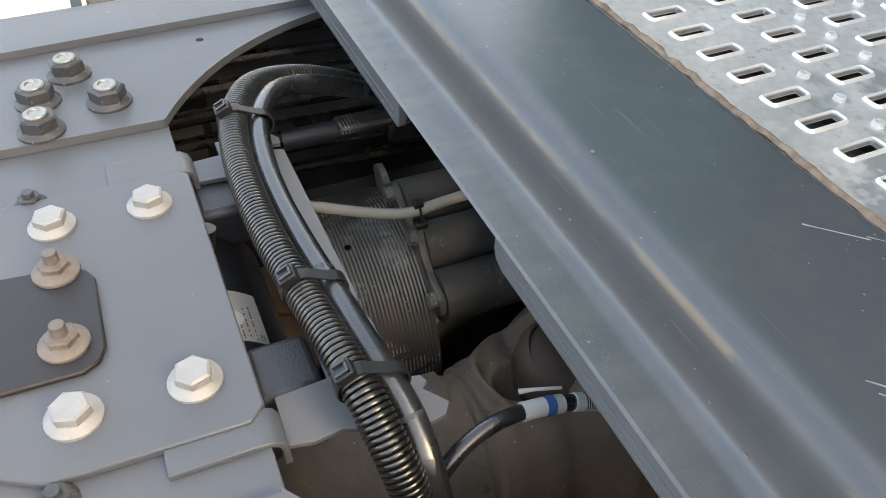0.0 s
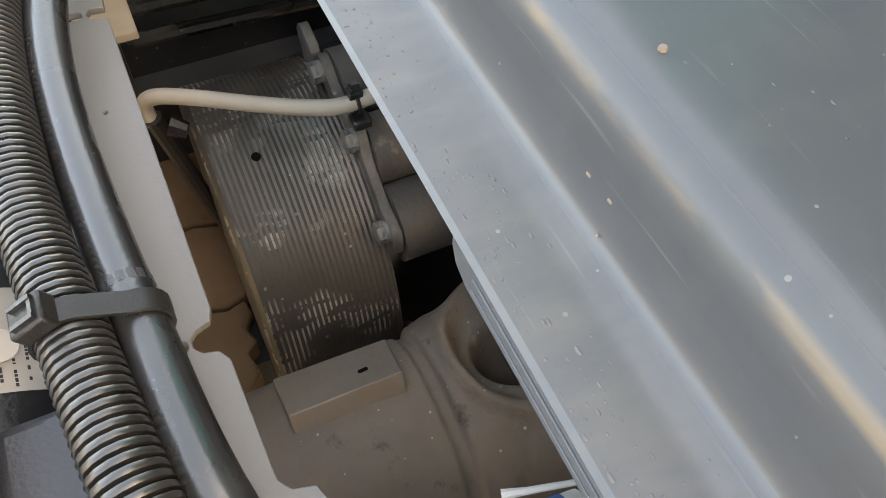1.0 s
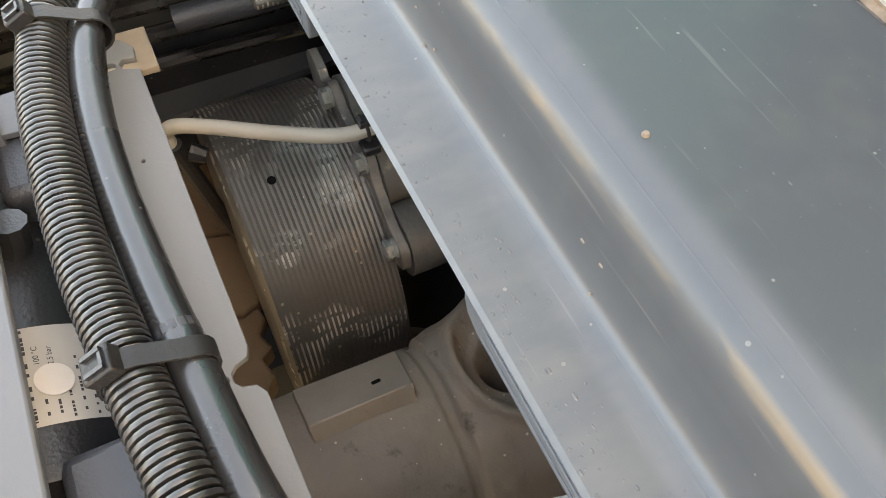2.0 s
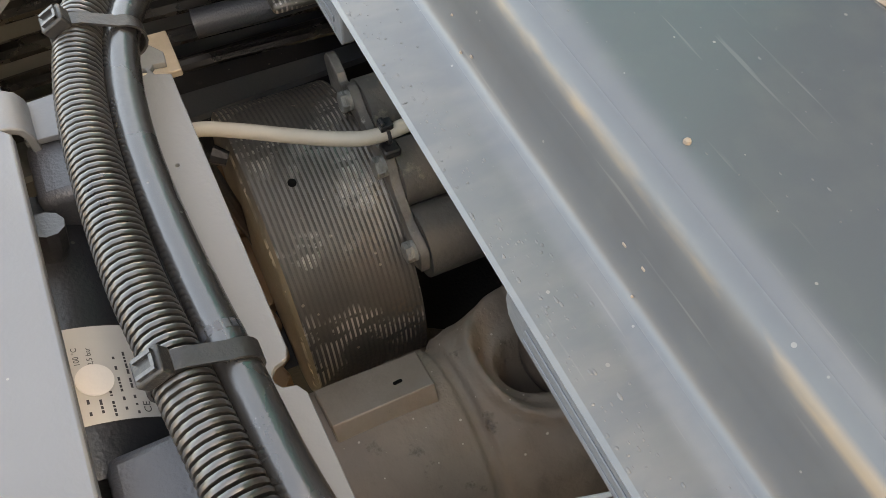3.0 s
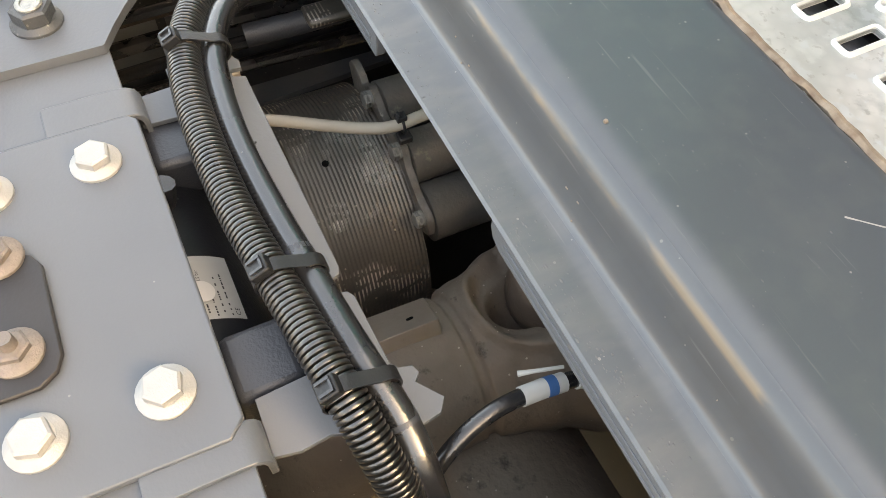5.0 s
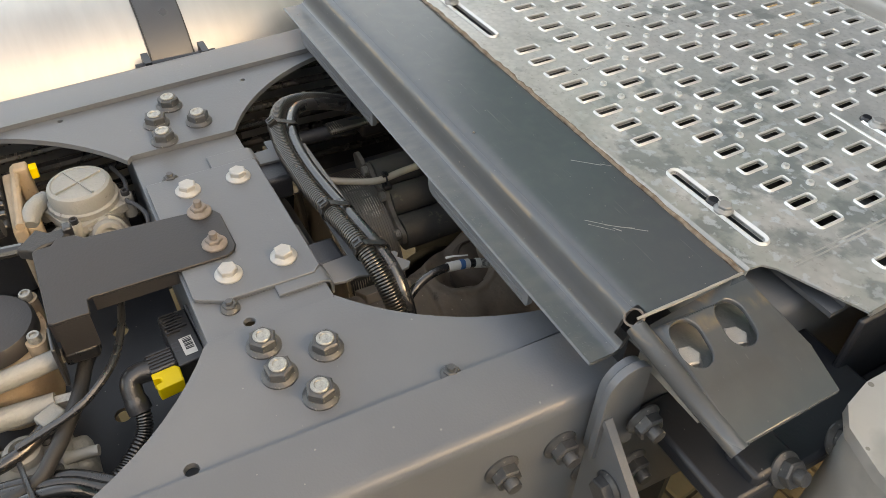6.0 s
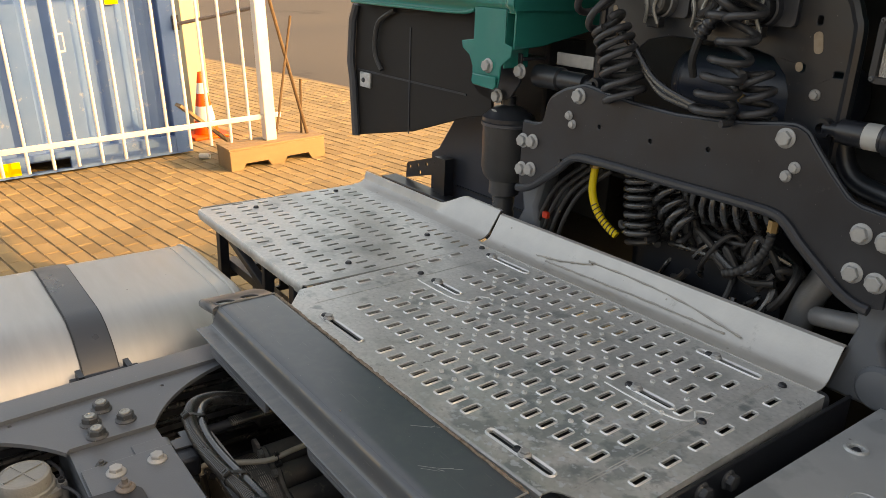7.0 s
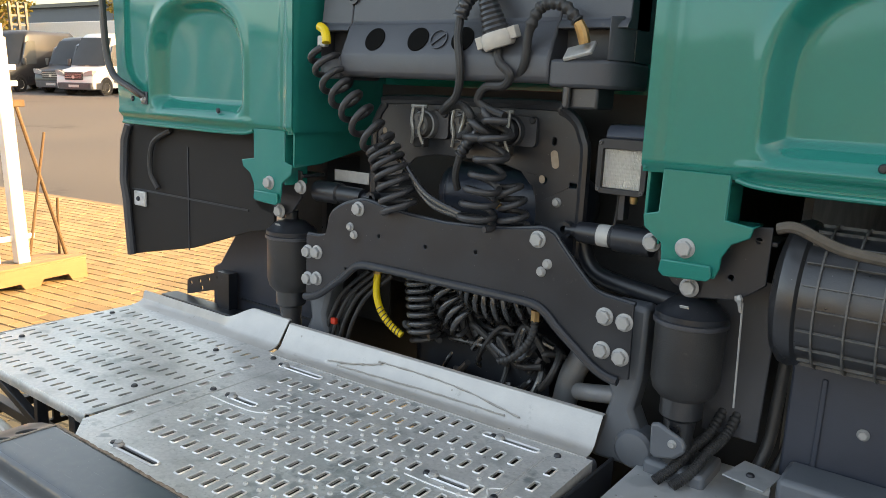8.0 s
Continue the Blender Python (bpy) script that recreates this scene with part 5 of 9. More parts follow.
    part("housing", bm, ARMBLACK, e, bevel=0.004)
    bm = bmesh.new()
    slab(bm, [(1.304, 1.7385), (1.312, 1.758), (1.326, 1.769), (1.375, 1.771), (1.375, 1.7385)], [], 0.408, 0.514, YZ)
    part("hood", bm, BLUEPLASTIC, e, "rounded blue-black hood", bevel=0.008)
    bm = bmesh.new()
    lathe(bm, [(0.0, -0.012), (0.007, -0.011), (0.009, -0.004), (0.009, 0.004), (0.005, 0.008), (0, 0.008)], Matrix.Translation((0.487, 1.315, 1.61)), 14)
    part("drain_knob", bm, BRASS, e, "tan drain knob")
    part("cable", tube(bmesh.new(), spline([(0.44, 1.335, 1.625), (0.441, 1.34, 1.59), (0.436, 1.345, 1.55), (0.43, 1.355, 1.5)], 6), 0.004, 8), RUBBER, e)
    bm = bmesh.new()
    nx, nz = 88, 40
    grid = []
    for j in range(nz + 1):
        for i in range(nx + 1):
            wave = 0.0016 * abs(math.sin(math.pi * 22 * i / nx)) + 0.0011 * abs(math.sin(math.pi * 10 * j / nz))
            grid.append(bm.verts.new((0.416 + 0.09 * i / nx, 1.3 - wave, 1.631 + 0.086 * j / nz)))
    for j in range(nz):
        for i in range(nx):
            k = j * (nx + 1) + i
            bm.faces.new((grid[k], grid[k + 1], grid[k + nx + 2], grid[k + nx + 1]))
    for i in range(nx):
        for a in (i, nz * (nx + 1) + i):
            p, q = grid[a].co, grid[a + 1].co
            bm.faces.new((grid[a], grid[a + 1], bm.verts.new((q.x, 1.306, q.z)), bm.verts.new((p.x, 1.306, p.z))))
    part("lens", bm, LENS, e, "ribbed glass lens")
    part("reflector", boxes((0.415, 0.507, 1.322, 1.328, 1.63, 1.718)), WORN, e, "pale reflector")
    part("stay", boxes((0.455, 0.468, 1.31, 1.34, 1.56, 1.62)), BLACKSTEEL, e)
    for x in (0.409, 0.513):
        for z in (1.627, 1.731):
            bm = bmesh.new()
            lathe(bm, [(0.0055, -0.002), (0.0055, 0.0015), (0.004, 0.003), (0.002, 0.003), (0.0015, 0.0015), (0, 0.0015)], Matrix.Translation((x, 1.29, z)) @ FACE_REAR, 12)
            part("screw", bm, NUTGREY, e)


def lens_material():
    m = bpy.data.materials.new("ribbed_lens_glass")
    m.use_nodes = True
    b = m.node_tree.nodes["Principled BSDF"]
    b.inputs["Base Color"].default_value = (0.93, 0.905, 0.85, 1)
    b.inputs["Roughness"].default_value = 0.18
    b.inputs["Transmission Weight"].default_value = 0.6
    return m


LENS = lens_material()
arch()


# ---- coupling console and coiled hoses ----
def console():
    e = thing("coupling_console", (0, 1.3, 1.87), "dark grey plastic console parking the coiled hoses", "console")
    prof = [(1.262, 1.852), (1.251, 1.862), (1.247, 1.908), (1.251, 1.918), (1.283, 1.988), (1.292, 1.996), (1.312, 2.16), (1.42, 2.16), (1.42, 1.87), (1.4, 1.862)]
    bm = bmesh.new()
    slab(bm, prof, [], -0.36, 0.285, YZ)
    part("body", bm, GREYPLASTIC, e, bevel=0.006)
    # Flat black discs paint the dark of open holes onto the slope.
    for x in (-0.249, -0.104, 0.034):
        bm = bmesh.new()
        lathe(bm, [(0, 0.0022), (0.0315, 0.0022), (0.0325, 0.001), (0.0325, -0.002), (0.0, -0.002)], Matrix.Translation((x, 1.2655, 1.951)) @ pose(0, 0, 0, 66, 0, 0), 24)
        part("parking_hole_disc", bm, HOLEBLACK, e, "flat black disc for a round parking hole")
    bm = bmesh.new()
    lathe(bm, [(0.026, 0.0), (0.026, 0.003), (0.023, 0.003), (0.023, 0.0)], Matrix.Translation((-0.038, 1.265, 1.951)) @ pose(0, 0, 0, 66, 0, 0), 24)
    box(bm, -0.024, 0.024, -0.002, 0.002, 0, 0.003, Matrix.Translation((-0.038, 1.265, 1.951)) @ pose(0, 0, 0, 66, 0, 0) @ pose(0, 0, 0, 0, 0, 40))
    part("emblem", bm, GREYPLASTIC, e, "plain oval emblem")
    for sgn, x0, x1 in ((-1, -0.36, -0.475), (1, 0.285, 0.452)):
        at = lambda f: x0 + (x1 - x0) * f
        cup = part("end_pocket", slab(bmesh.new(), [(at(0), 1.25), (at(0.45), 1.249), (at(0.75), 1.262), (at(0.92), 1.288), (at(1), 1.33), (at(1), 1.42), (at(0), 1.42)], [], 1.846, 1.907), GREYPLASTIC, e, bevel=0.008)
        bm = bmesh.new()
        slab(bm, [(at(0), 1.33), (at(1), 1.33), (at(1), 1.42), (at(0), 1.42)], [], 1.907, 2.16)
        part("back_wall", bm, GREYPLASTIC, cup)
        bm = bmesh.new()
        slab(bm, [(at(0.78), 1.2655), (at(0.92), 1.288), (at(1), 1.33), (at(0.86), 1.33)], [], 1.905, 2.0)
        part("side_wall", bm, GREYPLASTIC, cup, bevel=0.004)
        bm = bmesh.new()
        slab(bm, [(1.277, 1.975), (1.284, 1.99), (1.292, 1.996), (1.312, 2.16), (1.4, 2.16), (1.4, 1.975)], [], min(at(0), at(1)), max(at(0), at(1)), YZ)
        part("hood", bm, GREYPLASTIC, cup, bevel=0.004)
    for x in (-0.36, 0.3):
        bm = bmesh.new()
        lathe(bm, [(0.024, -0.004), (0.024, 0.006), (0.016, 0.006), (0.015, 0.0), (0.006, 0.0), (0.006, 0.004), (0, 0.004)], Matrix.Translation((x, 1.298, 2.07)) @ FACE_REAR, 20)
        part("fixing_washer", bm, GREYPLASTIC, e)
    part("bracket_foot", boxes((0.318, 0.338, 1.256, 1.268, 1.80, 1.9), (0.33, 0.4, 1.27, 1.36, 1.80, 1.85)), BLACKPLASTIC, e, bevel=0.006)

    def hose(name, label, line, r, material=RUBBER, seg=10):
        h = thing(name, line[0], label, "hose", "hoses behind the cab")
        part("tube", tube(bmesh.new(), spline(line, 8), r, seg), material, h)
        return h

    # coiled air hose with the yellow coupling
    c = thing("coiled_hose", (-0.43, 1.24, 1.95), "grey-black coiled air hose with a yellow coupling", "coiled hose", "coiled hoses")
    bm = helix(bmesh.new(), [(-0.418, 1.24, 1.915), (-0.372, 1.245, 1.835), (-0.29, 1.25, 1.755), (-0.212, 1.26, 1.675)], (0.036, 0.04), 7, 0.0092, 0.5)
    part("stretched_coil", bm, COIL, c)
    bm = helix(bmesh.new(), [(-0.21, 1.265, 1.67), (-0.178, 1.27, 1.6), (-0.15, 1.275, 1.505)], (0.04, 0.047), 6.5, 0.0085, 1.0)
    part("dense_coil", bm, COIL, c)
    bm = tube(bmesh.new(), spline([(-0.445, 1.255, 1.985), (-0.42, 1.248, 1.975), (-0.405, 1.24, 1.955), (-0.4, 1.236, 1.94)], 5), 0.0125, 10)
    part("yellow_coupling", bm, YELLOW, c, "yellow coupling")
    part("white_fitting", boxes((-0.44, -0.41, 1.24, 1.258, 1.93, 1.96)), LABEL, c, bevel=0.004)

    c = thing("coiled_cable", (0.12, 1.27, 1.5), "grey-black coiled electric cable standing loose", "coiled cable", "coiled hoses")
    bm = helix(bmesh.new(), [(0.148, 1.275, 1.765), (0.134, 1.267, 1.66), (0.114, 1.262, 1.575), (0.104, 1.262, 1.505)], (0.034, 0.045), 7, 0.0082, 0.2)
    part("coil", bm, COIL, c)
    bm = helix(bmesh.new(), [(0.166, 1.305, 1.61), (0.182, 1.305, 1.56), (0.188, 1.305, 1.51)], (0.028, 0.034), 3.5, 0.0078, 2.2)
    part("inner_coil", bm, COIL, c)
    bm = helix(bmesh.new(), [(0.12, 1.3, 1.775), (0.085, 1.3, 1.745), (0.075, 1.3, 1.71)], 0.035, 2.5, 0.0095, 0.4)
    part("upper_loop", bm, COIL, c)

    p = thing("trailer_plug", (0.13, 1.25, 1.98), "grey trailer plug with a ribbed black boot", "plug")
    bm = bmesh.new()
    m = Matrix.Translation((0.15, 1.25, 1.94)) @ pose(0, 0, 0, 10, -16, 0)
    lathe(bm, [(0, -0.01), (0.036, -0.01), (0.04, 0.0), (0.04, 0.018), (0.034, 0.028), (0, 0.028)], m, 24)
    for dx in (-0.045, 0.045):
        box(bm, dx - 0.01, dx + 0.01, -0.012, 0.012, 0.0, 0.028, m)
    part("plug_head", bm, mat("grey_plug_plastic", (0.46, 0.43, 0.39), (0.56, 0.53, 0.48), 30, (0.5, 0.7), 0.0, 0.2, 300), p, "pale grey plug head", bevel=0.002)
    bm = bmesh.new()
    lathe(bm, [(0.032, 0.025)] + [(0.03 - 0.0009 * i + (0.0028 if i % 2 else 0), 0.03 + 0.006 * i) for i in range(14)] + [(0, 0.115)], m, 20)
    part("boot", bm, BLACKPLASTIC, p)
    line = [(0.122, 1.255, 2.04), (0.105, 1.258, 2.065), (0.075, 1.256, 2.06), (0.05, 1.252, 2.035), (0.036, 1.248, 2.0)]
    n = len(spline(line, 8))
    part("ribbed_sleeve", tube(bmesh.new(), spline(line, 8), [0.0155 + (0.003 if i % 3 else 0) for i in range(n)], 12), BLACKPLASTIC, p)
    hose("connecting_cable", "black cable from the plug to the socket", [(0.036, 1.248, 2.0), (0.038, 1.24, 1.95), (0.05, 1.238, 1.88), (0.04, 1.245, 1.82), (0.0, 1.26, 1.79), (-0.035, 1.29, 1.775)], 0.0105)
    hose("connecting_cable", "black cable looping from the plug", [(0.15, 1.246, 1.932), (0.158, 1.24, 1.9), (0.19, 1.24, 1.87), (0.17, 1.25, 1.845), (0.11, 1.265, 1.84), (0.085, 1.27, 1.81), (0.11, 1.275, 1.79), (0.16, 1.275, 1.775)], 0.0105)
    hose("connecting_cable", "black cable loop beside the sockets", [(-0.035, 1.29, 1.775), (0.02, 1.28, 1.795), (0.06, 1.275, 1.775), (0.055, 1.29, 1.735), (0.01, 1.31, 1.715)], 0.0105)
    line = [(0.09, 1.29, 1.745), (0.05, 1.285, 1.7), (0.03, 1.285, 1.67)]
    n = len(spline(line, 10))
    s = thing("cable_sleeve", (0.05, 1.28, 1.7), "ribbed black rubber sleeve on a cable", "cable")
    part("sleeve", tube(bmesh.new(), spline(line, 10), [0.012 + (0.004 if (i // 2) % 2 else 0) for i in range(n)], 12), BLACKPLASTIC, s)
    part("cable", tube(bmesh.new(), spline([(0.03, 1.285, 1.67), (0.015, 1.29, 1.62), (0.01, 1.31, 1.58)], 6), 0.009, 8), RUBBER, s)
    hose("sagging_cable", "flat grey cable sagging to the coil", [(-0.215, 1.29, 1.665), (-0.16, 1.285, 1.64), (-0.09, 1.28, 1.575), (-0.03, 1.275, 1.545), (0.06, 1.275, 1.52)], 0.0085, HOSE)
    hose("sagging_cable", "flat grey cable sagging to the coil", [(-0.21, 1.292, 1.66), (-0.15, 1.287, 1.628), (-0.085, 1.282, 1.56), (-0.03, 1.277, 1.53), (0.06, 1.277, 1.515)], 0.0085, HOSE)
    # the second air line, with a brass end
    line = [(0.205, 1.26, 1.87), (0.225, 1.245, 1.9), (0.235, 1.24, 1.97), (0.265, 1.24, 2.02), (0.315, 1.24, 2.02), (0.352, 1.245, 1.985)]
    n = len(spline(line, 12))
    s = thing("air_hose", (0.2, 1.26, 1.87), "black ribbed air hose with a brass end", "hose")
    part("tube", tube(bmesh.new(), spline(line, 12), [0.0105 if i < 24 else 0.0115 + (0.0032 if (i // 2) % 2 else 0) for i in range(n)], 12), RUBBER, s)
    part("brass_end", tube(bmesh.new(), [(0.352, 1.245, 1.985), (0.362, 1.248, 1.965), (0.368, 1.252, 1.94)], [0.012, 0.014, 0.013], 10), BRASS, s, "rusty brass end")
    bm = bmesh.new()
    box(bm, -0.035, 0.035, -0.022, 0.022, -0.005, 0.005, Matrix.Translation((0.352, 1.262, 1.925)) @ pose(0, 0, 0, 38, -14, 0))
    part("coupling_plate", bm, ZINC, s, "zinc coupling plate", bevel=0.003)


console()


# ---- hoses and carrier between the rails ----
def carrier():
    e = thing("hose_carrier", (0, 0.19, 0.95), "light grey sheet metal hose carrier with notches", "carrier plate")
    out = [(-0.156, 0.121), (-0.158, 0.15), (-0.178, 0.150), (-0.175, 0.198), (-0.166, 0.204), (-0.157, 0.203), (-0.158, 0.196), (-0.1545, 0.1935), (-0.150, 0.195), (-0.147, 0.2035), (0.042, 0.205), (0.047, 0.203), (0.049, 0.197), (0.052, 0.1945), (0.056, 0.1945), (0.0595, 0.197), (0.061, 0.203), (0.066, 0.206), (0.117, 0.2075), (0.122, 0.211), (0.124, 0.219), (0.130, 0.221), (0.1345, 0.2165), (0.150, 0.228), (0.158, 0.222), (0.161, 0.205), (0.155, 0.190), (0.144, 0.16), (0.146, 0.142), (0.143, 0.127), (0.106, 0.128), (0.104, 0.163), (-0.125, 0.163), (-0.127, 0.121)]
    bm = bmesh.new()
    slab(bm, out, [round_rect(-0.1545, 0.185, 0.006, 0.014, 0.003), round_rect(0.0545, 0.186, 0.006, 0.014, 0.003), circle(-0.08, 0.189, 0.0012, 8)], 0.951, 0.955)
    part("plate", bm, mat("pale_grey_carrier_paint", (0.118, 0.126, 0.135), (0.142, 0.15, 0.16), 7, (0.35, 0.5), 0.0, 0.12, 300), e, bevel=0.0008)
    for x0, x1 in ((-0.141, -0.089), (0.051, 0.103)):
        r = thing("rubber_block", ((x0 + x1) / 2, 0.14, 0.93), "dark grey plastic block holding the hose carrier", "block", "carrier blocks")
        part("block", boxes((x0 + 0.004, x1, 0.118, 0.162, 0.91, 0.9495)), GREYPLASTIC, r, bevel=0.006)
        part("foot", boxes((x0 + 0.012, x1 - 0.008, 0.05, 0.12, 0.88, 0.915)), BLACKPLASTIC, r, bevel=0.004)

    con = spline([(-0.25, 0.36, 0.90), (-0.253, 0.31, 0.935), (-0.25, 0.262, 0.957), (-0.235, 0.222, 0.972), (-0.205, 0.191, 0.985), (-0.167, 0.171, 0.989), (-0.136, 0.1625, 0.99), (-0.096, 0.157, 0.99), (-0.045, 0.1555, 0.99), (0.005, 0.157, 0.99), (0.055, 0.1625, 0.99), (0.09, 0.1665, 0.99), (0.12, 0.17, 0.988), (0.15, 0.175, 0.98), (0.18, 0.181, 0.958), (0.2, 0.187, 0.925), (0.21, 0.19, 0.87), (0.212, 0.19, 0.78)], 24)
    pts, step, left = [con[0]], 0.00074, 0.00074
    for a, b in zip(con, con[1:]):
        d = (b - a).length
        while left <= d:
            pts.append(a.lerp(b, left / d))
            left += step
        left -= d
    rad = [(0.0119, 0.0122, 0.0122, 0.0119, 0.009)[i % 5] for i in range(len(pts))]
    c = thing("corrugated_conduit", (0, 0.15, 0.978), "black corrugated cable conduit with dusty ribs", "conduit")
    part("ribbed_tube", tube(bmesh.new(), pts, rad, 16), CONDUIT, c, smooth=35)
    h = thing("smooth_hose", (0, 0.17, 0.975), "glossy black smooth hose beside the conduit", "hose")
    line = spline([(-0.235, 0.38, 0.90), (-0.236, 0.32, 0.935), (-0.233, 0.27, 0.957), (-0.222, 0.232, 0.97), (-0.2, 0.209, 0.979), (-0.172, 0.193, 0.983), (-0.141, 0.183, 0.984), (-0.095, 0.1765, 0.983), (-0.045, 0.1755, 0.982), (0.015, 0.179, 0.982), (0.06, 0.1835, 0.983), (0.098, 0.187, 0.983), (0.125, 0.191, 0.98), (0.157, 0.198, 0.966), (0.185, 0.2, 0.945), (0.207, 0.201, 0.9), (0.215, 0.2, 0.8)], 10)
    part("tube", tube(bmesh.new(), line, 0.0096, 16), SMOOTHHOSE, h)
    for i in (12, 95, 130):
        if i + 2 < len(line):
            part("print_mark", tube(bmesh.new(), line[i:i + 2], 0.0097, 16), GREYPLASTIC, h)
    for x, yc, yh, z in ((-0.151, 0.166, 0.187, 0.9885), (0.0545, 0.1625, 0.183, 0.9885), (0.137, 0.172, 0.194, 0.984)):
        t = thing("cable_tie", (x, yc, z), "black nylon cable tie with a square head", "cable tie", "cable ties")
        bm = bmesh.new()
        outer = [(yc + 0.0135 * math.cos(radians(a)), z + 0.0015 + 0.0135 * math.sin(radians(a))) for a in range(70, 271, 20)] + [(yh + 0.0115 * math.cos(radians(a)), z - 0.005 + 0.0115 * math.sin(radians(a))) for a in range(-90, 91, 20)]
        inner = [(yc + 0.0122 * math.cos(radians(a)), z + 0.0015 + 0.0122 * math.sin(radians(a))) for a in range(70, 271, 20)] + [(yh + 0.0102 * math.cos(radians(a)), z - 0.005 + 0.0102 * math.sin(radians(a))) for a in range(-90, 91, 20)]
        slab(bm, outer, [inner], x - 0.0045, x + 0.0045, YZ)
        part("band", bm, TIE, t)
        m = Matrix.Translation((x, yc - 0.006, z + 0.0145)) @ pose(0, 0, 0, 28, 0, 0)
        bm = bmesh.new()
        box(bm, -0.0062, 0.0062, -0.0075, 0.006, -0.003, 0.0045, m)
        part("head", bm, TIE, t, bevel=0.0012)
        bm = bmesh.new()
        box(bm, -0.0045, -0.0028, -0.005, 0.004, 0.0045, 0.0062, m)
        box(bm, 0.0028, 0.0045, -0.005, 0.004, 0.0045, 0.0062, m)
        box(bm, -0.0045, 0.0045, 0.0025, 0.004, 0.0045, 0.0058, m)
        part("pawl", bm, BLACKPLASTIC, t)
        bm = bmesh.new()
        lathe(bm, [(0, 0.0), (0.0035, 0.0), (0.0035, 0.001), (0, 0.001)], Matrix.Translation((x, yh - 0.008, z + 0.0075)) @ pose(0, 0, 0, -8, 0, 0), 12)
        part("button", bm, TIE, t)


carrier()


def canister():
    e = thing("valve_canister", (0, 0.1, 0.8), "black cylindrical canister with a white type label", "canister")
    m = Matrix.Translation((0.0, 0.088, 0.866)) @ pose(0, 0, 0, 0, 90, 0)
    bm = bmesh.new()
    lathe(bm, [(0, -0.12), (0.055, -0.12), (0.0695, -0.112), (0.072, -0.1), (0.072, 0.048), (0.0695, 0.056), (0.058, 0.06), (0, 0.06)], m, 40)
    part("body", bm, BLACKPLASTIC, e)
    on = lambda x, a, lift: (x, 0.088 + (0.0724 + lift) * math.sin(radians(a)), 0.866 + (0.0724 + lift) * math.cos(radians(a)))

    def patch(x0, x1, a0, a1, lift):
        bm = bmesh.new()
        k = max(1, int((a1 - a0) / 3))
        r = [[bm.verts.new(on(x, a0 + (a1 - a0) * i / k, lift)) for i in range(k + 1)] for x in (x0, x1)]
        for i in range(k):
            bm.faces.new((r[0][i], r[0][i + 1], r[1][i + 1], r[1][i]))
        return bm

    lab = part("type_label", patch(-0.022, 0.031, 6, 47, 0), LABEL, e, "white type label with small print")
    rows = random.Random(12)
    # rows of small print that cannot be read, then what can be read
    for k, (x1, h) in enumerate(((0.029, 2.0), (0.029, 0.8), (0.029, 0.9), (0.029, 0.9), (0.029, 0.9), (0.029, 0.9), (0.029, 0.9), (0.029, 0.9))):
        a, x = 9.5 + 4.1 * k, x1
        while x > -0.02:
            w = rows.uniform(0.0008, 0.003)
            covered = (x - 0.009) ** 2 + ((a + 0.7 - 26) * 0.00126) ** 2 < 0.0098 ** 2 or (a > 33 and x < -0.006) or (21 < a < 33 and x < 0.004)
            if not covered and rows.random() < (0.92 if k < 2 else 0.7):
                part("print_bar", patch(max(x - w, -0.0205), x, a, a + h, 0.0004), INK, lab)
            x -= w + 0.0006
    for text, x, a in (("100 °C", 0.0, 22.5), ("12,5 bar", 0.0025, 27.0), ("CE", 0.029, 43.5)):
        cu = bpy.data.curves.new("lettering", "FONT")
        cu.body, cu.size, cu.extrude = text, 0.0052 if text == "CE" else 0.0036, 0.0
        cu.materials.append(INK)
        o = new("lettering", cu)
        o.parent = lab
        ar = radians(a)
        turn = Matrix(((-1, 0, 0, 0), (0, -math.cos(ar), math.sin(ar), 0), (0, math.sin(ar), math.cos(ar), 0), (0, 0, 0, 1)))
        o.matrix_basis = Matrix.Translation(-BASE[lab.name]) @ Matrix.Translation(on(x, a, 0.0008)) @ turn
    bm = bmesh.new()
    lathe(bm, [(0.0085, 0.0), (0.0085, 0.0004), (0, 0.0004)], Matrix.Translation(on(0.009, 26, 0.0012)) @ pose(0, 0, 0, -26, 0, 0), 28)
    part("round_seal", bm, WHITE, lab, "round white seal")
    part("pipe_stub", tube(bmesh.new(), spline([(-0.07, 0.1, 0.92), (-0.072, 0.115, 0.932), (-0.074, 0.12, 0.95)], 4), 0.009, 10), BLACKPLASTIC, e)


canister()


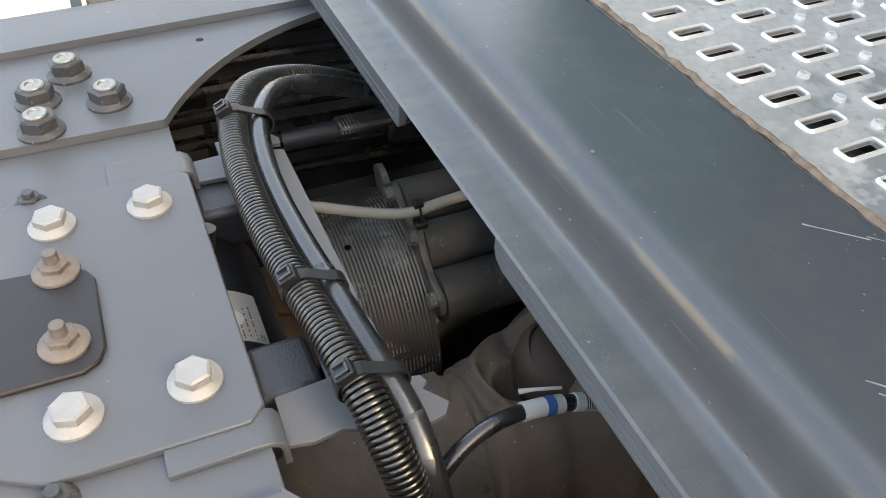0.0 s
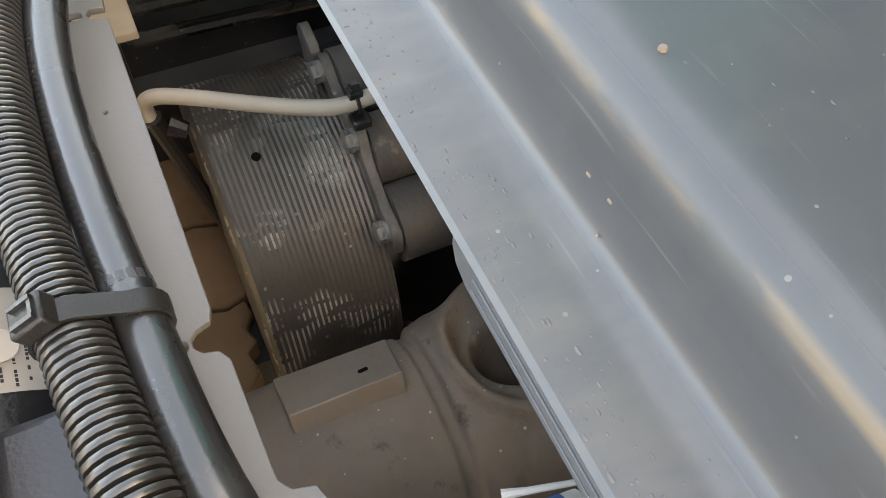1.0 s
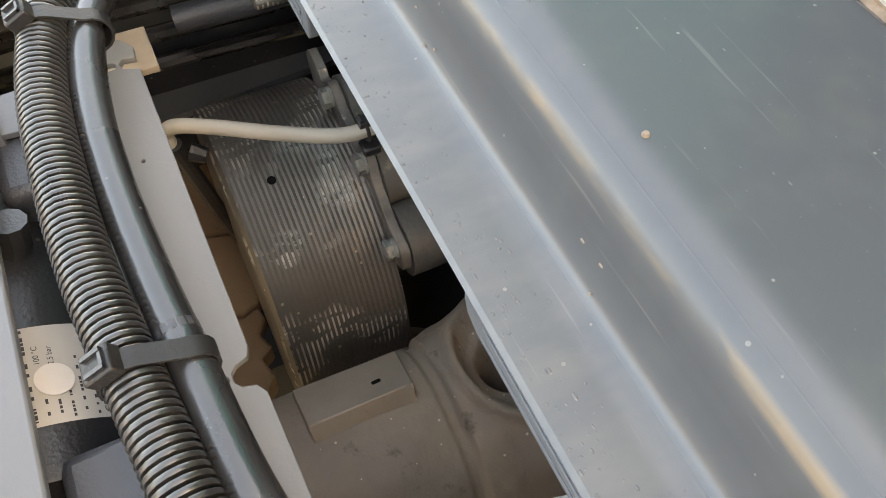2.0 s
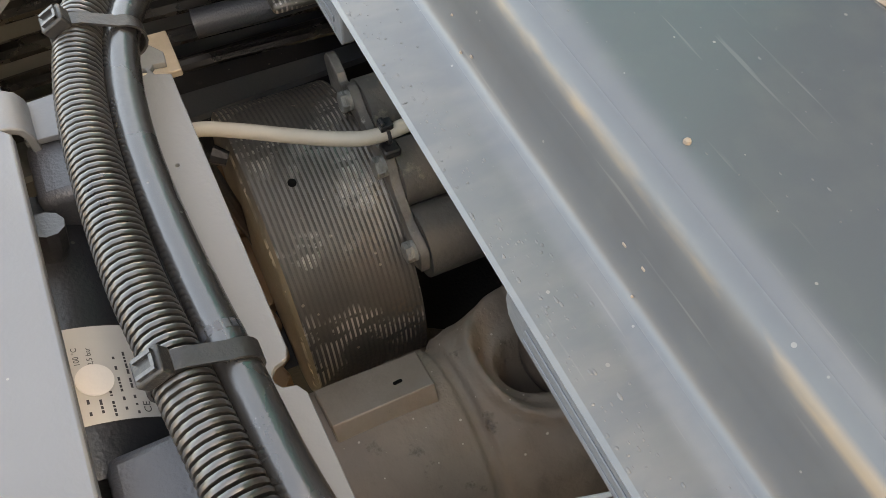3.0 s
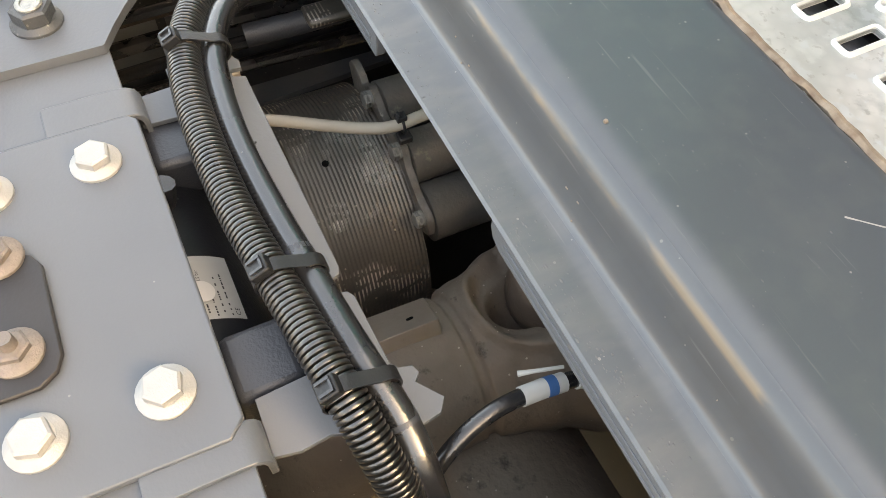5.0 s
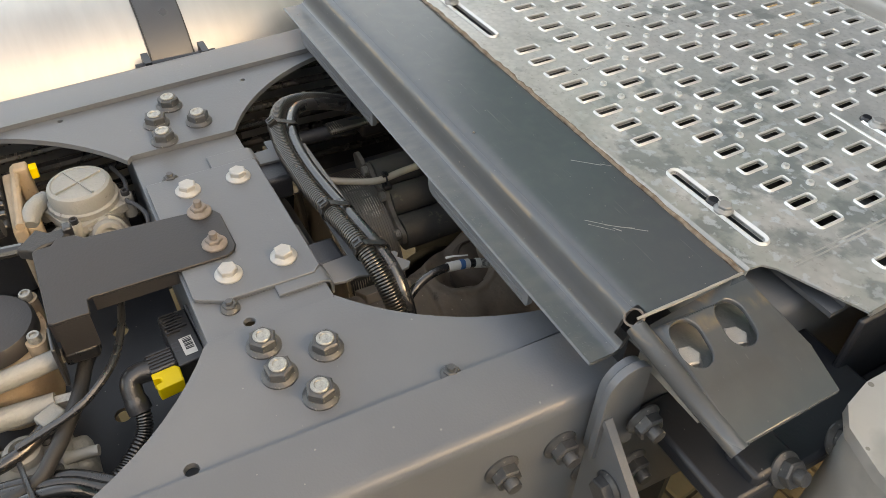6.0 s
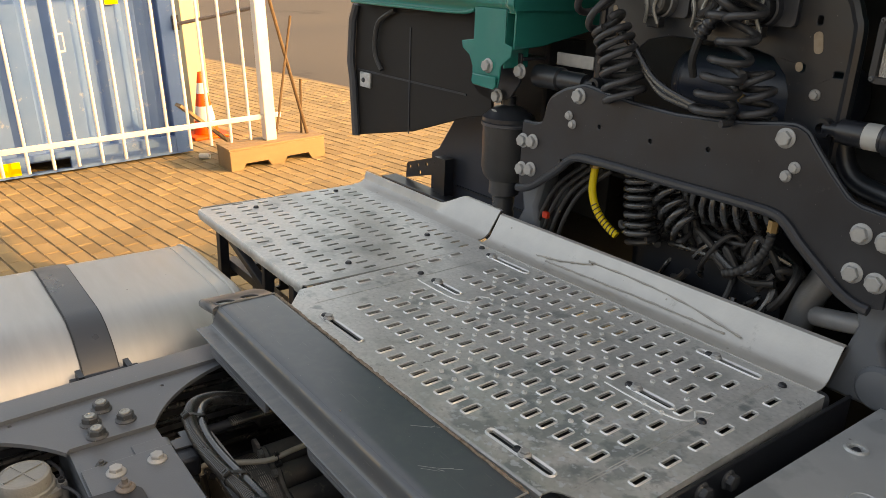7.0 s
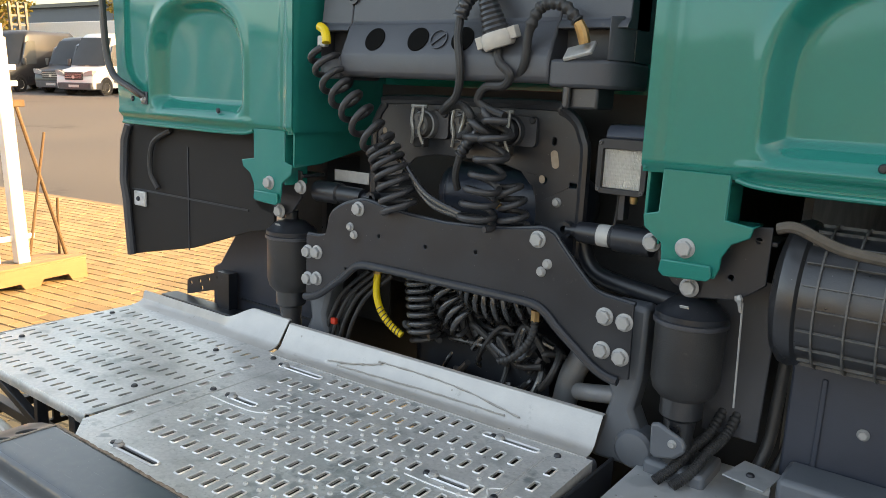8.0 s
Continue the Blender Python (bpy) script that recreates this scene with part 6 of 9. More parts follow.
# ---- axle and drive train below the gap ----
def axle():
    e = thing("drive_flange_drum", (-0.2, 0.26, 0.55), "scuffed dark steel drum with a bolted flange", "drum")
    DX, DZ = -0.204, 0.664
    m = Matrix.Translation((DX, 0.226, DZ)) @ pose(0, 0, 0, -90, 0, 0)
    prof = [(0, 0.0), (0.129, 0.0), (0.1355, 0.003)]
    for i in range(1, 49):
        prof.append((0.1382 + (0.00036 if i % 2 else -0.00036), 0.003 + 0.0021 * i))
    prof += [(0.1382, 0.1045), (0.1, 0.1055)]
    bm = bmesh.new()
    lathe(bm, prof, m, 72)
    part("grooved_drum", bm, DRUM, e, smooth=25)
    bm = bmesh.new()
    # flange with a lobe at each stud
    lobes = (42, 70, 96, 113)
    rim_at = lambda d: 0.15 + 0.013 * sum(math.exp(-((d - k) / 5.5) ** 2) for k in lobes) + (0.006 if d > 105 else 0)
    outline = [(DX + rim_at(d) * math.cos(radians(d)), DZ + rim_at(d) * math.sin(radians(d))) for d in [36 + 1.4 * i for i in range(59)]]
    outline += [(DX + 0.118 * math.cos(radians(d)), DZ + 0.118 * math.sin(radians(d))) for d in range(117, 35, -3)]
    slab(bm, outline, [], 0.3305, 0.3385, XZ)
    part("flange", bm, mat("dusty_worn_flange", (0.1, 0.095, 0.09), (0.3, 0.285, 0.265), 45, (0.6, 0.8), 0.2, 0.5, 160, spots=((0.5, 0.48, 0.44), 60, 0.3)), e, bevel=0.002)
    FLANGE_BOLT = bolt_mesh("flange_bolt", CASTGREY, 0.0085, 0.0088, 0.009)
    for a, r in ((43, 0.152), (69, 0.155), (95, 0.152)):
        piece("bolt", FLANGE_BOLT, Matrix.Translation((DX + r * math.cos(radians(a)), 0.3305, DZ + r * math.sin(radians(a)))) @ FACE_REAR, e, "dusty grey hexagon bolt")
    for a, r, l in ((43, 0.03, 0.2), (67, 0.027, 0.2), (94, 0.029, 0.2)):
        bm = bmesh.new()
        lathe(bm, [(0, 0), (r, 0), (r, l), (0, l)], Matrix.Translation((DX + 0.136 * math.cos(radians(a)), 0.339, DZ + 0.136 * math.sin(radians(a)))) @ pose(0, 0, 0, -90, 0, 0), 28)
        part("coupling_stud", bm, STUDGREY, e, "dusty dark grey round bush")
    # A black disc on the drum paints the shade of a hole.
    bm = bmesh.new()
    lathe(bm, [(0.0036, 0.0), (0.0036, 0.0008), (0, 0.0008)], Matrix.Translation((DX + 0.1384 * math.cos(radians(75.7)), 0.262, DZ + 0.1384 * math.sin(radians(75.7)))) @ pose(0, 0, 0, 0, 14, 0), 9)
    part("oil_hole_disc", bm, HOLEBLACK, e, "small black disc for a hole")
    e = thing("axle_housing", (0.1, 0.33, 0.45), "dusty brown cast axle housing", "axle")
    m = Matrix.Translation((-0.02, 0.3, 0.555)) @ pose(0, 0, 0, 0, 90, 0)
    bm = bmesh.new()
    lathe(bm, [(0, -0.1), (0.05, -0.1), (0.085, -0.07), (0.105, -0.03), (0.118, 0.02), (0.1265, 0.09), (0.129, 0.2), (0.131, 0.26), (0.128, 0.34), (0.12, 0.4), (0.115, 0.45), (0, 0.46)], m, 56)
    part("casting", bm, AXLE, e, smooth=50)
    # nose lying along the lorry, with a ring groove and, past it, the round socket of the rod
    nx, nz, sx, sy = 0.031, 0.683, 0.016, 0.389

    def nose_radius(y):
        for (y0, r0), (y1, r1) in zip(NOSE, NOSE[1:]):
            if y0 <= y <= y1:
                f = (y - y0) / (y1 - y0)
                return r0 + (r1 - r0) * f * f * (3 - 2 * f)
        return NOSE[-1][1]

    NOSE = ((0.05, 0.06), (0.1, 0.074), (0.2, 0.0765), (0.307, 0.0755), (0.311, 0.0725), (0.316, 0.0725), (0.3205, 0.079), (0.34, 0.083), (0.38, 0.0925), (0.44, 0.118), (0.52, 0.14))
    BOWL = ((0.0, -0.1), (0.62, -0.098), (0.69, -0.03), (0.75, -0.019), (0.84, -0.0165), (0.9, -0.013), (0.955, 0.0), (1.0, 0.0045), (1.06, 0.0045), (1.16, 0.0), (9.0, 0.0))
    bm = bmesh.new()
    rnd = random.Random(8)
    rows = []
    ys = [0.05 + 0.0035 * i for i in range(72)] + [0.302 + 0.0016 * i for i in range(100)] + [0.463 + 0.006 * i for i in range(10)]
    for y in ys:
        row = []
        for k in range(111):
            a = radians(-115 + 230 * k / 110)
            r = nose_radius(y) + 0.0006 * math.sin(31 * y + 4 * a) + 0.0004 * math.sin(83 * y + 11 * a)
            q = math.hypot(nx + r * math.sin(a) - sx, y - sy) / 0.0575 if abs(a) < 1.35 else 9.0
            for (q0, d0), (q1, d1) in zip(BOWL, BOWL[1:]):
                if q0 <= q < q1:
                    r += d0 + (d1 - d0) * (q - q0) / (q1 - q0)
                    break
            row.append(bm.verts.new((nx + r * math.sin(a), y, nz + r * math.cos(a))))
        rows.append(row)
    for p, q in zip(rows, rows[1:]):
        for k in range(110):
            bm.faces.new((p[k], p[k + 1], q[k + 1], q[k]))
    part("nose_casting", bm, AXLE, e, "dusty cast nose with a ring groove and a round socket", smooth=60)
    # Unseen case and tube, coloured black for the shade over the paving below.
    bm = bmesh.new()
    lathe(bm, [(0, -0.16), (0.08, -0.14), (0.135, -0.07), (0.15, 0.0), (0.135, 0.07), (0.08, 0.14), (0, 0.16)], Matrix.Translation((-0.13, 0.475, 0.45)) @ pose(0, 0, 0, 0, 90, 0), 32)
    part("gear_case", bm, RUBBER, e, "black gear case added to darken the gap", smooth=50)
    bm = bmesh.new()
    lathe(bm, [(0, 0), (0.105, 0.0), (0.112, 0.04), (0.108, 0.3), (0.1, 0.7), (0, 0.7)], Matrix.Translation((-0.14, 0.22, 0.455)) @ pose(0, 0, 0, 0, -90, 0), 32)
    part("axle_tube", bm, RUBBER, e, "black axle tube added to darken the gap", smooth=50)
    # dried mud lying in cracked sheets on the axle tube
    for pts in (((-0.5, 0.12), (-0.302, 0.12), (-0.296, 0.16), (-0.306, 0.2), (-0.293, 0.246), (-0.5, 0.246)), ((-0.298, 0.12), (-0.2, 0.12), (-0.206, 0.17), (-0.197, 0.205), (-0.203, 0.226), (-0.22, 0.232), (-0.235, 0.246), (-0.289, 0.246), (-0.301, 0.2), (-0.291, 0.16)), ((-0.196, 0.12), (-0.1, 0.12), (-0.09, 0.17), (-0.105, 0.2), (-0.12, 0.215), (-0.142, 0.208), (-0.15, 0.222), (-0.17, 0.214), (-0.184, 0.226), (-0.2, 0.222), (-0.193, 0.205), (-0.202, 0.17))):
        bm = bmesh.new()
        slab(bm, pts, [], 0.555, 0.584, lambda u, v, w: (u, v, w + 0.004 * math.sin(60 * u) * math.sin(47 * v)))
        part("mud_crust", bm, MUD, e, "cracked dried brown mud", bevel=0.003)
    seat = Matrix.Translation((0.0165, 0.2205, 0.768)) @ Matrix.Rotation(radians(-33), 4, "Y")
    bm = bmesh.new()
    slab(bm, [(0, 0), (0.0755, -0.001), (0.079, 0.045), (-0.001, 0.049)], [], -0.016, 0.0035, lambda u, v, w: seat @ Vector((-v, u, w)))
    pad = part("machined_pad", bm, PAD, e, "flat machined pad", bevel=0.0012)
    # Raised black patch painted as a shaded pit.
    bm = bmesh.new()
    slab(bm, round_rect(0.054, 0.017, 0.007, 0.0035, 0.0015, 3, 0.1), [], 0.003, 0.0042, lambda u, v, w: seat @ Vector((-v, u, w)))
    part("pit_patch", bm, HOLEBLACK, pad)
    bm = bmesh.new()
    lathe(bm, [(0, -0.02), (0.022, -0.018), (0.034, -0.006), (0.042, 0.012), (0.0445, 0.028), (0.043, 0.038), (0.039, 0.0425), (0.037, 0.0395), (0.034, 0.043), (0.026, 0.049), (0.012, 0.052), (0, 0.0525)], Matrix.Translation((0.016, 0.412, 0.722)) @ pose(0, 0, 0, -14, 10, 0) @ Matrix.Scale(1.12, 4), 40)
    part("rod_ball", bm, BALL, e, "dusty ball joint with a ringed cap", smooth=50)
    bm = bmesh.new()
    tube(bm, spline([(0.02, 0.43, 0.77), (0.035, 0.46, 0.79), (0.06, 0.54, 0.8)], 5), 0.03, 14)
    part("rod", bm, AXLE, e)

    e = thing("pale_cable", (-0.17, 0.27, 0.84), "cream cable tied across the drum", "cable")
    part("sheath", tube(bmesh.new(), spline([(-0.223, 0.203, 0.806), (-0.226, 0.202, 0.822), (-0.217, 0.212, 0.834), (-0.2, 0.236, 0.839), (-0.178, 0.272, 0.839), (-0.16, 0.303, 0.84), (-0.15, 0.327, 0.843), (-0.147, 0.368, 0.85), (-0.15, 0.46, 0.853)], 8), 0.0058, 14), CREAM, e)
    ring = [(-0.1495 + 0.0075 * math.cos(k * math.pi / 8), 0.3335, 0.843 + 0.0075 * math.sin(k * math.pi / 8)) for k in range(17)]
    part("tie", tube(bmesh.new(), ring, 0.0016, 6), BLACKPLASTIC, e)
    part("tie_head", boxes((-0.1545, -0.1455, 0.328, 0.338, 0.849, 0.8545), (-0.1535, -0.1465, 0.329, 0.332, 0.8545, 0.8575)), BLACKPLASTIC, e, bevel=0.0008)
    part("tie_foot", boxes((-0.151, -0.138, 0.327, 0.341, 0.826, 0.834)), BLACKPLASTIC, e, bevel=0.002)
    part("sheath_end", tube(bmesh.new(), spline([(-0.222, 0.204, 0.812), (-0.232, 0.213, 0.75), (-0.248, 0.222, 0.68), (-0.262, 0.231, 0.62), (-0.264, 0.234, 0.58)], 6), 0.0068, 10), BLACKPLASTIC, e, "black sleeve running down to the axle")
    part("knot", tube(bmesh.new(), [(-0.212, 0.214, 0.81), (-0.206, 0.224, 0.806)], [0.008, 0.006], 8), BLACKPLASTIC, e)

    e = thing("labelled_cable", (0.17, 0.3, 0.93), "black cable with wrapped white labels", "cable")
    line = [(0.2, 0.17, 0.86), (0.185, 0.195, 0.9), (0.173, 0.22, 0.925), (0.165, 0.248, 0.934), (0.1625, 0.275, 0.934), (0.163, 0.306, 0.928), (0.168, 0.337, 0.92), (0.19, 0.38, 0.915), (0.2, 0.46, 0.89)]
    part("sheath", tube(bmesh.new(), spline(line, 8), 0.0056, 12), HOSE, e)
    part("label_sleeve", tube(bmesh.new(), [(0.1625, 0.275, 0.934), (0.1624, 0.29, 0.9315), (0.163, 0.306, 0.928)], 0.0066, 14), LABEL, e, "white wrapped label")
    part("print_bar", tube(bmesh.new(), [(0.1624, 0.292, 0.9311), (0.1627, 0.299, 0.9296)], 0.0068, 14), mat("blue_print", (0.02, 0.1, 0.25), (0.03, 0.12, 0.3), 20, (0.5, 0.6)), e)
    part("label_sleeve", tube(bmesh.new(), [(0.164, 0.315, 0.926), (0.168, 0.337, 0.92)], 0.0066, 14), LABEL, e, "white barcode label")
    part("label_tail", tube(bmesh.new(), [(0.1495, 0.279, 0.938), (0.1525, 0.288, 0.9395), (0.157, 0.308, 0.937)], [0.002, 0.0014, 0.0012], 6), LABEL, e)
    for i in range(7):
        part("print_bar", tube(bmesh.new(), [(0.1652 + 0.0003 * i, 0.322 + 0.0017 * i, 0.9241 - 0.00046 * i), (0.16535 + 0.0003 * i, 0.3229 + 0.0017 * i, 0.9239 - 0.00046 * i)], 0.0068, 12), INK, e)


axle()


def lines_below():
    e = thing("pipe_bundle", (-0.36, 0.2, 0.83), "bundle of black air lines along the chassis rail", "pipes")
    for i in range(8):
        x, z = -0.335 - 0.01 * (i % 4), 0.78 + 0.024 * i
        bm = tube(bmesh.new(), spline([(x, -0.6, z - 0.01), (x + 0.006, -0.1, z), (x - 0.008, 0.2, z + 0.005), (x + 0.004, 0.7, z - 0.004), (x, 1.2, z)], 8), 0.0062 + 0.001 * (i % 3), 8)
        part("line", bm, HOSE, e)
    e = thing("linkage", (-0.31, 0.34, 0.84), "dark dusty linkage beside the drum", "linkage")
    part("bar", tube(bmesh.new(), [(-0.33, 0.24, 0.835), (-0.322, 0.3, 0.84), (-0.318, 0.45, 0.85)], [0.012, 0.012, 0.014], 12), GREYPLASTIC, e)
    part("lever", boxes((-0.33, -0.3, 0.3, 0.4, 0.845, 0.855)), DRUM, e, bevel=0.004)
    part("block", boxes((-0.345, -0.30, 0.36, 0.42, 0.82, 0.85)), BLACKPLASTIC, e, bevel=0.006)
    e = thing("cross_tube", (-0.05, 0.42, 0.8), "dusty black cross tube under the beam", "tube")
    part("tube", tube(bmesh.new(), [(-0.4, 0.44, 0.87), (-0.1, 0.45, 0.88), (0.4, 0.45, 0.88)], 0.028, 16), BLACKSTEEL, e)
    # Plate extended far down as added dark in front of the sunlit paving.
    part("plate", boxes((-0.4, 0.41, 0.52, 0.53, 0.2, 0.97)), BLACKSTEEL, e)
    # Made-up plate keeps the pale fuel tank out of the dark gap.
    e = thing("dark_rail_plate", (-0.4, 0.2, 0.35), "black plate added for shade under the chassis rail", "liner")
    part("plate", boxes((-0.408, -0.4, -0.3, 0.75, 0.52, 0.74)), BLACKSTEEL, e, bevel=0.002)
    part("flange", boxes((-0.4, -0.37, -0.3, 0.75, 0.56, 0.575)), RUBBER, e, bevel=0.003)
    e = thing("clip", (-0.275, 0.195, 0.86), "dusty beige plastic clip under the hoses", "clip")
    part("tab", boxes((-0.296, -0.25, 0.176, 0.215, 0.858, 0.8645)), mat("beige_plastic", (0.36, 0.3, 0.22), (0.48, 0.41, 0.32), 40, (0.6, 0.8), 0.0, 0.3, 200), e, bevel=0.001)
    part("stem", boxes((-0.28, -0.27, 0.19, 0.2, 0.78, 0.858)), BLACKPLASTIC, e)
    e = thing("chassis_tray", (0.1, -0.2, 0.79), "black steel tray with round holes between the rails", "tray")
    bm = bmesh.new()
    slab(bm, [(-0.3, -0.7), (0.34, -0.7), (0.34, -0.04), (-0.3, -0.04)], [circle(-0.06, -0.12, 0.011), circle(0.085, -0.146, 0.011), (circle(0.18, -0.09, 0.011))], 0.786, 0.792)
    part("sheet", bm, BLACKSTEEL, e)


lines_below()


# ---- valves and plugs behind the cross plate ----
def valves():
    e = thing("air_valve", (-0.187, -0.106, 0.8), "cast aluminium air valve with a round ribbed cap", "valve")
    c = Matrix.Translation((-0.189, -0.108, 0)) @ pose(0, 0, 0, 0, 0, 24)
    bm = bmesh.new()
    lathe(bm, [(0.046, 0.927), (0.0465, 0.936), (0.043, 0.938), (0.0425, 0.954), (0.0405, 0.959), (0.036, 0.961), (0.0345, 0.9595), (0, 0.9605)], c, 40)
    for k in range(2):
        box(bm, -0.034, 0.034, -0.0013, 0.0013, 0.9585, 0.9625, c @ pose(0, 0, 0, 0, 0, 90 * k))
    cap = part("cap", bm, CASTGREY, e, "pale round cap with crossed ribs")
    bm = bmesh.new()
    slab(bm, round_rect(0, 0, 0.094, 0.094, 0.014, 5), [], 0.914, 0.928, lambda u, v, w: c @ Vector((u, v, w)))
    part("flange", bm, CASTGREY, e, bevel=0.002)
    bm = bmesh.new()
    slab(bm, round_rect(0, 0, 0.08, 0.082, 0.02, 5), [], 0.792, 0.915, lambda u, v, w: c @ Vector((u, v, w)))
    part("body", bm, CASTGREY, e, bevel=0.004)
    for dx, dy in ((-0.04, -0.04), (0.04, -0.04), (0.04, 0.04), (-0.04, 0.04)):
        p = c @ Vector((dx, dy, 0))
        bm = bmesh.new()
        lathe(bm, [(0.0085, 0.9), (0.0085, 0.934), (0.0075, 0.936), (0, 0.936)], Matrix.Translation((p.x, p.y, 0)), 16)
        part("screw_boss", bm, CASTGREY, e)
        bm = bmesh.new()
        lathe(bm, [(0.0058, 0.936), (0.0058, 0.942), (0.0052, 0.943), (0.0034, 0.943), (0.003, 0.9395), (0, 0.9395)], Matrix.Translation((p.x, p.y, 0)), 14)
        part("socket_screw", bm, BLACKSTEEL, e, "black socket screw")
    for dy, r in ((-0.03, 0.021), (0.024, 0.022)):
        m = Matrix.Translation((-0.142, -0.116 + dy, 0.9)) @ pose(0, 0, 0, 0, 62, 0)
        bm = bmesh.new()
        lathe(bm, [(r * 1.15, -0.02), (r * 1.15, 0.012), (r, 0.014), (r, 0.026), (r * 0.85, 0.031), (r * 0.55, 0.031), (r * 0.5, 0.024), (0, 0.024)], m, 22)
        part("port", bm, CASTGREY, e)
        for k in range(5):
            bm = bmesh.new()
            box(bm, -0.002, 0.002, r, r * 1.25, -0.01, 0.02, m @ pose(0, 0, 0, 0, 0, 72 * k))
            part("port_rib", bm, CASTGREY, e)
    bm = bmesh.new()
    tube(bm, spline([(-0.215, -0.155, 0.93), (-0.19, -0.172, 0.935), (-0.165, -0.18, 0.93)], 5), [0.012, 0.012, 0.013, 0.013, 0.013, 0.013, 0.013, 0.012, 0.011, 0.01, 0.008], 12)
    part("side_ear", bm, CASTGREY, e)
    h = thing("sensor_wire", (-0.15, -0.05, 0.93), "thin pale grey wire bent round the valve", "wire")
    part("sheath", tube(bmesh.new(), spline([(-0.25, -0.06, 0.93), (-0.2, -0.05, 0.935), (-0.16, -0.056, 0.932), (-0.148, -0.048, 0.93), (-0.125, -0.04, 0.93), (-0.105, -0.04, 0.93), (-0.1, -0.048, 0.9)], 6), 0.0032, 8), GREYPLASTIC, h)

    e = thing("valve_block", (-0.30, -0.2, 0.79), "black ribbed control block on a beige bracket", "valve")
    part("block", boxes((-0.33, -0.185, -0.36, -0.205, 0.80, 0.925)), BLACKPLASTIC, e, bevel=0.006)
    for i in range(6):
        part("rib", boxes((-0.32 + 0.022 * i, -0.31 + 0.022 * i, -0.35, -0.206, 0.925, 0.934)), BLACKPLASTIC, e, bevel=0.002)
    BEIGE = mat("dusty_beige_plastic", (0.3, 0.23, 0.16), (0.42, 0.34, 0.26), 30, (0.6, 0.8), 0.0, 0.4, 200, spots=((0.16, 0.12, 0.09), 30, 0.2))
    part("bracket", boxes((-0.3, -0.16, -0.203, -0.186, 0.8, 0.93), (-0.3, -0.28, -0.186, -0.165, 0.85, 0.945), (-0.2, -0.165, -0.186, -0.168, 0.85, 0.925)), BEIGE, e, "dusty beige bracket", bevel=0.004)
    part("hinge_pin", tube(bmesh.new(), [(-0.3, -0.184, 0.935), (-0.16, -0.192, 0.935)], 0.006, 10), BEIGE, e)
    part("yellow_tab", boxes((-0.285, -0.27, -0.164, -0.154, 0.93, 0.946)), YELLOW, e, "small yellow tab")
    part("cap_end", tube(bmesh.new(), [(-0.17, -0.26, 0.93), (-0.168, -0.235, 0.935), (-0.166, -0.212, 0.938)], [0.012, 0.015, 0.013], 14), RUBBER, e)

    l = thing("plug_boot", (-0.08, -0.165, 0.95), "grey-black plastic plug boot above the arm", "plug")
    bm = bmesh.new()
    slab(bm, [(-0.106, -0.172), (-0.093, -0.158), (-0.094, -0.135), (-0.079, -0.133), (-0.07, -0.149), (-0.068, -0.168), (-0.062, -0.178), (-0.076, -0.198)], [], 0.95, 0.966)
    part("shell", bm, RUBBER, l, bevel=0.003)
    part("latch", boxes((-0.094, -0.078, -0.142, -0.13, 0.955, 0.974)), BLACKPLASTIC, l, bevel=0.003)
    part("cable", tube(bmesh.new(), spline([(-0.085, -0.19, 0.957), (-0.1, -0.25, 0.95), (-0.12, -0.36, 0.94), (-0.13, -0.6, 0.93)], 6), 0.008, 10), HOSE, l)

    e = thing("control_unit", (0.095, -0.055, 0.86), "black electronic unit with a white barcode label", "control unit")
    m = Matrix.Translation((0.095, -0.054, 0.893)) @ pose(0, 0, 0, 0, 8, 4)
    bm = bmesh.new()
    box(bm, -0.04, 0.038, -0.016, 0.018, -0.03, 0.012, m)
    part("housing", bm, BLACKPLASTIC, e, bevel=0.002)
    bm = bmesh.new()
    box(bm, -0.041, 0.036, 0.0185, 0.022, -0.03, 0.016, m)
    part("edge_rail", bm, GREYPLASTIC, e, bevel=0.001)
    for i in range(7):
        bm = bmesh.new()
        box(bm, -0.038 + 0.0045 * i, -0.036 + 0.0045 * i, -0.014 + 0.003 * (i % 2), 0.004 + 0.004 * (i % 3), 0.012, 0.0155, m)
        part("fin", bm, BLACKPLASTIC, e)
    bm = bmesh.new()
    box(bm, -0.044, -0.036, 0.0, 0.008, -0.01, 0.006, m)
    part("clip", bm, CASTGREY, e, "pale clip")
    bm = bmesh.new()
    box(bm, 0.002, 0.028, -0.004, 0.011, 0.0122, 0.0128, m)
    lb = part("label", bm, WHITE, e, "white barcode label")
    for i in range(9):
        bm = bmesh.new()
        box(bm, 0.0035 + 0.0019 * i, 0.0043 + 0.0019 * i + 0.0004 * (i % 3), -0.0005, 0.0095, 0.0128, 0.0131, m)
        part("print_bar", bm, INK, lb)
    for i in range(3):
        bm = bmesh.new()
        box(bm, 0.004 + 0.006 * i, 0.006 + 0.006 * i, -0.014, -0.0065, 0.0121, 0.0124, m)
        part("print_bar", bm, GREYPLASTIC, e)

    e = thing("plug_connector", (0.13, -0.1, 0.85), "black elbow connector with a yellow lock and conduit", "connector")
    m = Matrix.Translation((0.118, -0.086, 0.893)) @ pose(0, 0, 0, 0, 4, 4)
    bm = bmesh.new()
    box(bm, -0.014, 0.014, -0.014, 0.018, -0.016, 0.011, m)
    part("plug", bm, BLACKPLASTIC, e, bevel=0.003)
    for i in range(5):
        bm = bmesh.new()
        box(bm, -0.012 + 0.0048 * i, -0.0095 + 0.0048 * i, -0.012, 0.016, 0.011, 0.0125, m)
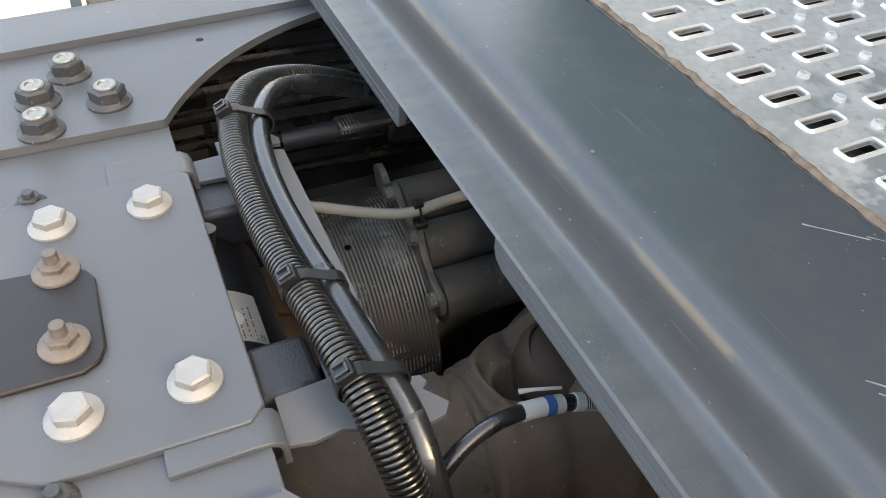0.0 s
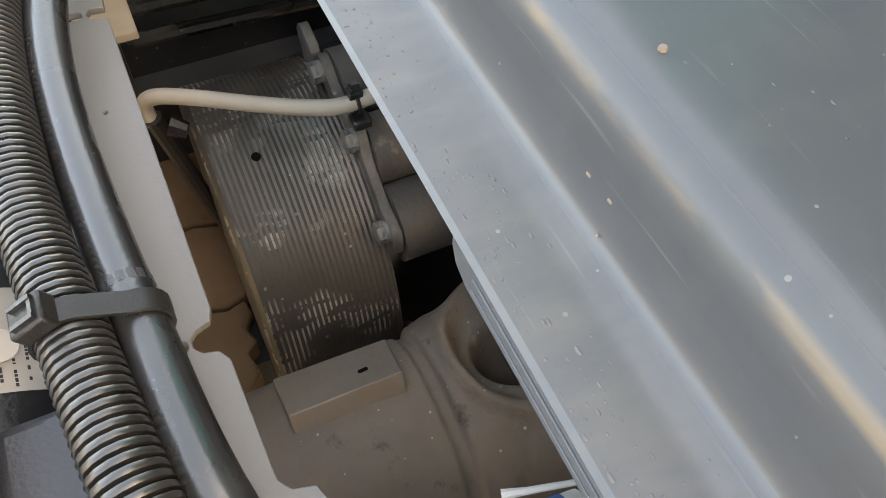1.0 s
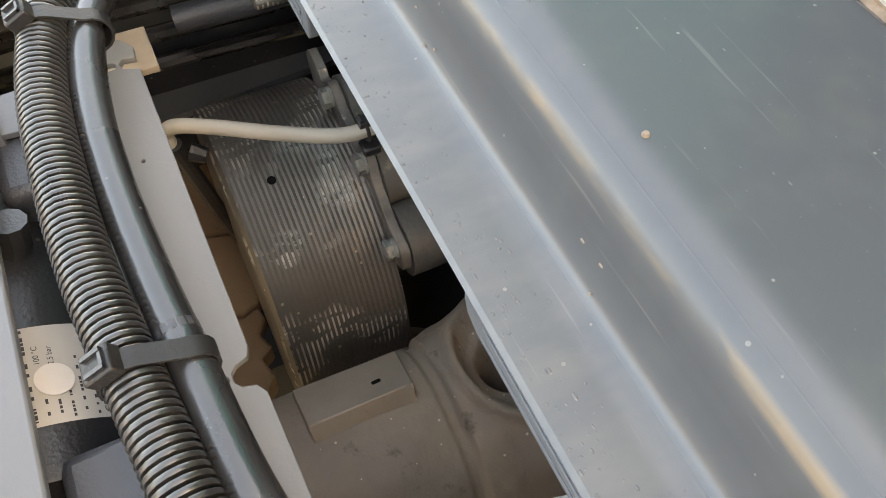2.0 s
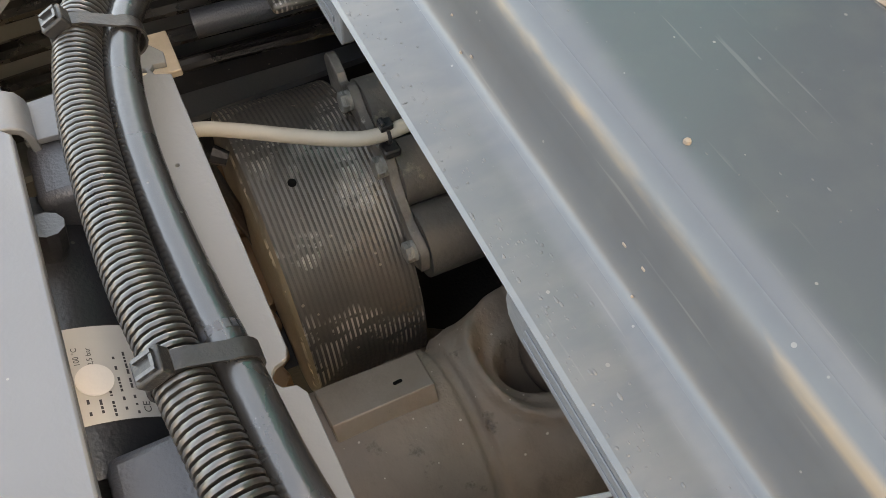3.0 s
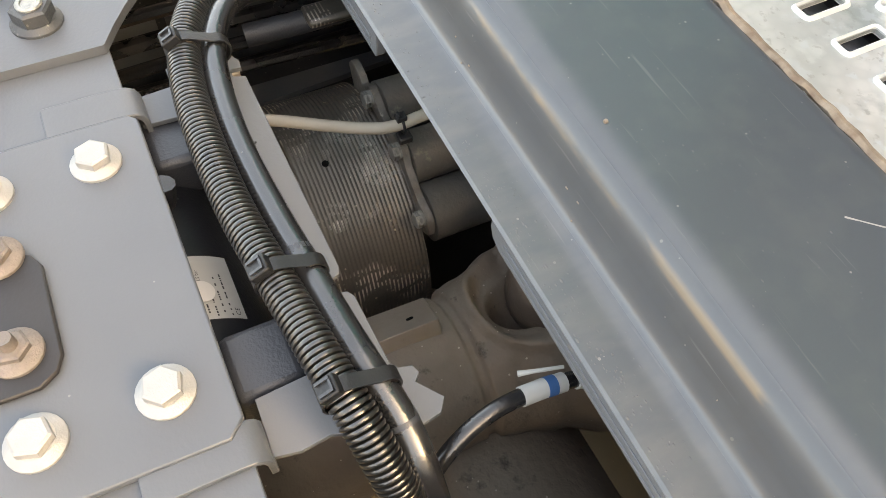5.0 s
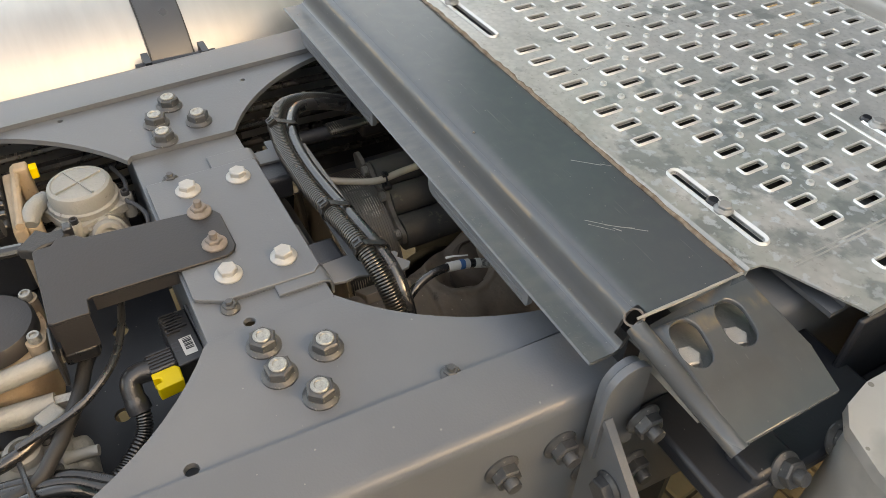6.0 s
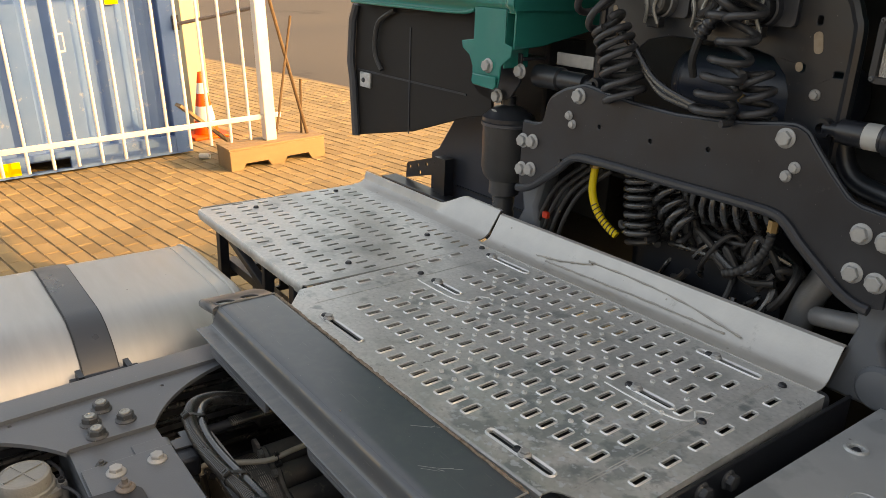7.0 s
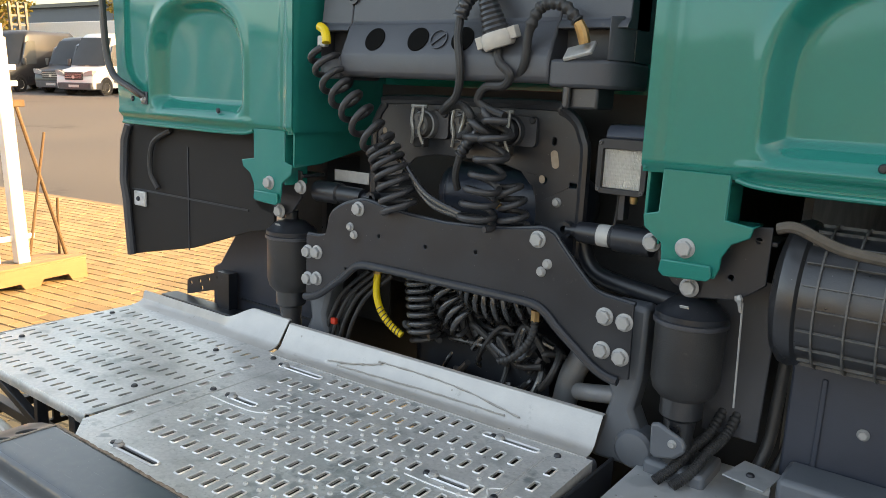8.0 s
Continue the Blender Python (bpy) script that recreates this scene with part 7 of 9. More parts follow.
        part("grip_rib", bm, BLACKPLASTIC, e)
    bm = bmesh.new()
    slab(bm, [(0.0135, -0.014), (0.0135, 0.014), (0.018, 0.018), (0.0385, 0.0165), (0.0395, -0.013), (0.03, -0.014), (0.029, -0.006), (0.023, -0.006), (0.022, -0.0145)], [], -0.012, 0.0085, lambda u, v, w: m @ Vector((u, v, w)))
    part("lock", bm, YELLOW, e, "yellow locking slide", bevel=0.0015)
    part("elbow", tube(bmesh.new(), spline([(0.12, -0.098, 0.893), (0.119, -0.112, 0.893), (0.123, -0.122, 0.889), (0.134, -0.124, 0.877), (0.147, -0.122, 0.862)], 6), [0.0125] * 20 + [0.014] * 5, 16), BLACKPLASTIC, e)
    line = spline([(0.14, -0.122, 0.87), (0.157, -0.121, 0.86), (0.172, -0.128, 0.848), (0.19, -0.147, 0.84), (0.205, -0.164, 0.838), (0.22, -0.2, 0.836), (0.23, -0.3, 0.83)], 24)
    part("conduit", tube(bmesh.new(), line, [(0.0094, 0.0096, 0.0094, 0.0072)[i % 4] for i in range(len(line))], 14), CONDUIT, e)

    e = thing("brake_valve", (0.0, -0.235, 0.79), "dusty cast brake valve with a flat dark cap", "valve")
    bm = bmesh.new()
    lathe(bm, [(0, 0.905), (0.052, 0.905), (0.0545, 0.908), (0.0545, 0.924), (0.051, 0.929), (0.03, 0.931), (0, 0.931)], Matrix.Translation((0.0, -0.252, 0)), 36)
    part("cap", bm, ARMBLACK, e, "flat dark cap")
    bm = bmesh.new()
    lathe(bm, [(0, 0.79), (0.05, 0.79), (0.052, 0.88), (0.06, 0.89), (0.06, 0.904), (0, 0.904)], Matrix.Translation((0.0, -0.252, 0)), 32)
    part("casting", bm, BEIGE, e, "dusty beige casting")
    for x, y in ((-0.034, -0.204), (0.041, -0.204), (0.056, -0.27)):
        bm = bmesh.new()
        lathe(bm, [(0.0115, 0.88), (0.0115, 0.922), (0, 0.922)], Matrix.Translation((x, y, 0)), 18)
        part("screw_boss", bm, BEIGE, e)
        bm = bmesh.new()
        lathe(bm, [(0.0078, 0.922), (0.0078, 0.93), (0.0066, 0.932), (0.0045, 0.932), (0.004, 0.9295), (0, 0.9295)], Matrix.Translation((x, y, 0)), 16)
        part("screw", bm, STUD, e, "bright recessed screw")
    e = thing("push_rod", (0.066, -0.2, 0.79), "pale cast rod with a bright nut entering a black fork", "rod")
    part("rod", tube(bmesh.new(), [(0.07, -0.33, 0.895), (0.067, -0.22, 0.904), (0.064, -0.19, 0.906)], [0.013, 0.012, 0.0115], 16), CASTGREY, e)
    part("collar_nut", tube(bmesh.new(), [(0.0638, -0.191, 0.906), (0.0634, -0.181, 0.9065)], 0.0095, 6), STUD, e, "bright hexagon nut")
    bm = bmesh.new()
    box(bm, 0.054, 0.075, -0.181, -0.142, 0.896, 0.916)
    box(bm, 0.026, 0.053, -0.178, -0.146, 0.9, 0.918)
    part("fork", bm, BLACKPLASTIC, e, bevel=0.004)
    bm = bmesh.new()
    lathe(bm, [(0.0, 0.0), (0.019, 0.0), (0.019, 0.01), (0.016, 0.012), (0, 0.012)], Matrix.Translation((0.054, -0.16, 0.91)) @ pose(0, 0, 0, 0, 20, 0), 24)
    part("fork_disc", bm, GREYPLASTIC, e)
    bm = bmesh.new()
    slab(bm, [(-0.02, 0.0), (0.02, 0.0), (0.028, -0.055), (0.01, -0.062), (-0.012, -0.05)], [], -0.188, -0.183, lambda u, v, w: (0.07 + u, w, 0.945 + v))
    part("side_strap", bm, BLACKPLASTIC, e, bevel=0.002)
    part("foot", boxes((0.05, 0.08, -0.33, -0.29, 0.792, 0.89)), CASTGREY, e, bevel=0.006)

    e = thing("pressure_fitting", (0.12, -0.23, 0.79), "dirty cast aluminium pressure fitting with hoses", "fitting")
    part("body", boxes((0.115, 0.195, -0.3, -0.2, 0.792, 0.85), (0.13, 0.18, -0.21, -0.182, 0.8, 0.845)), CASTGREY, e, bevel=0.01)
    part("boss", lathe(bmesh.new(), [(0.02, 0.85), (0.02, 0.862), (0.013, 0.866), (0.012, 0.858), (0, 0.858)], Matrix.Translation((0.14, -0.25, 0)), 20), CASTGREY, e)
    part("nipple", tube(bmesh.new(), [(0.165, -0.21, 0.852), (0.17, -0.19, 0.856), (0.174, -0.175, 0.857)], [0.008, 0.0065, 0.0065], 12), CASTGREY, e)
    part("barrel", tube(bmesh.new(), [(0.085, -0.29, 0.862), (0.095, -0.22, 0.868), (0.096, -0.205, 0.868)], [0.014, 0.0135, 0.0135], 16), CASTGREY, e)
    part("union_nut", tube(bmesh.new(), [(0.096, -0.205, 0.868), (0.098, -0.186, 0.868)], 0.0095, 6), STUD, e)
    bm = bmesh.new()
    box(bm, -0.012, 0.012, -0.014, 0.014, -0.008, 0.01, Matrix.Translation((0.122, -0.212, 0.874)) @ pose(0, 0, 0, 0, 0, 30))
    part("elbow_block", bm, CASTGREY, e, bevel=0.003)
    part("pipe", tube(bmesh.new(), spline([(0.13, -0.222, 0.872), (0.15, -0.25, 0.87), (0.158, -0.3, 0.865), (0.16, -0.45, 0.85)], 6), 0.0085, 12), HOSE, e)
    for i in range(4):
        piece("screw", SMALL_NUT, pose(0.125 + 0.05 * (i % 2), -0.285 + 0.06 * (i // 2), 0.85), e)

    h = thing("thick_hose", (0.1, -0.17, 0.8), "braided black hose diving under the arm", "hose", "hoses behind the plate")
    part("tube", tube(bmesh.new(), spline([(0.03, -0.15, 0.87), (0.064, -0.163, 0.882), (0.105, -0.177, 0.882), (0.141, -0.196, 0.88), (0.176, -0.218, 0.878), (0.2, -0.25, 0.87), (0.21, -0.36, 0.86)], 8), 0.0088, 14), RUBBER, h)
    h = thing("thin_hose", (0.05, -0.1, 0.85), "thin glossy black hose from the arm bracket", "hose", "hoses behind the plate")
    part("tube", tube(bmesh.new(), spline([(-0.005, -0.09, 0.945), (0.02, -0.102, 0.93), (0.06, -0.112, 0.92), (0.1, -0.128, 0.915), (0.128, -0.152, 0.91), (0.145, -0.185, 0.9), (0.15, -0.25, 0.88)], 8), 0.0048, 10), HOSE, h)
    h = thing("hose_bundle", (0.2, -0.22, 0.8), "tied bundle of wet black hoses", "hoses", "hoses behind the plate")
    for i in range(6):
        o = 0.0135 * i
        part("hose", tube(bmesh.new(), spline([(0.172 + o, -0.45, 0.86 + 0.008 * (i % 2)), (0.178 + o, -0.3, 0.862 + 0.008 * (i % 2)), (0.192 + o, -0.22, 0.862 + 0.006 * (i % 3)), (0.212 + o, -0.18, 0.856), (0.26 + o, -0.11, 0.84)], 8), 0.0072, 12), HOSE, h)
    bm = bmesh.new()
    tube(bm, [(0.165, -0.252, 0.872), (0.2, -0.246, 0.884), (0.24, -0.24, 0.88), (0.27, -0.236, 0.868)], 0.003, 6)
    part("tie", bm, BLACKPLASTIC, h)


valves()


# ---- right-hand side: brackets at the rail, side panel, air filter ----
def near_side():
    e = thing("rail_clamp", (0.46, 0.3, 0.95), "light grey curved clamp plate on the chassis rail", "clamp")
    bm = bmesh.new()
    arc = [(0.316 + 0.03 * math.cos(radians(a)), 1.003 + 0.034 * math.sin(radians(a))) for a in range(180, 39, -12)]
    slab(bm, arc + [(0.34, 0.9), (0.286, 0.9)], [], 0.452, 0.461, YZ)
    part("plate", bm, GREY, e, bevel=0.002)
    bm = bmesh.new()
    slab(bm, [(y * 0.9 + 0.034, z * 0.99 + 0.004) for y, z in arc] + [(0.34, 0.9), (0.29, 0.9)], [], 0.44, 0.449, YZ)
    part("backing", bm, GREY, e, bevel=0.002)
    e = thing("stay_plate", (0.5, 0.3, 0.8), "grey folded stay plate beside the rail", "bracket")
    bm = bmesh.new()
    slab(bm, [(0.444, 0.965), (0.46, 0.968), (0.6, 0.83), (0.6, 0.6), (0.444, 0.6)], [circle(0.49, 0.83, 0.006, 12)], 0.292, 0.297, XZ)
    slab(bm, [(0.455, 0.968), (0.463, 0.971), (0.604, 0.834), (0.602, 0.828), (0.6, 0.828)], [], 0.2885, 0.298, XZ)
    part("plate", bm, GREY, e)
    for x, z in ((0.49, 0.885), (0.53, 0.83)):
        piece("nut", NUT, Matrix.Translation((x, 0.292, z)) @ FACE_REAR, e, "grey nut")
    for y, z in ((0.335, 0.955), (0.34, 0.87)):
        piece("nut", BIG_NUT, Matrix.Translation((0.47, y, z)) @ pose(0, 0, 0, 0, 90, 0), e, "grey nut on a stud")
    e = thing("step_bracket", (0.52, 0.45, 0.9), "black steel bracket with nuts under the catwalk edge", "bracket")
    part("rail", boxes((0.4995, 0.508, 0.6, 1.3, 0.86, 1.004), (0.508, 0.56, 0.62, 1.3, 0.86, 0.872)), BLACKSTEEL, e, bevel=0.004)
    part("shelf", boxes((0.44, 0.58, 0.36, 0.62, 0.90, 0.925)), BLACKSTEEL, e, bevel=0.006)
    part("arm", boxes((0.53, 0.575, 0.4, 0.46, 0.7, 0.94)), BLACKSTEEL, e, bevel=0.006)
    for y, z in ((0.719, 0.987), (0.8, 0.98), (0.877, 0.974)):
        piece("nut", NUT, Matrix.Translation((0.508, y, z)) @ pose(0, 0, 0, 0, 88, 0), e, "black nut")
    for y in (0.44, 0.52):
        piece("nut", BIG_NUT, Matrix.Translation((0.575, y, 0.93)) @ pose(0, 0, 0, 0, 60, 0), e)
    # Made-up black box: gives the catwalk slots their dark background.
    e = thing("dark_slot_box", (-0.05, 0.9, 0.55), "dark box added for shade behind the catwalk slots", "box")
    part("case", boxes((-0.42, 0.4, 0.62, 1.2, 0.5, 0.9)), BLACKPLASTIC, e, bevel=0.01)
    for i in range(3):
        part("strap", boxes((-0.38 + 0.32 * i, -0.35 + 0.32 * i, 0.6, 1.21, 0.9, 0.906)), BLACKSTEEL, e)
    e = thing("side_cover", (0.85, 0.95, 0.6), "stained galvanised side cover with a pressed screw seat", "cover")
    out = [(0.592, 0.478), (0.572, 0.5), (0.562, 0.54), (0.562, 1.36), (0.575, 1.41), (0.62, 1.45), (1.2, 1.47), (1.2, 0.46), (0.64, 0.462)]
    bm = bmesh.new()
    slab(bm, out, [circle(0.634, 0.581, 0.012), circle(0.606, 1.12, 0.012)], 0.985, 1.0)
    part("lid", bm, GALV2, e)
    bm = bmesh.new()
    slab(bm, [(x + (0.008 if x < 1 else 0), y * 0.985 + 0.014) for x, y in out], [], 0.6, 0.984)
    part("box_body", bm, GALV2, e)
    for x, y in ((0.634, 0.581), (0.606, 1.12)):
        bm = bmesh.new()
        lathe(bm, [(0.022, 1.0), (0.019, 1.004), (0.014, 1.003), (0.0115, 0.994), (0, 0.994)], Matrix.Translation((x, y, 0)), 24)
        part("screw_seat", bm, GALV2, e)
        piece("screw", BLACK_BOLT, pose(x, y, 0.995), e, "black screw")
    bm = bmesh.new()
    lathe(bm, [(0.028, 1.0), (0.027, 1.0018), (0.024, 1.0018), (0.023, 1.0)], Matrix.Translation((0.69, 0.98, 0)), 24)
    box(bm, 0.675, 0.705, 0.978, 0.982, 1.0, 1.0016)
    part("pressed_mark", bm, GALV2, e, "round pressed mark")

    e = thing("air_filter", (1.05, 1.37, 1.3), "black ribbed air filter housing with a dusty strap", "air filter")
    m = Matrix.Translation((0.808, 1.37, 1.455)) @ pose(0, 0, 0, 0, 90, 0)
    bm = bmesh.new()
    lathe(bm, [(0, 0.0), (0.11, 0.0), (0.13, 0.006), (0.148, 0.02), (0.152, 0.035), (0.148, 0.05), (0.14, 0.056), (0.14, 0.55), (0, 0.55)], m, 48)
    part("drum", bm, BLACKPLASTIC, e)
    for i in range(6):
        bm = bmesh.new()
        lathe(bm, [(0.14, 0.085 + 0.055 * i), (0.148, 0.0855 + 0.055 * i), (0.148, 0.089 + 0.055 * i), (0.14, 0.0895 + 0.055 * i)], m, 48)
        part("hoop_rib", bm, RIBGLINT, e)
    for k in range(20):
        a = radians(18 * k)
        bm = bmesh.new()
        box(bm, -0.0012, 0.0012, 0.139, 0.146, 0.06, 0.5, m @ pose(0, 0, 0, 0, 0, 18 * k))
        part("long_rib", bm, RIBGLINT, e)
    part("strap", tube(bmesh.new(), spline([(0.815, 1.225, 1.6), (0.85, 1.222, 1.605), (0.93, 1.232, 1.575), (1.05, 1.235, 1.565), (1.2, 1.235, 1.57)], 8), 0.011, 10), mat("dusty_brown_rubber", (0.07, 0.058, 0.045), (0.13, 0.11, 0.09), 30, (0.6, 0.8), 0.0, 0.3, 200), e, "dusty brown strap")
    e = thing("steel_rod", (0.745, 1.28, 1.2), "thin bright steel rod with a ball joint", "rod")
    part("rod", tube(bmesh.new(), [(0.752, 1.29, 1.43), (0.758, 1.3, 1.2)], 0.0022, 8), ZINC, e)
    part("joint", tube(bmesh.new(), [(0.742, 1.285, 1.445), (0.745, 1.285, 1.436), (0.747, 1.285, 1.43), (0.75, 1.287, 1.41)], [0.007, 0.009, 0.005, 0.003], 8), ZINC, e)
    e = thing("spring_shield", (0.73, 1.43, 1.1), "dark blue-grey sheet behind the air spring", "shield")
    bm = bmesh.new()
    slab(bm, [(0.66, 1.08), (0.785, 1.08), (0.79, 1.3), (0.775, 1.45), (0.7, 1.46), (0.66, 1.42)], [], 1.43, 1.436, XZ)
    part("sheet", bm, GREYPLASTIC, e, bevel=0.004)
    e = thing("lower_mount", (0.64, 1.33, 1.05), "dark grey lower mount of the air spring", "mount")
    bm = bmesh.new()
    slab(bm, [(0.595, 1.125), (0.612, 1.13), (0.668, 1.107), (0.677, 1.094), (0.674, 1.075), (0.655, 1.057), (0.61, 1.046), (0.598, 1.055)], [], 1.27, 1.285, XZ)
    part("plate", bm, GREY, e, bevel=0.006)
    part("foot", boxes((0.58, 0.72, 1.285, 1.42, 0.96, 1.03)), GREY, e, bevel=0.01)
    piece("bolt", MID_BOLT, Matrix.Translation((0.648, 1.27, 1.092)) @ FACE_REAR @ Matrix.Scale(0.8, 4), e, "zinc bolt")
    for j in range(2):
        line = spline([(0.625 + 0.038 * j, 1.25, 1.005), (0.65 + 0.038 * j, 1.285, 1.03), (0.672 + 0.034 * j, 1.34, 1.065), (0.695 + 0.033 * j, 1.4, 1.1), (0.715 + 0.03 * j, 1.5, 1.2), (0.73 + 0.03 * j, 1.56, 1.3)], 44)
        c = thing("conduit", (0.68 + 0.03 * j, 1.3, 1.05), "black corrugated conduit behind the side cover", "conduit", "side conduits")
        part("tube", tube(bmesh.new(), line, [0.0125 if i % 4 < 2 else 0.0105 for i in range(len(line))], 12), RUBBER, c)
    for x, y, r in ((0.812, 1.46, 0.014), (0.845, 1.49, 0.011)):
        h = thing("riser_hose", (x, y, 0.99), "black hose rising beside the air filter", "hose", "riser hoses")
        part("tube", tube(bmesh.new(), spline([(x - 0.03, y - 0.06, 0.985), (x - 0.005, y - 0.02, 1.08), (x, y, 1.2), (x + 0.006, y + 0.02, 1.36)], 8), r, 12), RUBBER, h)
    e = thing("heat_shield", (0.8, 1.35, 1.05), "small galvanised shield with a bolt", "shield")
    bm = bmesh.new()
    slab(bm, [(0.755, 1.29), (0.845, 1.27), (0.86, 1.37), (0.775, 1.39)], [], 1.048, 1.052)
    part("plate", bm, GALV2, e, bevel=0.001)
    part("leg", boxes((0.79, 0.84, 1.36, 1.37, 0.98, 1.048)), GALV2, e)
    piece("bolt", BLACK_BOLT, pose(0.805, 1.32, 1.052), e)
    e = thing("inner_wing", (1.05, 1.48, 0.9), "black plastic inner wing below the air filter", "wing")
    bm = bmesh.new()
    slab(bm, [(0.845, 0.72), (1.35, 0.72), (1.35, 1.32), (0.86, 1.32), (0.838, 1.3), (0.84, 1.0)], [], 1.42, 1.44, XZ)
    part("sheet", bm, BLUEPLASTIC, e, bevel=0.006)
    for x0, x1 in ((0.9, 0.912), (1.06, 1.068)):
        part("pressed_rib", boxes((x0, x1, 1.414, 1.42, 1.0, 1.27)), BLUEPLASTIC, e, bevel=0.003)
    part("step", boxes((0.86, 1.3, 1.3, 1.42, 0.985, 1.075)), GREY, e, "grey step edge", bevel=0.012)
    piece("screw", MID_BOLT, Matrix.Translation((0.99, 1.42, 1.17)) @ FACE_REAR, e)


# Ribs paler than their drum: edge highlights put into the colour.
RIBGLINT = mat("plastic_rib_highlight", (0.05, 0.051, 0.053), (0.16, 0.158, 0.15), 40, (0.4, 0.6), 0.0, 0.2, 300)
GALV2 = mat("dull_stained_zinc", (0.4, 0.415, 0.42), (0.52, 0.535, 0.54), 5, (0.26, 0.42), 0.3, 0.1, 140, spots=((0.62, 0.63, 0.62), 9, 0.25), specks=((0.25, 0.25, 0.24), 60, 0.08))
over(GALV2, base_of(GALV2), band(GALV2, noise(GALV2, 6, 7), 0.54, 0.6, 0.0, 0.55), (0.27, 0.29, 0.3))
near_side()


# ---- engine bay under the cab ----
def engine_bay():
    # Black masses and sheets added where only shade lies under the cab.
    e = thing("engine_block", (0, 2.1, 0.6), "black engine and gearbox masses closing the view under the cab", "engine")
    part("gearbox", boxes((-0.36, 0.4, 1.62, 2.4, 0.55, 1.22)), BLACKSTEEL, e, bevel=0.04)
    bm = bmesh.new()
    lathe(bm, [(0, 0), (0.16, 0), (0.2, 0.05), (0.21, 0.2), (0, 0.2)], Matrix.Translation((0.05, 1.63, 1.02)) @ FACE_REAR, 28)
    part("bell_housing", bm, BLACKSTEEL, e)
    # Made-up dark sheets hide the green bulkhead and sunlit ground.
    part("dark_tunnel_sheet", boxes((-0.53, 0.56, 1.622, 1.63, 1.2, 1.84)), RUBBER, e, "dark sheet added for shade in the tunnel")
    part("cover", boxes((-0.55, 0.55, 2.0, 2.9, 1.1, 1.62)), BLACKPLASTIC, e, bevel=0.05)
    part("dark_side_sheet", boxes((-0.62, -0.6, 1.45, 2.85, 0.7, 1.6)), BLACKPLASTIC, e)
    part("dark_arch_sheet", boxes((-0.98, -0.45, 1.6, 1.612, 1.05, 1.68)), RUBBER, e, "dark sheet added for shade in the arch")
    part("dark_lower_sheet", boxes((0.36, 0.82, 1.6, 1.612, 0.5, 1.25)), RUBBER, e)
    part("dark_side_sheet", boxes((0.8, 0.82, 1.5, 2.85, 0.7, 1.64)), RUBBER, e)
    part("dark_front_sheet", boxes((-0.75, 1.4, 2.86, 2.9, 0.5, 1.656)), BLACKPLASTIC, e)
    w = thing("wheel_arch", (-1.05, 1.55, 0.85), "dark plastic wheel arch with a perforated bracket", "wheel arch")
    bm = bmesh.new()
    slab(bm, [(-1.25, 0.88), (-1.25, 1.13), (-1.21, 1.15), (-1.1, 1.3), (-1.05, 1.325), (-0.72, 1.36), (-0.66, 0.9)], [], 1.5, 1.515, XZ)
    part("panel", bm, BLUEPLASTIC, w, bevel=0.006)
    bm = bmesh.new()
    slab(bm, [(-1.379, 1.0), (-1.162, 1.061), (-1.164, 1.115), (-1.176, 1.124), (-1.366, 1.066), (-1.376, 1.055)], [circle(-1.352 + 0.055 * i, 1.05 + 0.0165 * i, 0.0075, 10) for i in range(4)] + [circle(-1.285, 1.042, 0.009, 10)], 1.47, 1.476, XZ)
    box(bm, -1.15, -1.085, 1.44, 1.48, 0.93, 1.135)
    box(bm, -1.085, -0.7, 1.49, 1.498, 1.03, 1.036)
    part("perforated_bracket", bm, BLACKSTEEL, w)
    part("beam", boxes((-1.45, -0.7, 1.4, 1.47, 0.93, 1.0)), BLACKSTEEL, w, bevel=0.004)
    s = thing("wing_stay", (-0.6, 1.4, 1.1), "grey pressed stay between rail and wing", "stay")
    bm = bmesh.new()
    slab(bm, [(-0.62, 0.98), (-0.52, 0.98), (-0.47, 1.12), (-0.43, 1.2), (-0.5, 1.21), (-0.56, 1.12)], [], 1.405, 1.43, XZ)
    part("plate", bm, GREY, s, bevel=0.008)

    def loop_bundle(name, label, rows):
        h = thing(name, rows[0][1][0], label, "hoses", "hoses under the cross member")
        for kind, pts, r, mtl in rows:
            part(kind, tube(bmesh.new(), spline(pts, 8), r, 9), mtl, h)
        return h

    c = thing("parked_coil", (-0.12, 1.36, 1.15), "upright grey-black coil of parked hose", "coiled hose", "coiled hoses")
    part("coil", helix(bmesh.new(), [(-0.135, 1.36, 1.33), (-0.125, 1.36, 1.25), (-0.115, 1.36, 1.15)], 0.042, 9, 0.0085, 0.3), HOSE, c)
    c = thing("parked_coil", (0.14, 1.37, 1.28), "fan of parked hose coils under the cross member", "coiled hose", "coiled hoses")
    part("coil", helix(bmesh.new(), [(0.03, 1.39, 1.33), (0.09, 1.37, 1.3), (0.16, 1.37, 1.3), (0.23, 1.39, 1.32)], (0.055, 0.06), 9, 0.0085, 1.2), HOSE, c)
    c = thing("parked_coil", (0.0, 1.4, 1.2), "loose tangle of grey-black hose", "coiled hose", "coiled hoses")
    part("coil", helix(bmesh.new(), [(-0.07, 1.4, 1.3), (-0.02, 1.39, 1.24), (0.03, 1.38, 1.2)], (0.06, 0.05), 5, 0.0095, 0.0), HOSE, c)
    rnd = random.Random(4)
    for k in range(9):
        x, z = -0.15 + 0.045 * k, 1.16 + 0.02 * (k % 3)
        pts = [(x + rnd.uniform(-0.06, 0.02), 1.36 + rnd.uniform(0, 0.06), z + rnd.uniform(-0.02, 0.05)) for _ in range(1)]
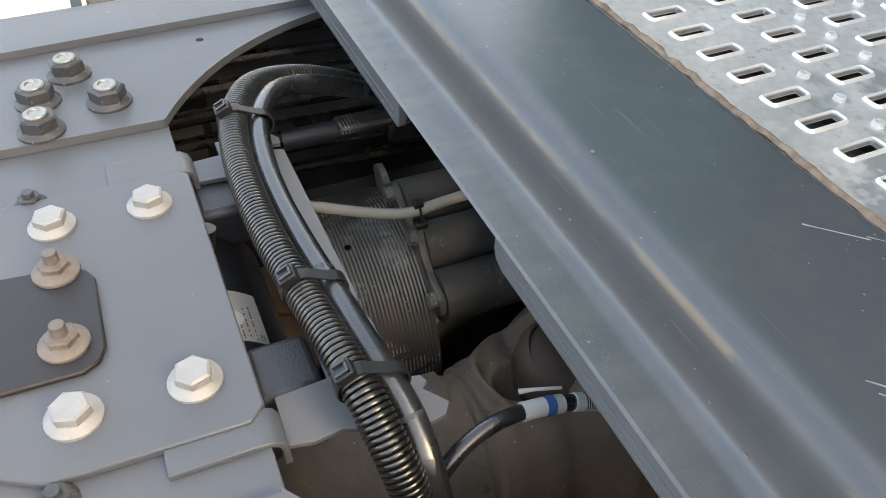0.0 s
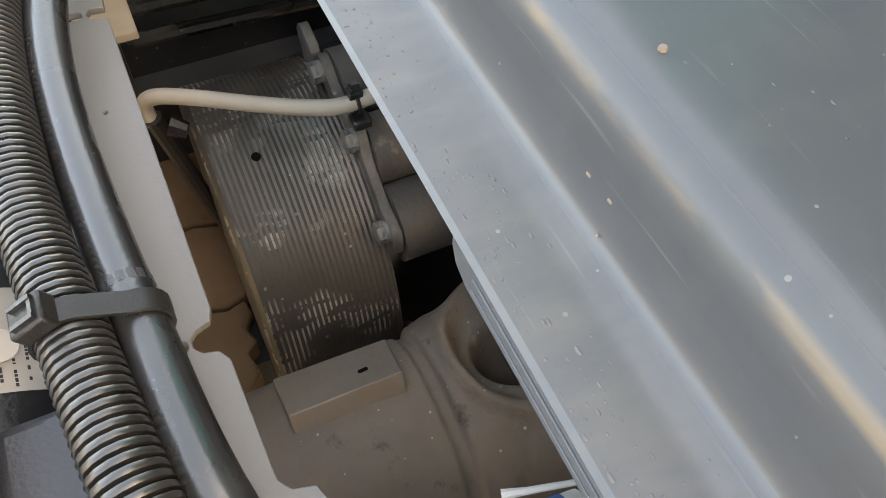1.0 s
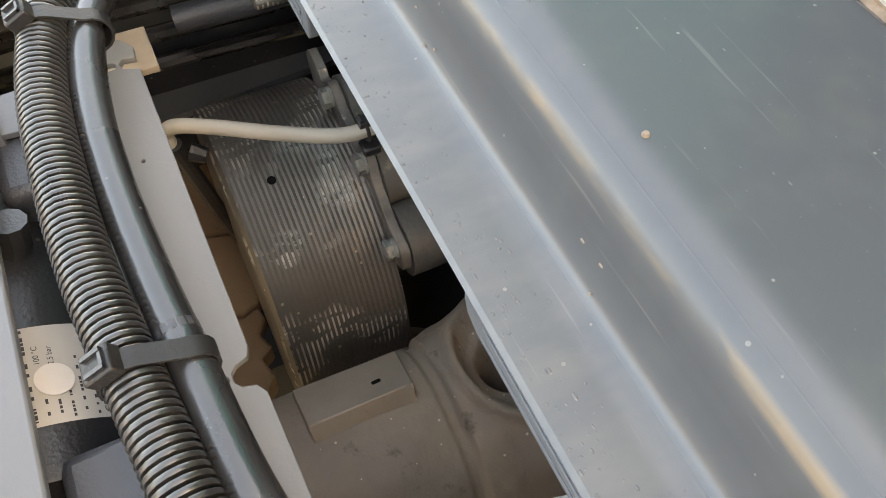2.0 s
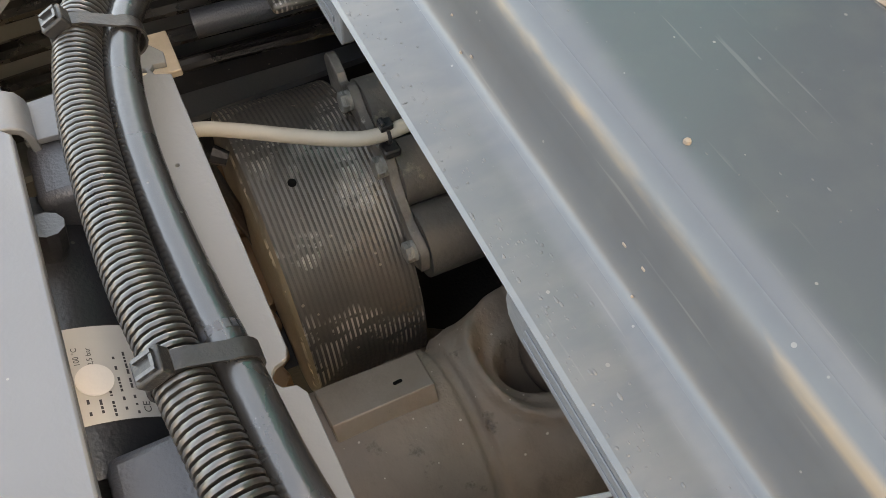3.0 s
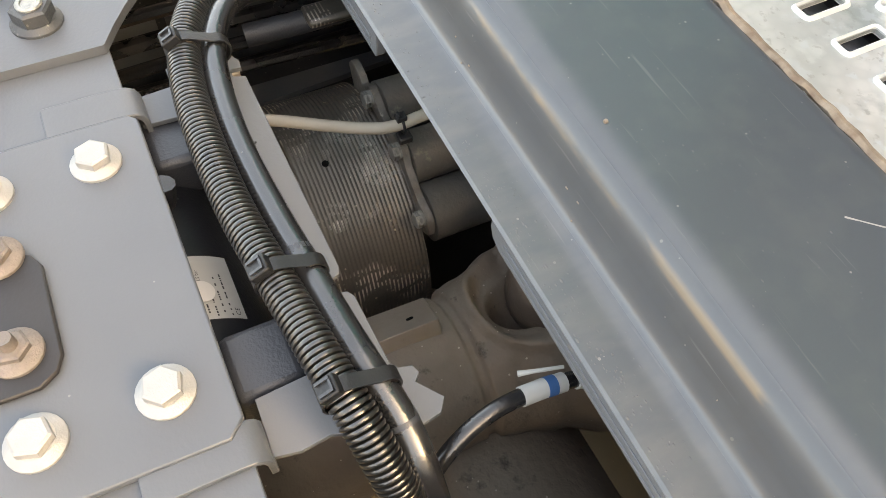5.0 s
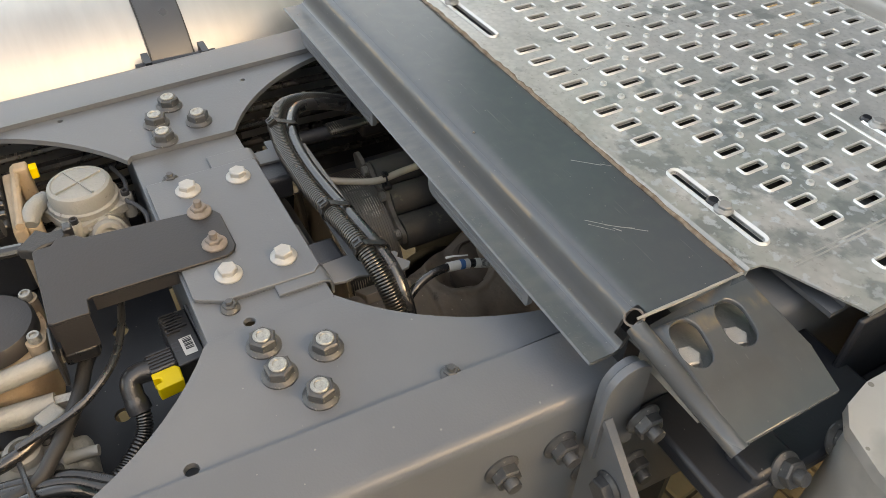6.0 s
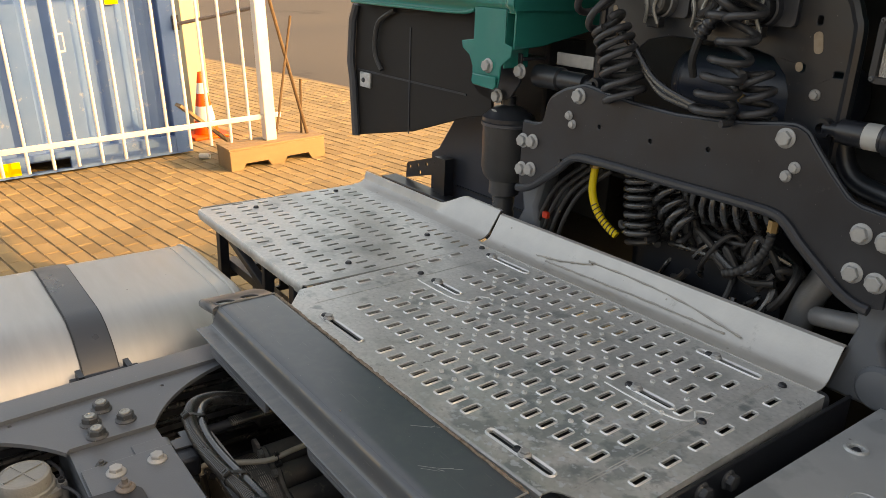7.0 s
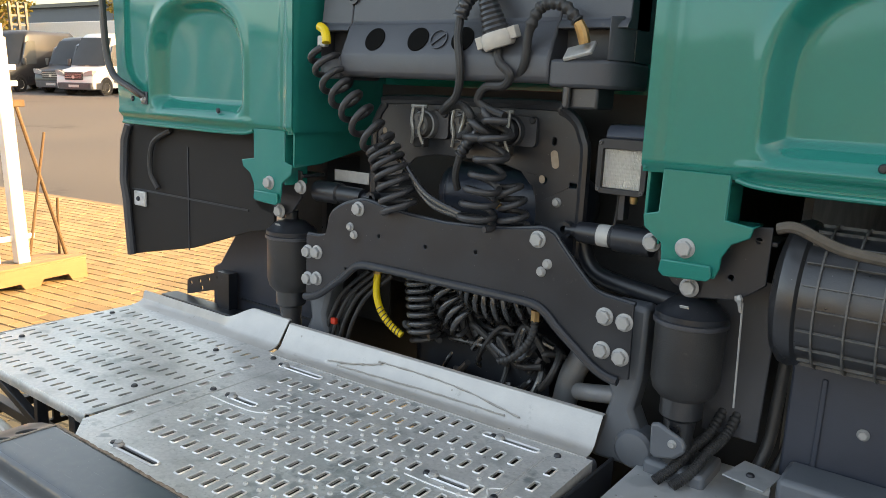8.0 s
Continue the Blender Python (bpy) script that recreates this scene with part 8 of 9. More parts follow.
        for j in range(4):
            pts.append((x + 0.035 * j + rnd.uniform(-0.03, 0.03), 1.36 + rnd.uniform(0, 0.06), z + rnd.uniform(-0.04, 0.05)))
        loop_bundle("loose_hose", "dusty grey-black loose hose under the cab", [("tube", pts, 0.009, HOSE if k % 2 else RUBBER)])
    tg = thing("hose_tangle", (0.08, 1.42, 1.0), "loose tangle of dusty black hoses under the cross member", "hoses")
    rnd = random.Random(21)
    for q in range(26):
        c = Vector((rnd.uniform(-0.16, 0.27), rnd.uniform(1.39, 1.5), rnd.uniform(1.03, 1.22)))
        n1 = Vector((rnd.uniform(-1, 1), rnd.uniform(-1, 1), rnd.uniform(-0.6, 0.6))).normalized()
        n2 = n1.orthogonal().normalized()
        r1, r2, a0, span = rnd.uniform(0.05, 0.1), rnd.uniform(0.03, 0.07), rnd.uniform(0, 6.28), rnd.uniform(2.2, 5.2)
        pts = [c + n1 * r1 * math.cos(a0 + span * w / 16) + n2 * r2 * math.sin(a0 + span * w / 16) + Vector((0, 0, -0.02 * math.sin(w * 0.4))) for w in range(17)]
        part("loop", tube(bmesh.new(), pts, rnd.choice((0.0065, 0.008, 0.0095)), 8), rnd.choice((COIL, RUBBER, HOSE)), tg)
    y = thing("yellow_hose", (-0.26, 1.33, 1.3), "short yellow spiral-wrapped air hose", "hose")
    line = spline([(-0.275, 1.335, 1.3), (-0.272, 1.33, 1.24), (-0.25, 1.33, 1.19), (-0.215, 1.335, 1.155), (-0.18, 1.34, 1.135)], 14)
    part("tube", tube(bmesh.new(), line, [0.0105] * len(line), 12), YELLOW, y)
    part("spiral_wrap", helix(bmesh.new(), [line[i] for i in range(24, len(line), 6)], 0.0108, 9, 0.0016), BLACKPLASTIC, y)
    part("brass_nut", tube(bmesh.new(), [(-0.276, 1.336, 1.325), (-0.275, 1.335, 1.3)], 0.014, 6), BRASS, y, "brass nut")
    b = thing("brass_hose", (0.25, 1.34, 1.27), "black ribbed hose hanging from a brass union", "hose")
    line = spline([(0.252, 1.335, 1.275), (0.25, 1.33, 1.24), (0.23, 1.33, 1.2), (0.19, 1.335, 1.16), (0.15, 1.34, 1.14)], 14)
    part("tube", tube(bmesh.new(), line, [0.009 + (0.002 if (i // 2) % 2 else 0) for i in range(len(line))], 10), RUBBER, b)
    part("brass_union", tube(bmesh.new(), [(0.252, 1.335, 1.3), (0.252, 1.335, 1.272)], 0.012, 6), BRASS, b)
    for k in range(4):
        x = -0.46 + 0.03 * k
        loop_bundle("control_cable", "thin black control cable beside the rail", [("tube", [(x - 0.02, 1.33, 1.05), (x, 1.335, 1.13), (x + 0.05, 1.34, 1.22), (x + 0.14, 1.35, 1.3)], 0.0065, RUBBER)])
    r = thing("red_clip", (-0.43, 1.32, 1.12), "small red cable clip", "clip")
    part("clip", boxes((-0.445, -0.425, 1.318, 1.332, 1.115, 1.135)), RED, r, bevel=0.003)
    b = thing("silver_bracket", (-0.44, 1.4, 1.55), "bright zinc bracket above the damper", "bracket")
    part("plate", boxes((-0.5, -0.36, 1.38, 1.385, 1.545, 1.58)), ZINC, b, bevel=0.002)
    part("tongue", boxes((-0.5, -0.36, 1.385, 1.42, 1.545, 1.55)), ZINC, b)


engine_bay()


# ---- the yard beyond the lorry ----
I4 = Matrix()


def container():
    e = thing("shipping_container", (-6.6, -1.0, 0), "blue corrugated steel shipping container in the sun", "container", m=I4)
    y0, y1 = -4.0, 2.09
    bm = bmesh.new()
    pts = []
    y = y0 + 0.1
    while y < y1 - 0.4:
        for dy, dx in ((0, 0), (0.105, 0), (0.165, -0.045), (0.27, -0.045), (0.33, 0)):
            pts.append((y + dy, -5.7500 + dx))
        y += 0.36
    for (ya, xa), (yb, xb) in zip(pts, pts[1:]):
        if yb - ya < 1e-6:
            continue
        bm.faces.new([bm.verts.new(p) for p in ((xa, ya, 0.17), (xb, yb, 0.17), (xb, yb, 2.5), (xa, ya, 2.5))])
    bmesh.ops.remove_doubles(bm, verts=bm.verts, dist=1e-5)
    part("corrugated_side", bm, BLUE, e, smooth=0)
    slab_out = [(y0, 0.02), (y1, 0.02), (y1, 0.18), (y0, 0.18)]
    bm = bmesh.new()
    slab(bm, slab_out, [[(a, 0.035), (a + 0.33, 0.035), (a + 0.33, 0.135), (a, 0.13)] for a in (0.74, -2.6)], -5.7800, -5.7200, YZ)
    part("bottom_rail", bm, BLUE, e)
    part("corner_post", boxes((-5.8800, -5.7180, y1 - 0.15, y1, 0.02, 2.59)), BLUE, e, bevel=0.01)
    part("corner_post", boxes((-5.8800, -5.7180, y0, y0 + 0.15, 0.02, 2.59)), BLUE, e, bevel=0.01)
    part("top_rail", boxes((-5.8000, -5.7200, y0, y1, 2.5, 2.59)), BLUE, e)
    part("shell", boxes((-8.15, -5.8000, y0, y1 - 0.005, 0.1, 2.58)), BLUE, e)
    part("marking", boxes((-5.7495, -5.7480, 1.122, 1.187, 0.965, 1.115)), WHITE, e, "white stencil marking")
    part("marking_inner", boxes((-5.7480, -5.7465, 1.132, 1.177, 0.98, 1.1)), BLUE, e)
    part("warning_sticker", boxes((-5.7195, -5.7180, 0.5, 0.69, 0.04, 0.15)), YELLOW, e, "yellow warning sticker")
    st = part("height_sticker", boxes((-5.7205, -5.7180, 1.53, 1.635, 1.312, 1.517)), YELLOW, e, "yellow height sticker")
    for text, z in (("2,6m", 1.43), ("8'6\"", 1.345)):
        cu = bpy.data.curves.new("lettering", "FONT")
        cu.body, cu.size, cu.align_x = text, 0.055, "CENTER"
        cu.materials.append(INK)
        o = new("lettering", cu)
        o.parent = st
        o.matrix_basis = Matrix.Translation(-BASE[st.name]) @ Matrix(((0, 0, 1, -5.7172), (1, 0, 0, 1.5825), (0, 1, 0, z), (0, 0, 0, 1)))
    part("door_catch", boxes((-5.7300, -5.7000, 2.045, 2.1, 1.08, 1.2)), BLACKSTEEL, e)


container()


def fence():
    e = thing("white_fence", (-5.05, 1.4, 0.1), "white painted steel bar fence panel", "fence", m=I4)
    for i in range(14):
        y = 0.32 + 0.171 * i
        if y > 2.42:
            break
        bm = tube(bmesh.new(), [(-5.05, y, 0.212), (-5.05, y, 1.93), (-5.05, y + 0.004, 1.95)], [0.0125, 0.0125, 0.006], 10)
        part("bar", bm, WHITE, e)
    for z in (0.392, 1.7):
        part("rail", boxes((-5.068, -5.038, -1.0, 2.66, z - 0.02, z + 0.02)), WHITE, e, bevel=0.004)
    part("post", boxes((-5.095, -5.005, 2.497, 2.592, 0.189, 1.92), (-5.08, -5.02, 2.505, 2.585, 1.92, 2.02)), WHITE, e, bevel=0.004)
    part("rail_end", boxes((-5.068, -5.038, 2.43, 2.66, 1.56, 1.6)), WHITE, e, bevel=0.004)
    part("latch_bar", tube(bmesh.new(), [(-5.6, 2.06, 1.14), (-5.4, 2.3, 1.2), (-5.1, 2.56, 1.28)], 0.016, 10), RUSTY, e, "rusty latch bar")
    p = thing("wooden_pallet", (-4.95, 2.48, 0), "sunlit wooden pallet carrying the fence post", "pallet", m=I4)
    bm = bmesh.new()
    slab(bm, [(2.12, 0.0), (2.22, 0.0), (2.255, 0.05), (2.45, 0.05), (2.48, 0.0), (2.6, 0.0), (2.63, 0.055), (2.83, 0.055), (2.86, 0.0), (2.99, 0.0), (2.99, 0.17), (2.12, 0.17)], [], -4.93, -4.905, YZ)
    part("side_board", bm, WOOD, p, bevel=0.004)
    bm = bmesh.new()
    slab(bm, [(2.12, 0.0), (2.22, 0.0), (2.255, 0.05), (2.45, 0.05), (2.48, 0.0), (2.6, 0.0), (2.63, 0.055), (2.83, 0.055), (2.86, 0.0), (2.99, 0.0), (2.99, 0.17), (2.12, 0.17)], [], -5.19, -5.165, YZ)
    part("side_board", bm, WOOD, p, bevel=0.004)
    for y0, y1 in ((2.12, 2.22), (2.48, 2.6), (2.87, 2.99)):
        part("block", boxes((-5.165, -4.93, y0, y1, 0.0, 0.17)), WOOD, p, bevel=0.004)
    for k in range(3):
        part("top_board", boxes((-5.19 + 0.097 * k, -5.1 + 0.097 * k, 2.115, 2.995, 0.171, 0.189)), WOOD, p, bevel=0.003)
    for a, b, r, lab in (((-5.03, 2.59, 0.19), (-5.1, 2.848, 1.193), 0.011, "rusty steel stake leaning on the pallet"), ((-5.05, 2.9, 0.19), (-5.12, 2.66, 1.42), 0.0155, "wooden handled stake leaning on the pallet"), ((-5.1, 2.87, 0.19), (-5.1, 2.899, 0.659), 0.011, "short steel stake on the pallet")):
        s = thing("stake", a, lab, "stake", "stakes on the pallet", m=I4)
        part("shaft", tube(bmesh.new(), [a, b], r, 8), HANDLEWOOD, s)
        if r > 0.015:
            part("head", boxes((b[0] - 0.03, b[0] + 0.03, b[1] - 0.07, b[1] + 0.06, b[2] - 0.02, b[2] + 0.035)), HANDLEWOOD, s, bevel=0.006)
    b = thing("loose_plank", (-5.3, 2.2, 0), "weathered plank leaning at the fence", "plank", m=I4)
    bm = bmesh.new()
    box(bm, -0.05, 0.05, -0.012, 0.012, 0, 0.75, Matrix.Translation((-5.45, 2.45, 0.012)) @ pose(0, 0, 0, 48, 0, 8))
    part("board", bm, WOOD, b)
    CONE = mat("fluorescent_orange", (0.8, 0.06, 0.008), (0.85, 0.09, 0.012), 9, (0.45, 0.6))
    c = thing("traffic_cone", (-6.3, 2.43, 0), "red and white traffic cone", "traffic cone", m=I4)
    at = Matrix.Translation((-6.3, 2.43, 0))
    for z0, z1, k in ((0.03, 0.16, 0), (0.16, 0.3, 1), (0.3, 0.42, 0), (0.42, 0.52, 1), (0.52, 0.62, 0)):
        rr = lambda z: 0.125 - 0.165 * z
        part("band", lathe(bmesh.new(), [(rr(z0), z0), (rr(z1), z1)], at, 24), WHITE if k else CONE, c, "white band" if k else "red band")
    part("base", boxes((-6.48, -6.12, 2.25, 2.61, 0.0, 0.03)), CONE, c, bevel=0.01)
    q = thing("cream_post", (-6.65, 2.5, 0), "cream painted square post beside the container", "post", m=I4)
    part("column", boxes((-6.75, -6.55, 2.4, 2.59, 0, 3.4)), mat("cream_paint", (0.5, 0.42, 0.26), (0.56, 0.47, 0.3), 3, (0.5, 0.7)), q, bevel=0.006)
    t = thing("tin_can", (-5.45, 2.1, 0), "small crushed white can on the paving", "litter", m=I4)
    part("can", tube(bmesh.new(), [(-5.48, 2.06, 0.025), (-5.42, 2.13, 0.025)], 0.025, 12), LABEL, t)


fence()


def wheel(parent, m, r, w):
    t = part("tyre", lathe(bmesh.new(), [(r * 0.62, -w / 2), (r * 0.95, -w / 2), (r, -w / 2 + 0.03), (r, w / 2 - 0.03), (r * 0.95, w / 2), (r * 0.62, w / 2)], m, 28), TYRE, parent)
    part("rim", lathe(bmesh.new(), [(0, w / 2 - 0.05), (r * 0.2, w / 2 - 0.02), (r * 0.3, w / 2 - 0.05), (r * 0.55, w / 2 - 0.03), (r * 0.63, w / 2 - 0.005)], m, 20), ALU, t)


def van(x, y, paint, label, h=2.35, sleek=0.0, turn=219):
    m = Matrix.Translation((x, y, 0)) @ pose(0, 0, 0, 0, 0, turn)
    e = thing("delivery_van", (0, 0, 0), label, "van", "parked vans", m=m)
    # side outline, from the bumper over bonnet and windscreen to the tail
    side = [(0.04, 0.3), (0.0, 0.6), (0.05, 0.86), (0.16, 1.02), (0.45, 1.12), (0.95, 1.24), (1.35, 1.62 + sleek * 0.5), (1.75, h - 0.2), (1.98, h - 0.06), (2.4, h), (5.3, h), (5.45, h - 0.1), (5.5, 0.3)]
    w = 0.98
    bm = bmesh.new()
    rings = [(-w, 0.9, 0.13), (-w + 0.05, 0.955, 0.05), (-w + 0.2, 0.99, 0.01), (0, 1.0, 0.0), (w - 0.2, 0.99, 0.01), (w - 0.05, 0.955, 0.05), (w, 0.9, 0.13)]
    rows = [[bm.verts.new((xx * (1 - 0.11 * max(0, z - 1.15) / (h - 1.15)), 2.75 - p - (inset if p < 1.2 else 0.35 * inset if p < 3 else 0), 0.3 + (z - 0.3) * (s if z > 1.15 else 1 - (1 - s) * 0.3))) for p, z in side] for xx, s, inset in rings]
    for a, b in zip(rows, rows[1:]):
        for i in range(len(side)):
            j = (i + 1) % len(side)
            bm.faces.new((a[i], a[j], b[j], b[i]))
    bm.faces.new(rows[0])
    bm.faces.new(rows[-1][::-1])
    part("body", bm, paint, e, smooth=40)
    # windscreen, laid on the sloping front
    bm = bmesh.new()
    za, zb = 1.3, h - 0.22
    pa, pb = 2.75 - 0.98, 2.75 - 1.72
    glass = [[(u * wd, p + 0.035 - 0.075 * u * u, z) for u in (-1, -0.6, 0, 0.6, 1)] for wd, p, z in ((0.9, pa, za), (0.84, (pa + pb) / 2 + 0.02, (za + zb) / 2), (0.78, pb, zb))]
    vs = [[bm.verts.new(v) for v in r] for r in glass]
    for a, b in zip(vs, vs[1:]):
        for i in range(4):
            bm.faces.new((a[i], a[i + 1], b[i + 1], b[i]))
    bmesh.ops.solidify(bm, geom=bm.faces[:], thickness=0.01)
    part("windscreen", bm, VANGLASS, e)
    for sx in (-1, 1):
        bm = bmesh.new()
        slab(bm, [(1.62, 1.28), (0.55, 1.28), (0.55, h * 0.82), (0.98, h * 0.82), (1.2, h * 0.78)], [], sx * 0.9, sx * 0.976, YZ)
        part("side_window", bm, VANGLASS, e)
        bm = bmesh.new()
        slab(bm, [(0.48, 0.84), (0.94, 0.9), (0.965, 1.1), (0.84, 1.1), (0.54, 1.0)], [], 2.5, 2.756, lambda u, v, k: (sx * u, k - 0.12 * max(0, u - 0.5), v))
        part("headlight", bm, HEADLAMP, e, bevel=0.01)
        part("mirror", boxes((sx * 1.0, sx * 1.17, 1.5, 1.62, 1.25, 1.58)), BLACKPLASTIC, e, bevel=0.03)
        part("side_strip", boxes((sx * 0.97, sx * 0.992, -2.6, 1.3, 0.55, 0.68)), BLACKPLASTIC, e)
        part("fog_lamp", boxes((sx * 0.66, sx * 0.84, 2.76, 2.775, 0.42, 0.5)), GREYPLASTIC, e)
        for wy in (1.85, -1.6):
            part("wheel_arch", lathe(bmesh.new(), [(0, -0.12), (0.43, -0.12), (0.43, 0.002), (0, 0.002)], Matrix.Translation((sx * 0.98, wy, 0.36)) @ pose(0, 0, 0, 0, 90 * sx, 0), 28), BLACKPLASTIC, e)
            wheel(e, Matrix.Translation((sx * 0.89, wy, 0.34)) @ pose(0, 0, 0, 0, 90 * sx, 0), 0.34, 0.22)
    g = part("grille", boxes((-0.46, 0.46, 2.66, 2.77, 0.68, 1.02)), BLACKPLASTIC, e, bevel=0.03)
    for k in range(3):
        part("grille_bar", boxes((-0.42, 0.42, 2.768, 2.778, 0.76 + 0.08 * k, 0.775 + 0.08 * k)), ALU, g)
    part("emblem", lathe(bmesh.new(), [(0, 0.0), (0.07, 0.0), (0.07, 0.01), (0, 0.01)], Matrix.Translation((0, 2.776, 0.8)) @ pose(0, 0, 0, -90, 0, 0), 20), ALU, e, "plain round emblem")
    bm = bmesh.new()
    slab(bm, [(-0.99, 1.9), (-0.99, 2.55), (-0.85, 2.74), (-0.5, 2.79), (0.5, 2.79), (0.85, 2.74), (0.99, 2.55), (0.99, 1.9)], [], 0.25, 0.56, XY)
    part("bumper", bm, GREYPLASTIC, e, bevel=0.03)
    part("plate", boxes((-0.26, 0.26, 2.791, 2.8, 0.36, 0.47)), LABEL, e, "plain pale plate")
    for sx in (-1, 1):
        part("wiper", boxes((sx * 0.12, sx * 0.6, 1.79, 1.81, 1.285, 1.3)), BLACKPLASTIC, e)


van(-33.9, 20.5, VANWHITE, "white panel van parked in the yard", 2.75, 0.15, 203)
van(-36.4, 20.75, VANDARK, "dark grey panel van parked in the yard", 2.6, 0.0, 203)
van(-39.3, 19.1, VANDARK, "black high-roof van parked in the yard", 2.9, 0.2, 207)


def machines():
    YEL = mat("machine_yellow", (0.6, 0.38, 0.03), (0.7, 0.46, 0.05), 2, (0.4, 0.55))
    e = thing("excavator", (-38, 16, 0), "yellow excavator with a folded arm", "excavator", m=Matrix.Translation((-6.5, 1.0, 0)))
    part("track", boxes((-41, -37, 14.2, 14.9, 0, 0.9)), BLACKSTEEL, e, bevel=0.2)
    part("track", boxes((-41, -37, 16.9, 17.6, 0, 0.9)), BLACKSTEEL, e, bevel=0.2)
    part("house", boxes((-41, -37.5, 14.6, 17.2, 1.0, 2.6)), YEL, e, bevel=0.15)
    part("cab", boxes((-38.6, -37.2, 14.6, 15.7, 1.2, 3.2)), GLASSDARK, e, bevel=0.1)
    part("boom", tube(bmesh.new(), [(-40, 16.2, 1.8), (-40, 14.2, 3.3), (-40, 15.9, 3.5), (-40, 17.0, 2.9)], [0.3, 0.4, 0.36, 0.26], 4), YEL, e)
    part("stick", tube(bmesh.new(), [(-39.6, 16.9, 3.0), (-39.6, 17.6, 2.5), (-39.6, 17.5, 1.2)], [0.25, 0.22, 0.16], 4), YEL, e)
    part("bucket", boxes((-40.1, -39.1, 17.1, 17.9, 0.1, 1.2)), BLACKSTEEL, e, bevel=0.2)
    e = thing("lifting_mast", (-39, 18.5, 0), "dark lattice lifting mast behind the vans", "mast", m=Matrix.Translation((-6.5, 3.4, 0)))
    for y in (18.0, 18.45, 18.9):
        part("upright", boxes((-39.1, -38.9, y - 0.06, y + 0.06, 0, 4.6)), BLACKSTEEL, e)
    for k in range(9):
        part("rung", boxes((-39.08, -38.95, 18.0, 18.9, 0.3 + 0.5 * k, 0.42 + 0.5 * k)), BLACKSTEEL, e)
    e = thing("telehandler", (-29.8, 12.8, 0), "orange-red telehandler with a glazed cab", "telehandler", m=Matrix.Translation((-3.6, 0.4, 0)))
    ORANGE = mat("machine_orange", (0.5, 0.042, 0.012), (0.56, 0.06, 0.02), 2, (0.4, 0.55))
    part("chassis", boxes((-31.5, -28.0, 12.0, 13.6, 0.6, 1.4)), ORANGE, e, bevel=0.1)
    part("cab", boxes((-30.6, -29.4, 12.0, 12.9, 1.4, 2.4)), ORANGE, e, bevel=0.08)
    part("window", boxes((-29.41, -29.38, 12.1, 12.8, 1.55, 2.2)), GLASSDARK, e)
    for x in (-31, -28.6):
        wheel(e, Matrix.Translation((x, 11.95, 0.55)) @ pose(0, 0, 0, 90, 0, 0), 0.55, 0.4)
    e = thing("white_trailer", (-38, 24, 0), "long white box trailer behind the vans", "trailer", m=I4)
    part("box", boxes((-50, -24, 24, 26.5, 1.0, 3.6)), WHITE, e, bevel=0.05)
    part("skirt", boxes((-50, -24, 24.05, 26.4, 0.4, 1.0)), BLACKPLASTIC, e)
    for x in (-27, -28.4, -29.8, -47):
        wheel(e, Matrix.Translation((x, 24.05, 0.5)) @ pose(0, 0, 0, 90, 0, 0), 0.5, 0.35)
    e = thing("far_building", (-60, 45, 0), "long pale warehouse far across the yard", "warehouse", m=I4)
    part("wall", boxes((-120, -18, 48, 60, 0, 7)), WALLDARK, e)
    part("roof", boxes((-121, -17, 47.5, 60.5, 7, 7.4)), BLACKSTEEL, e)
    rnd = random.Random(9)
    for x, y, hh in ((-52, 20, 9), (-58, 26, 10), (-47, 31, 9), (-64, 16, 9), (-40, 36, 10)):
        t = thing("tree", (x, y, 0), "autumn yellow tree at the edge of the yard", "tree", "trees at the yard edge", m=I4)
        bm = tube(bmesh.new(), [(x, y, 0), (x + 0.1, y, hh * 0.35), (x - 0.1, y + 0.1, hh * 0.7)], [0.28, 0.2, 0.08], 8)
        for k in range(7):
            a = rnd.uniform(0, 6.28)
            z0 = hh * rnd.uniform(0.3, 0.6)
            tube(bm, [(x, y, z0), (x + 1.2 * math.cos(a), y + 1.2 * math.sin(a), z0 + 1.2), (x + 2 * math.cos(a), y + 2 * math.sin(a), z0 + 2.2)], [0.1, 0.06, 0.02], 5)
        part("trunk", bm, WOOD, t)
        vs, fs = [], []
        for k in range(2600):
            u = Vector((rnd.gauss(0, 1), rnd.gauss(0, 1), rnd.gauss(0, 1))).normalized() * rnd.random() ** 0.4
            c = Vector((x, y, hh * 0.66)) + Vector((u.x * hh * 0.3, u.y * hh * 0.3, u.z * hh * 0.36))
            d1 = Vector((rnd.uniform(-1, 1), rnd.uniform(-1, 1), rnd.uniform(-1, 1))).normalized() * 0.16
            d2 = d1.orthogonal().normalized() * 0.11
            n = len(vs)
            vs += [c - d1, c + d2, c + d1, c - d2]
            fs.append((n, n + 1, n + 2, n + 3))
        me = bpy.data.meshes.new("crown")
        me.from_pydata([v - Vector((x, y, 0)) for v in vs], [], fs)
        me.materials.append(LEAF)
        piece("crown", me, Matrix.Translation((x, y, 0)), t, "yellow autumn leaves")


machines()


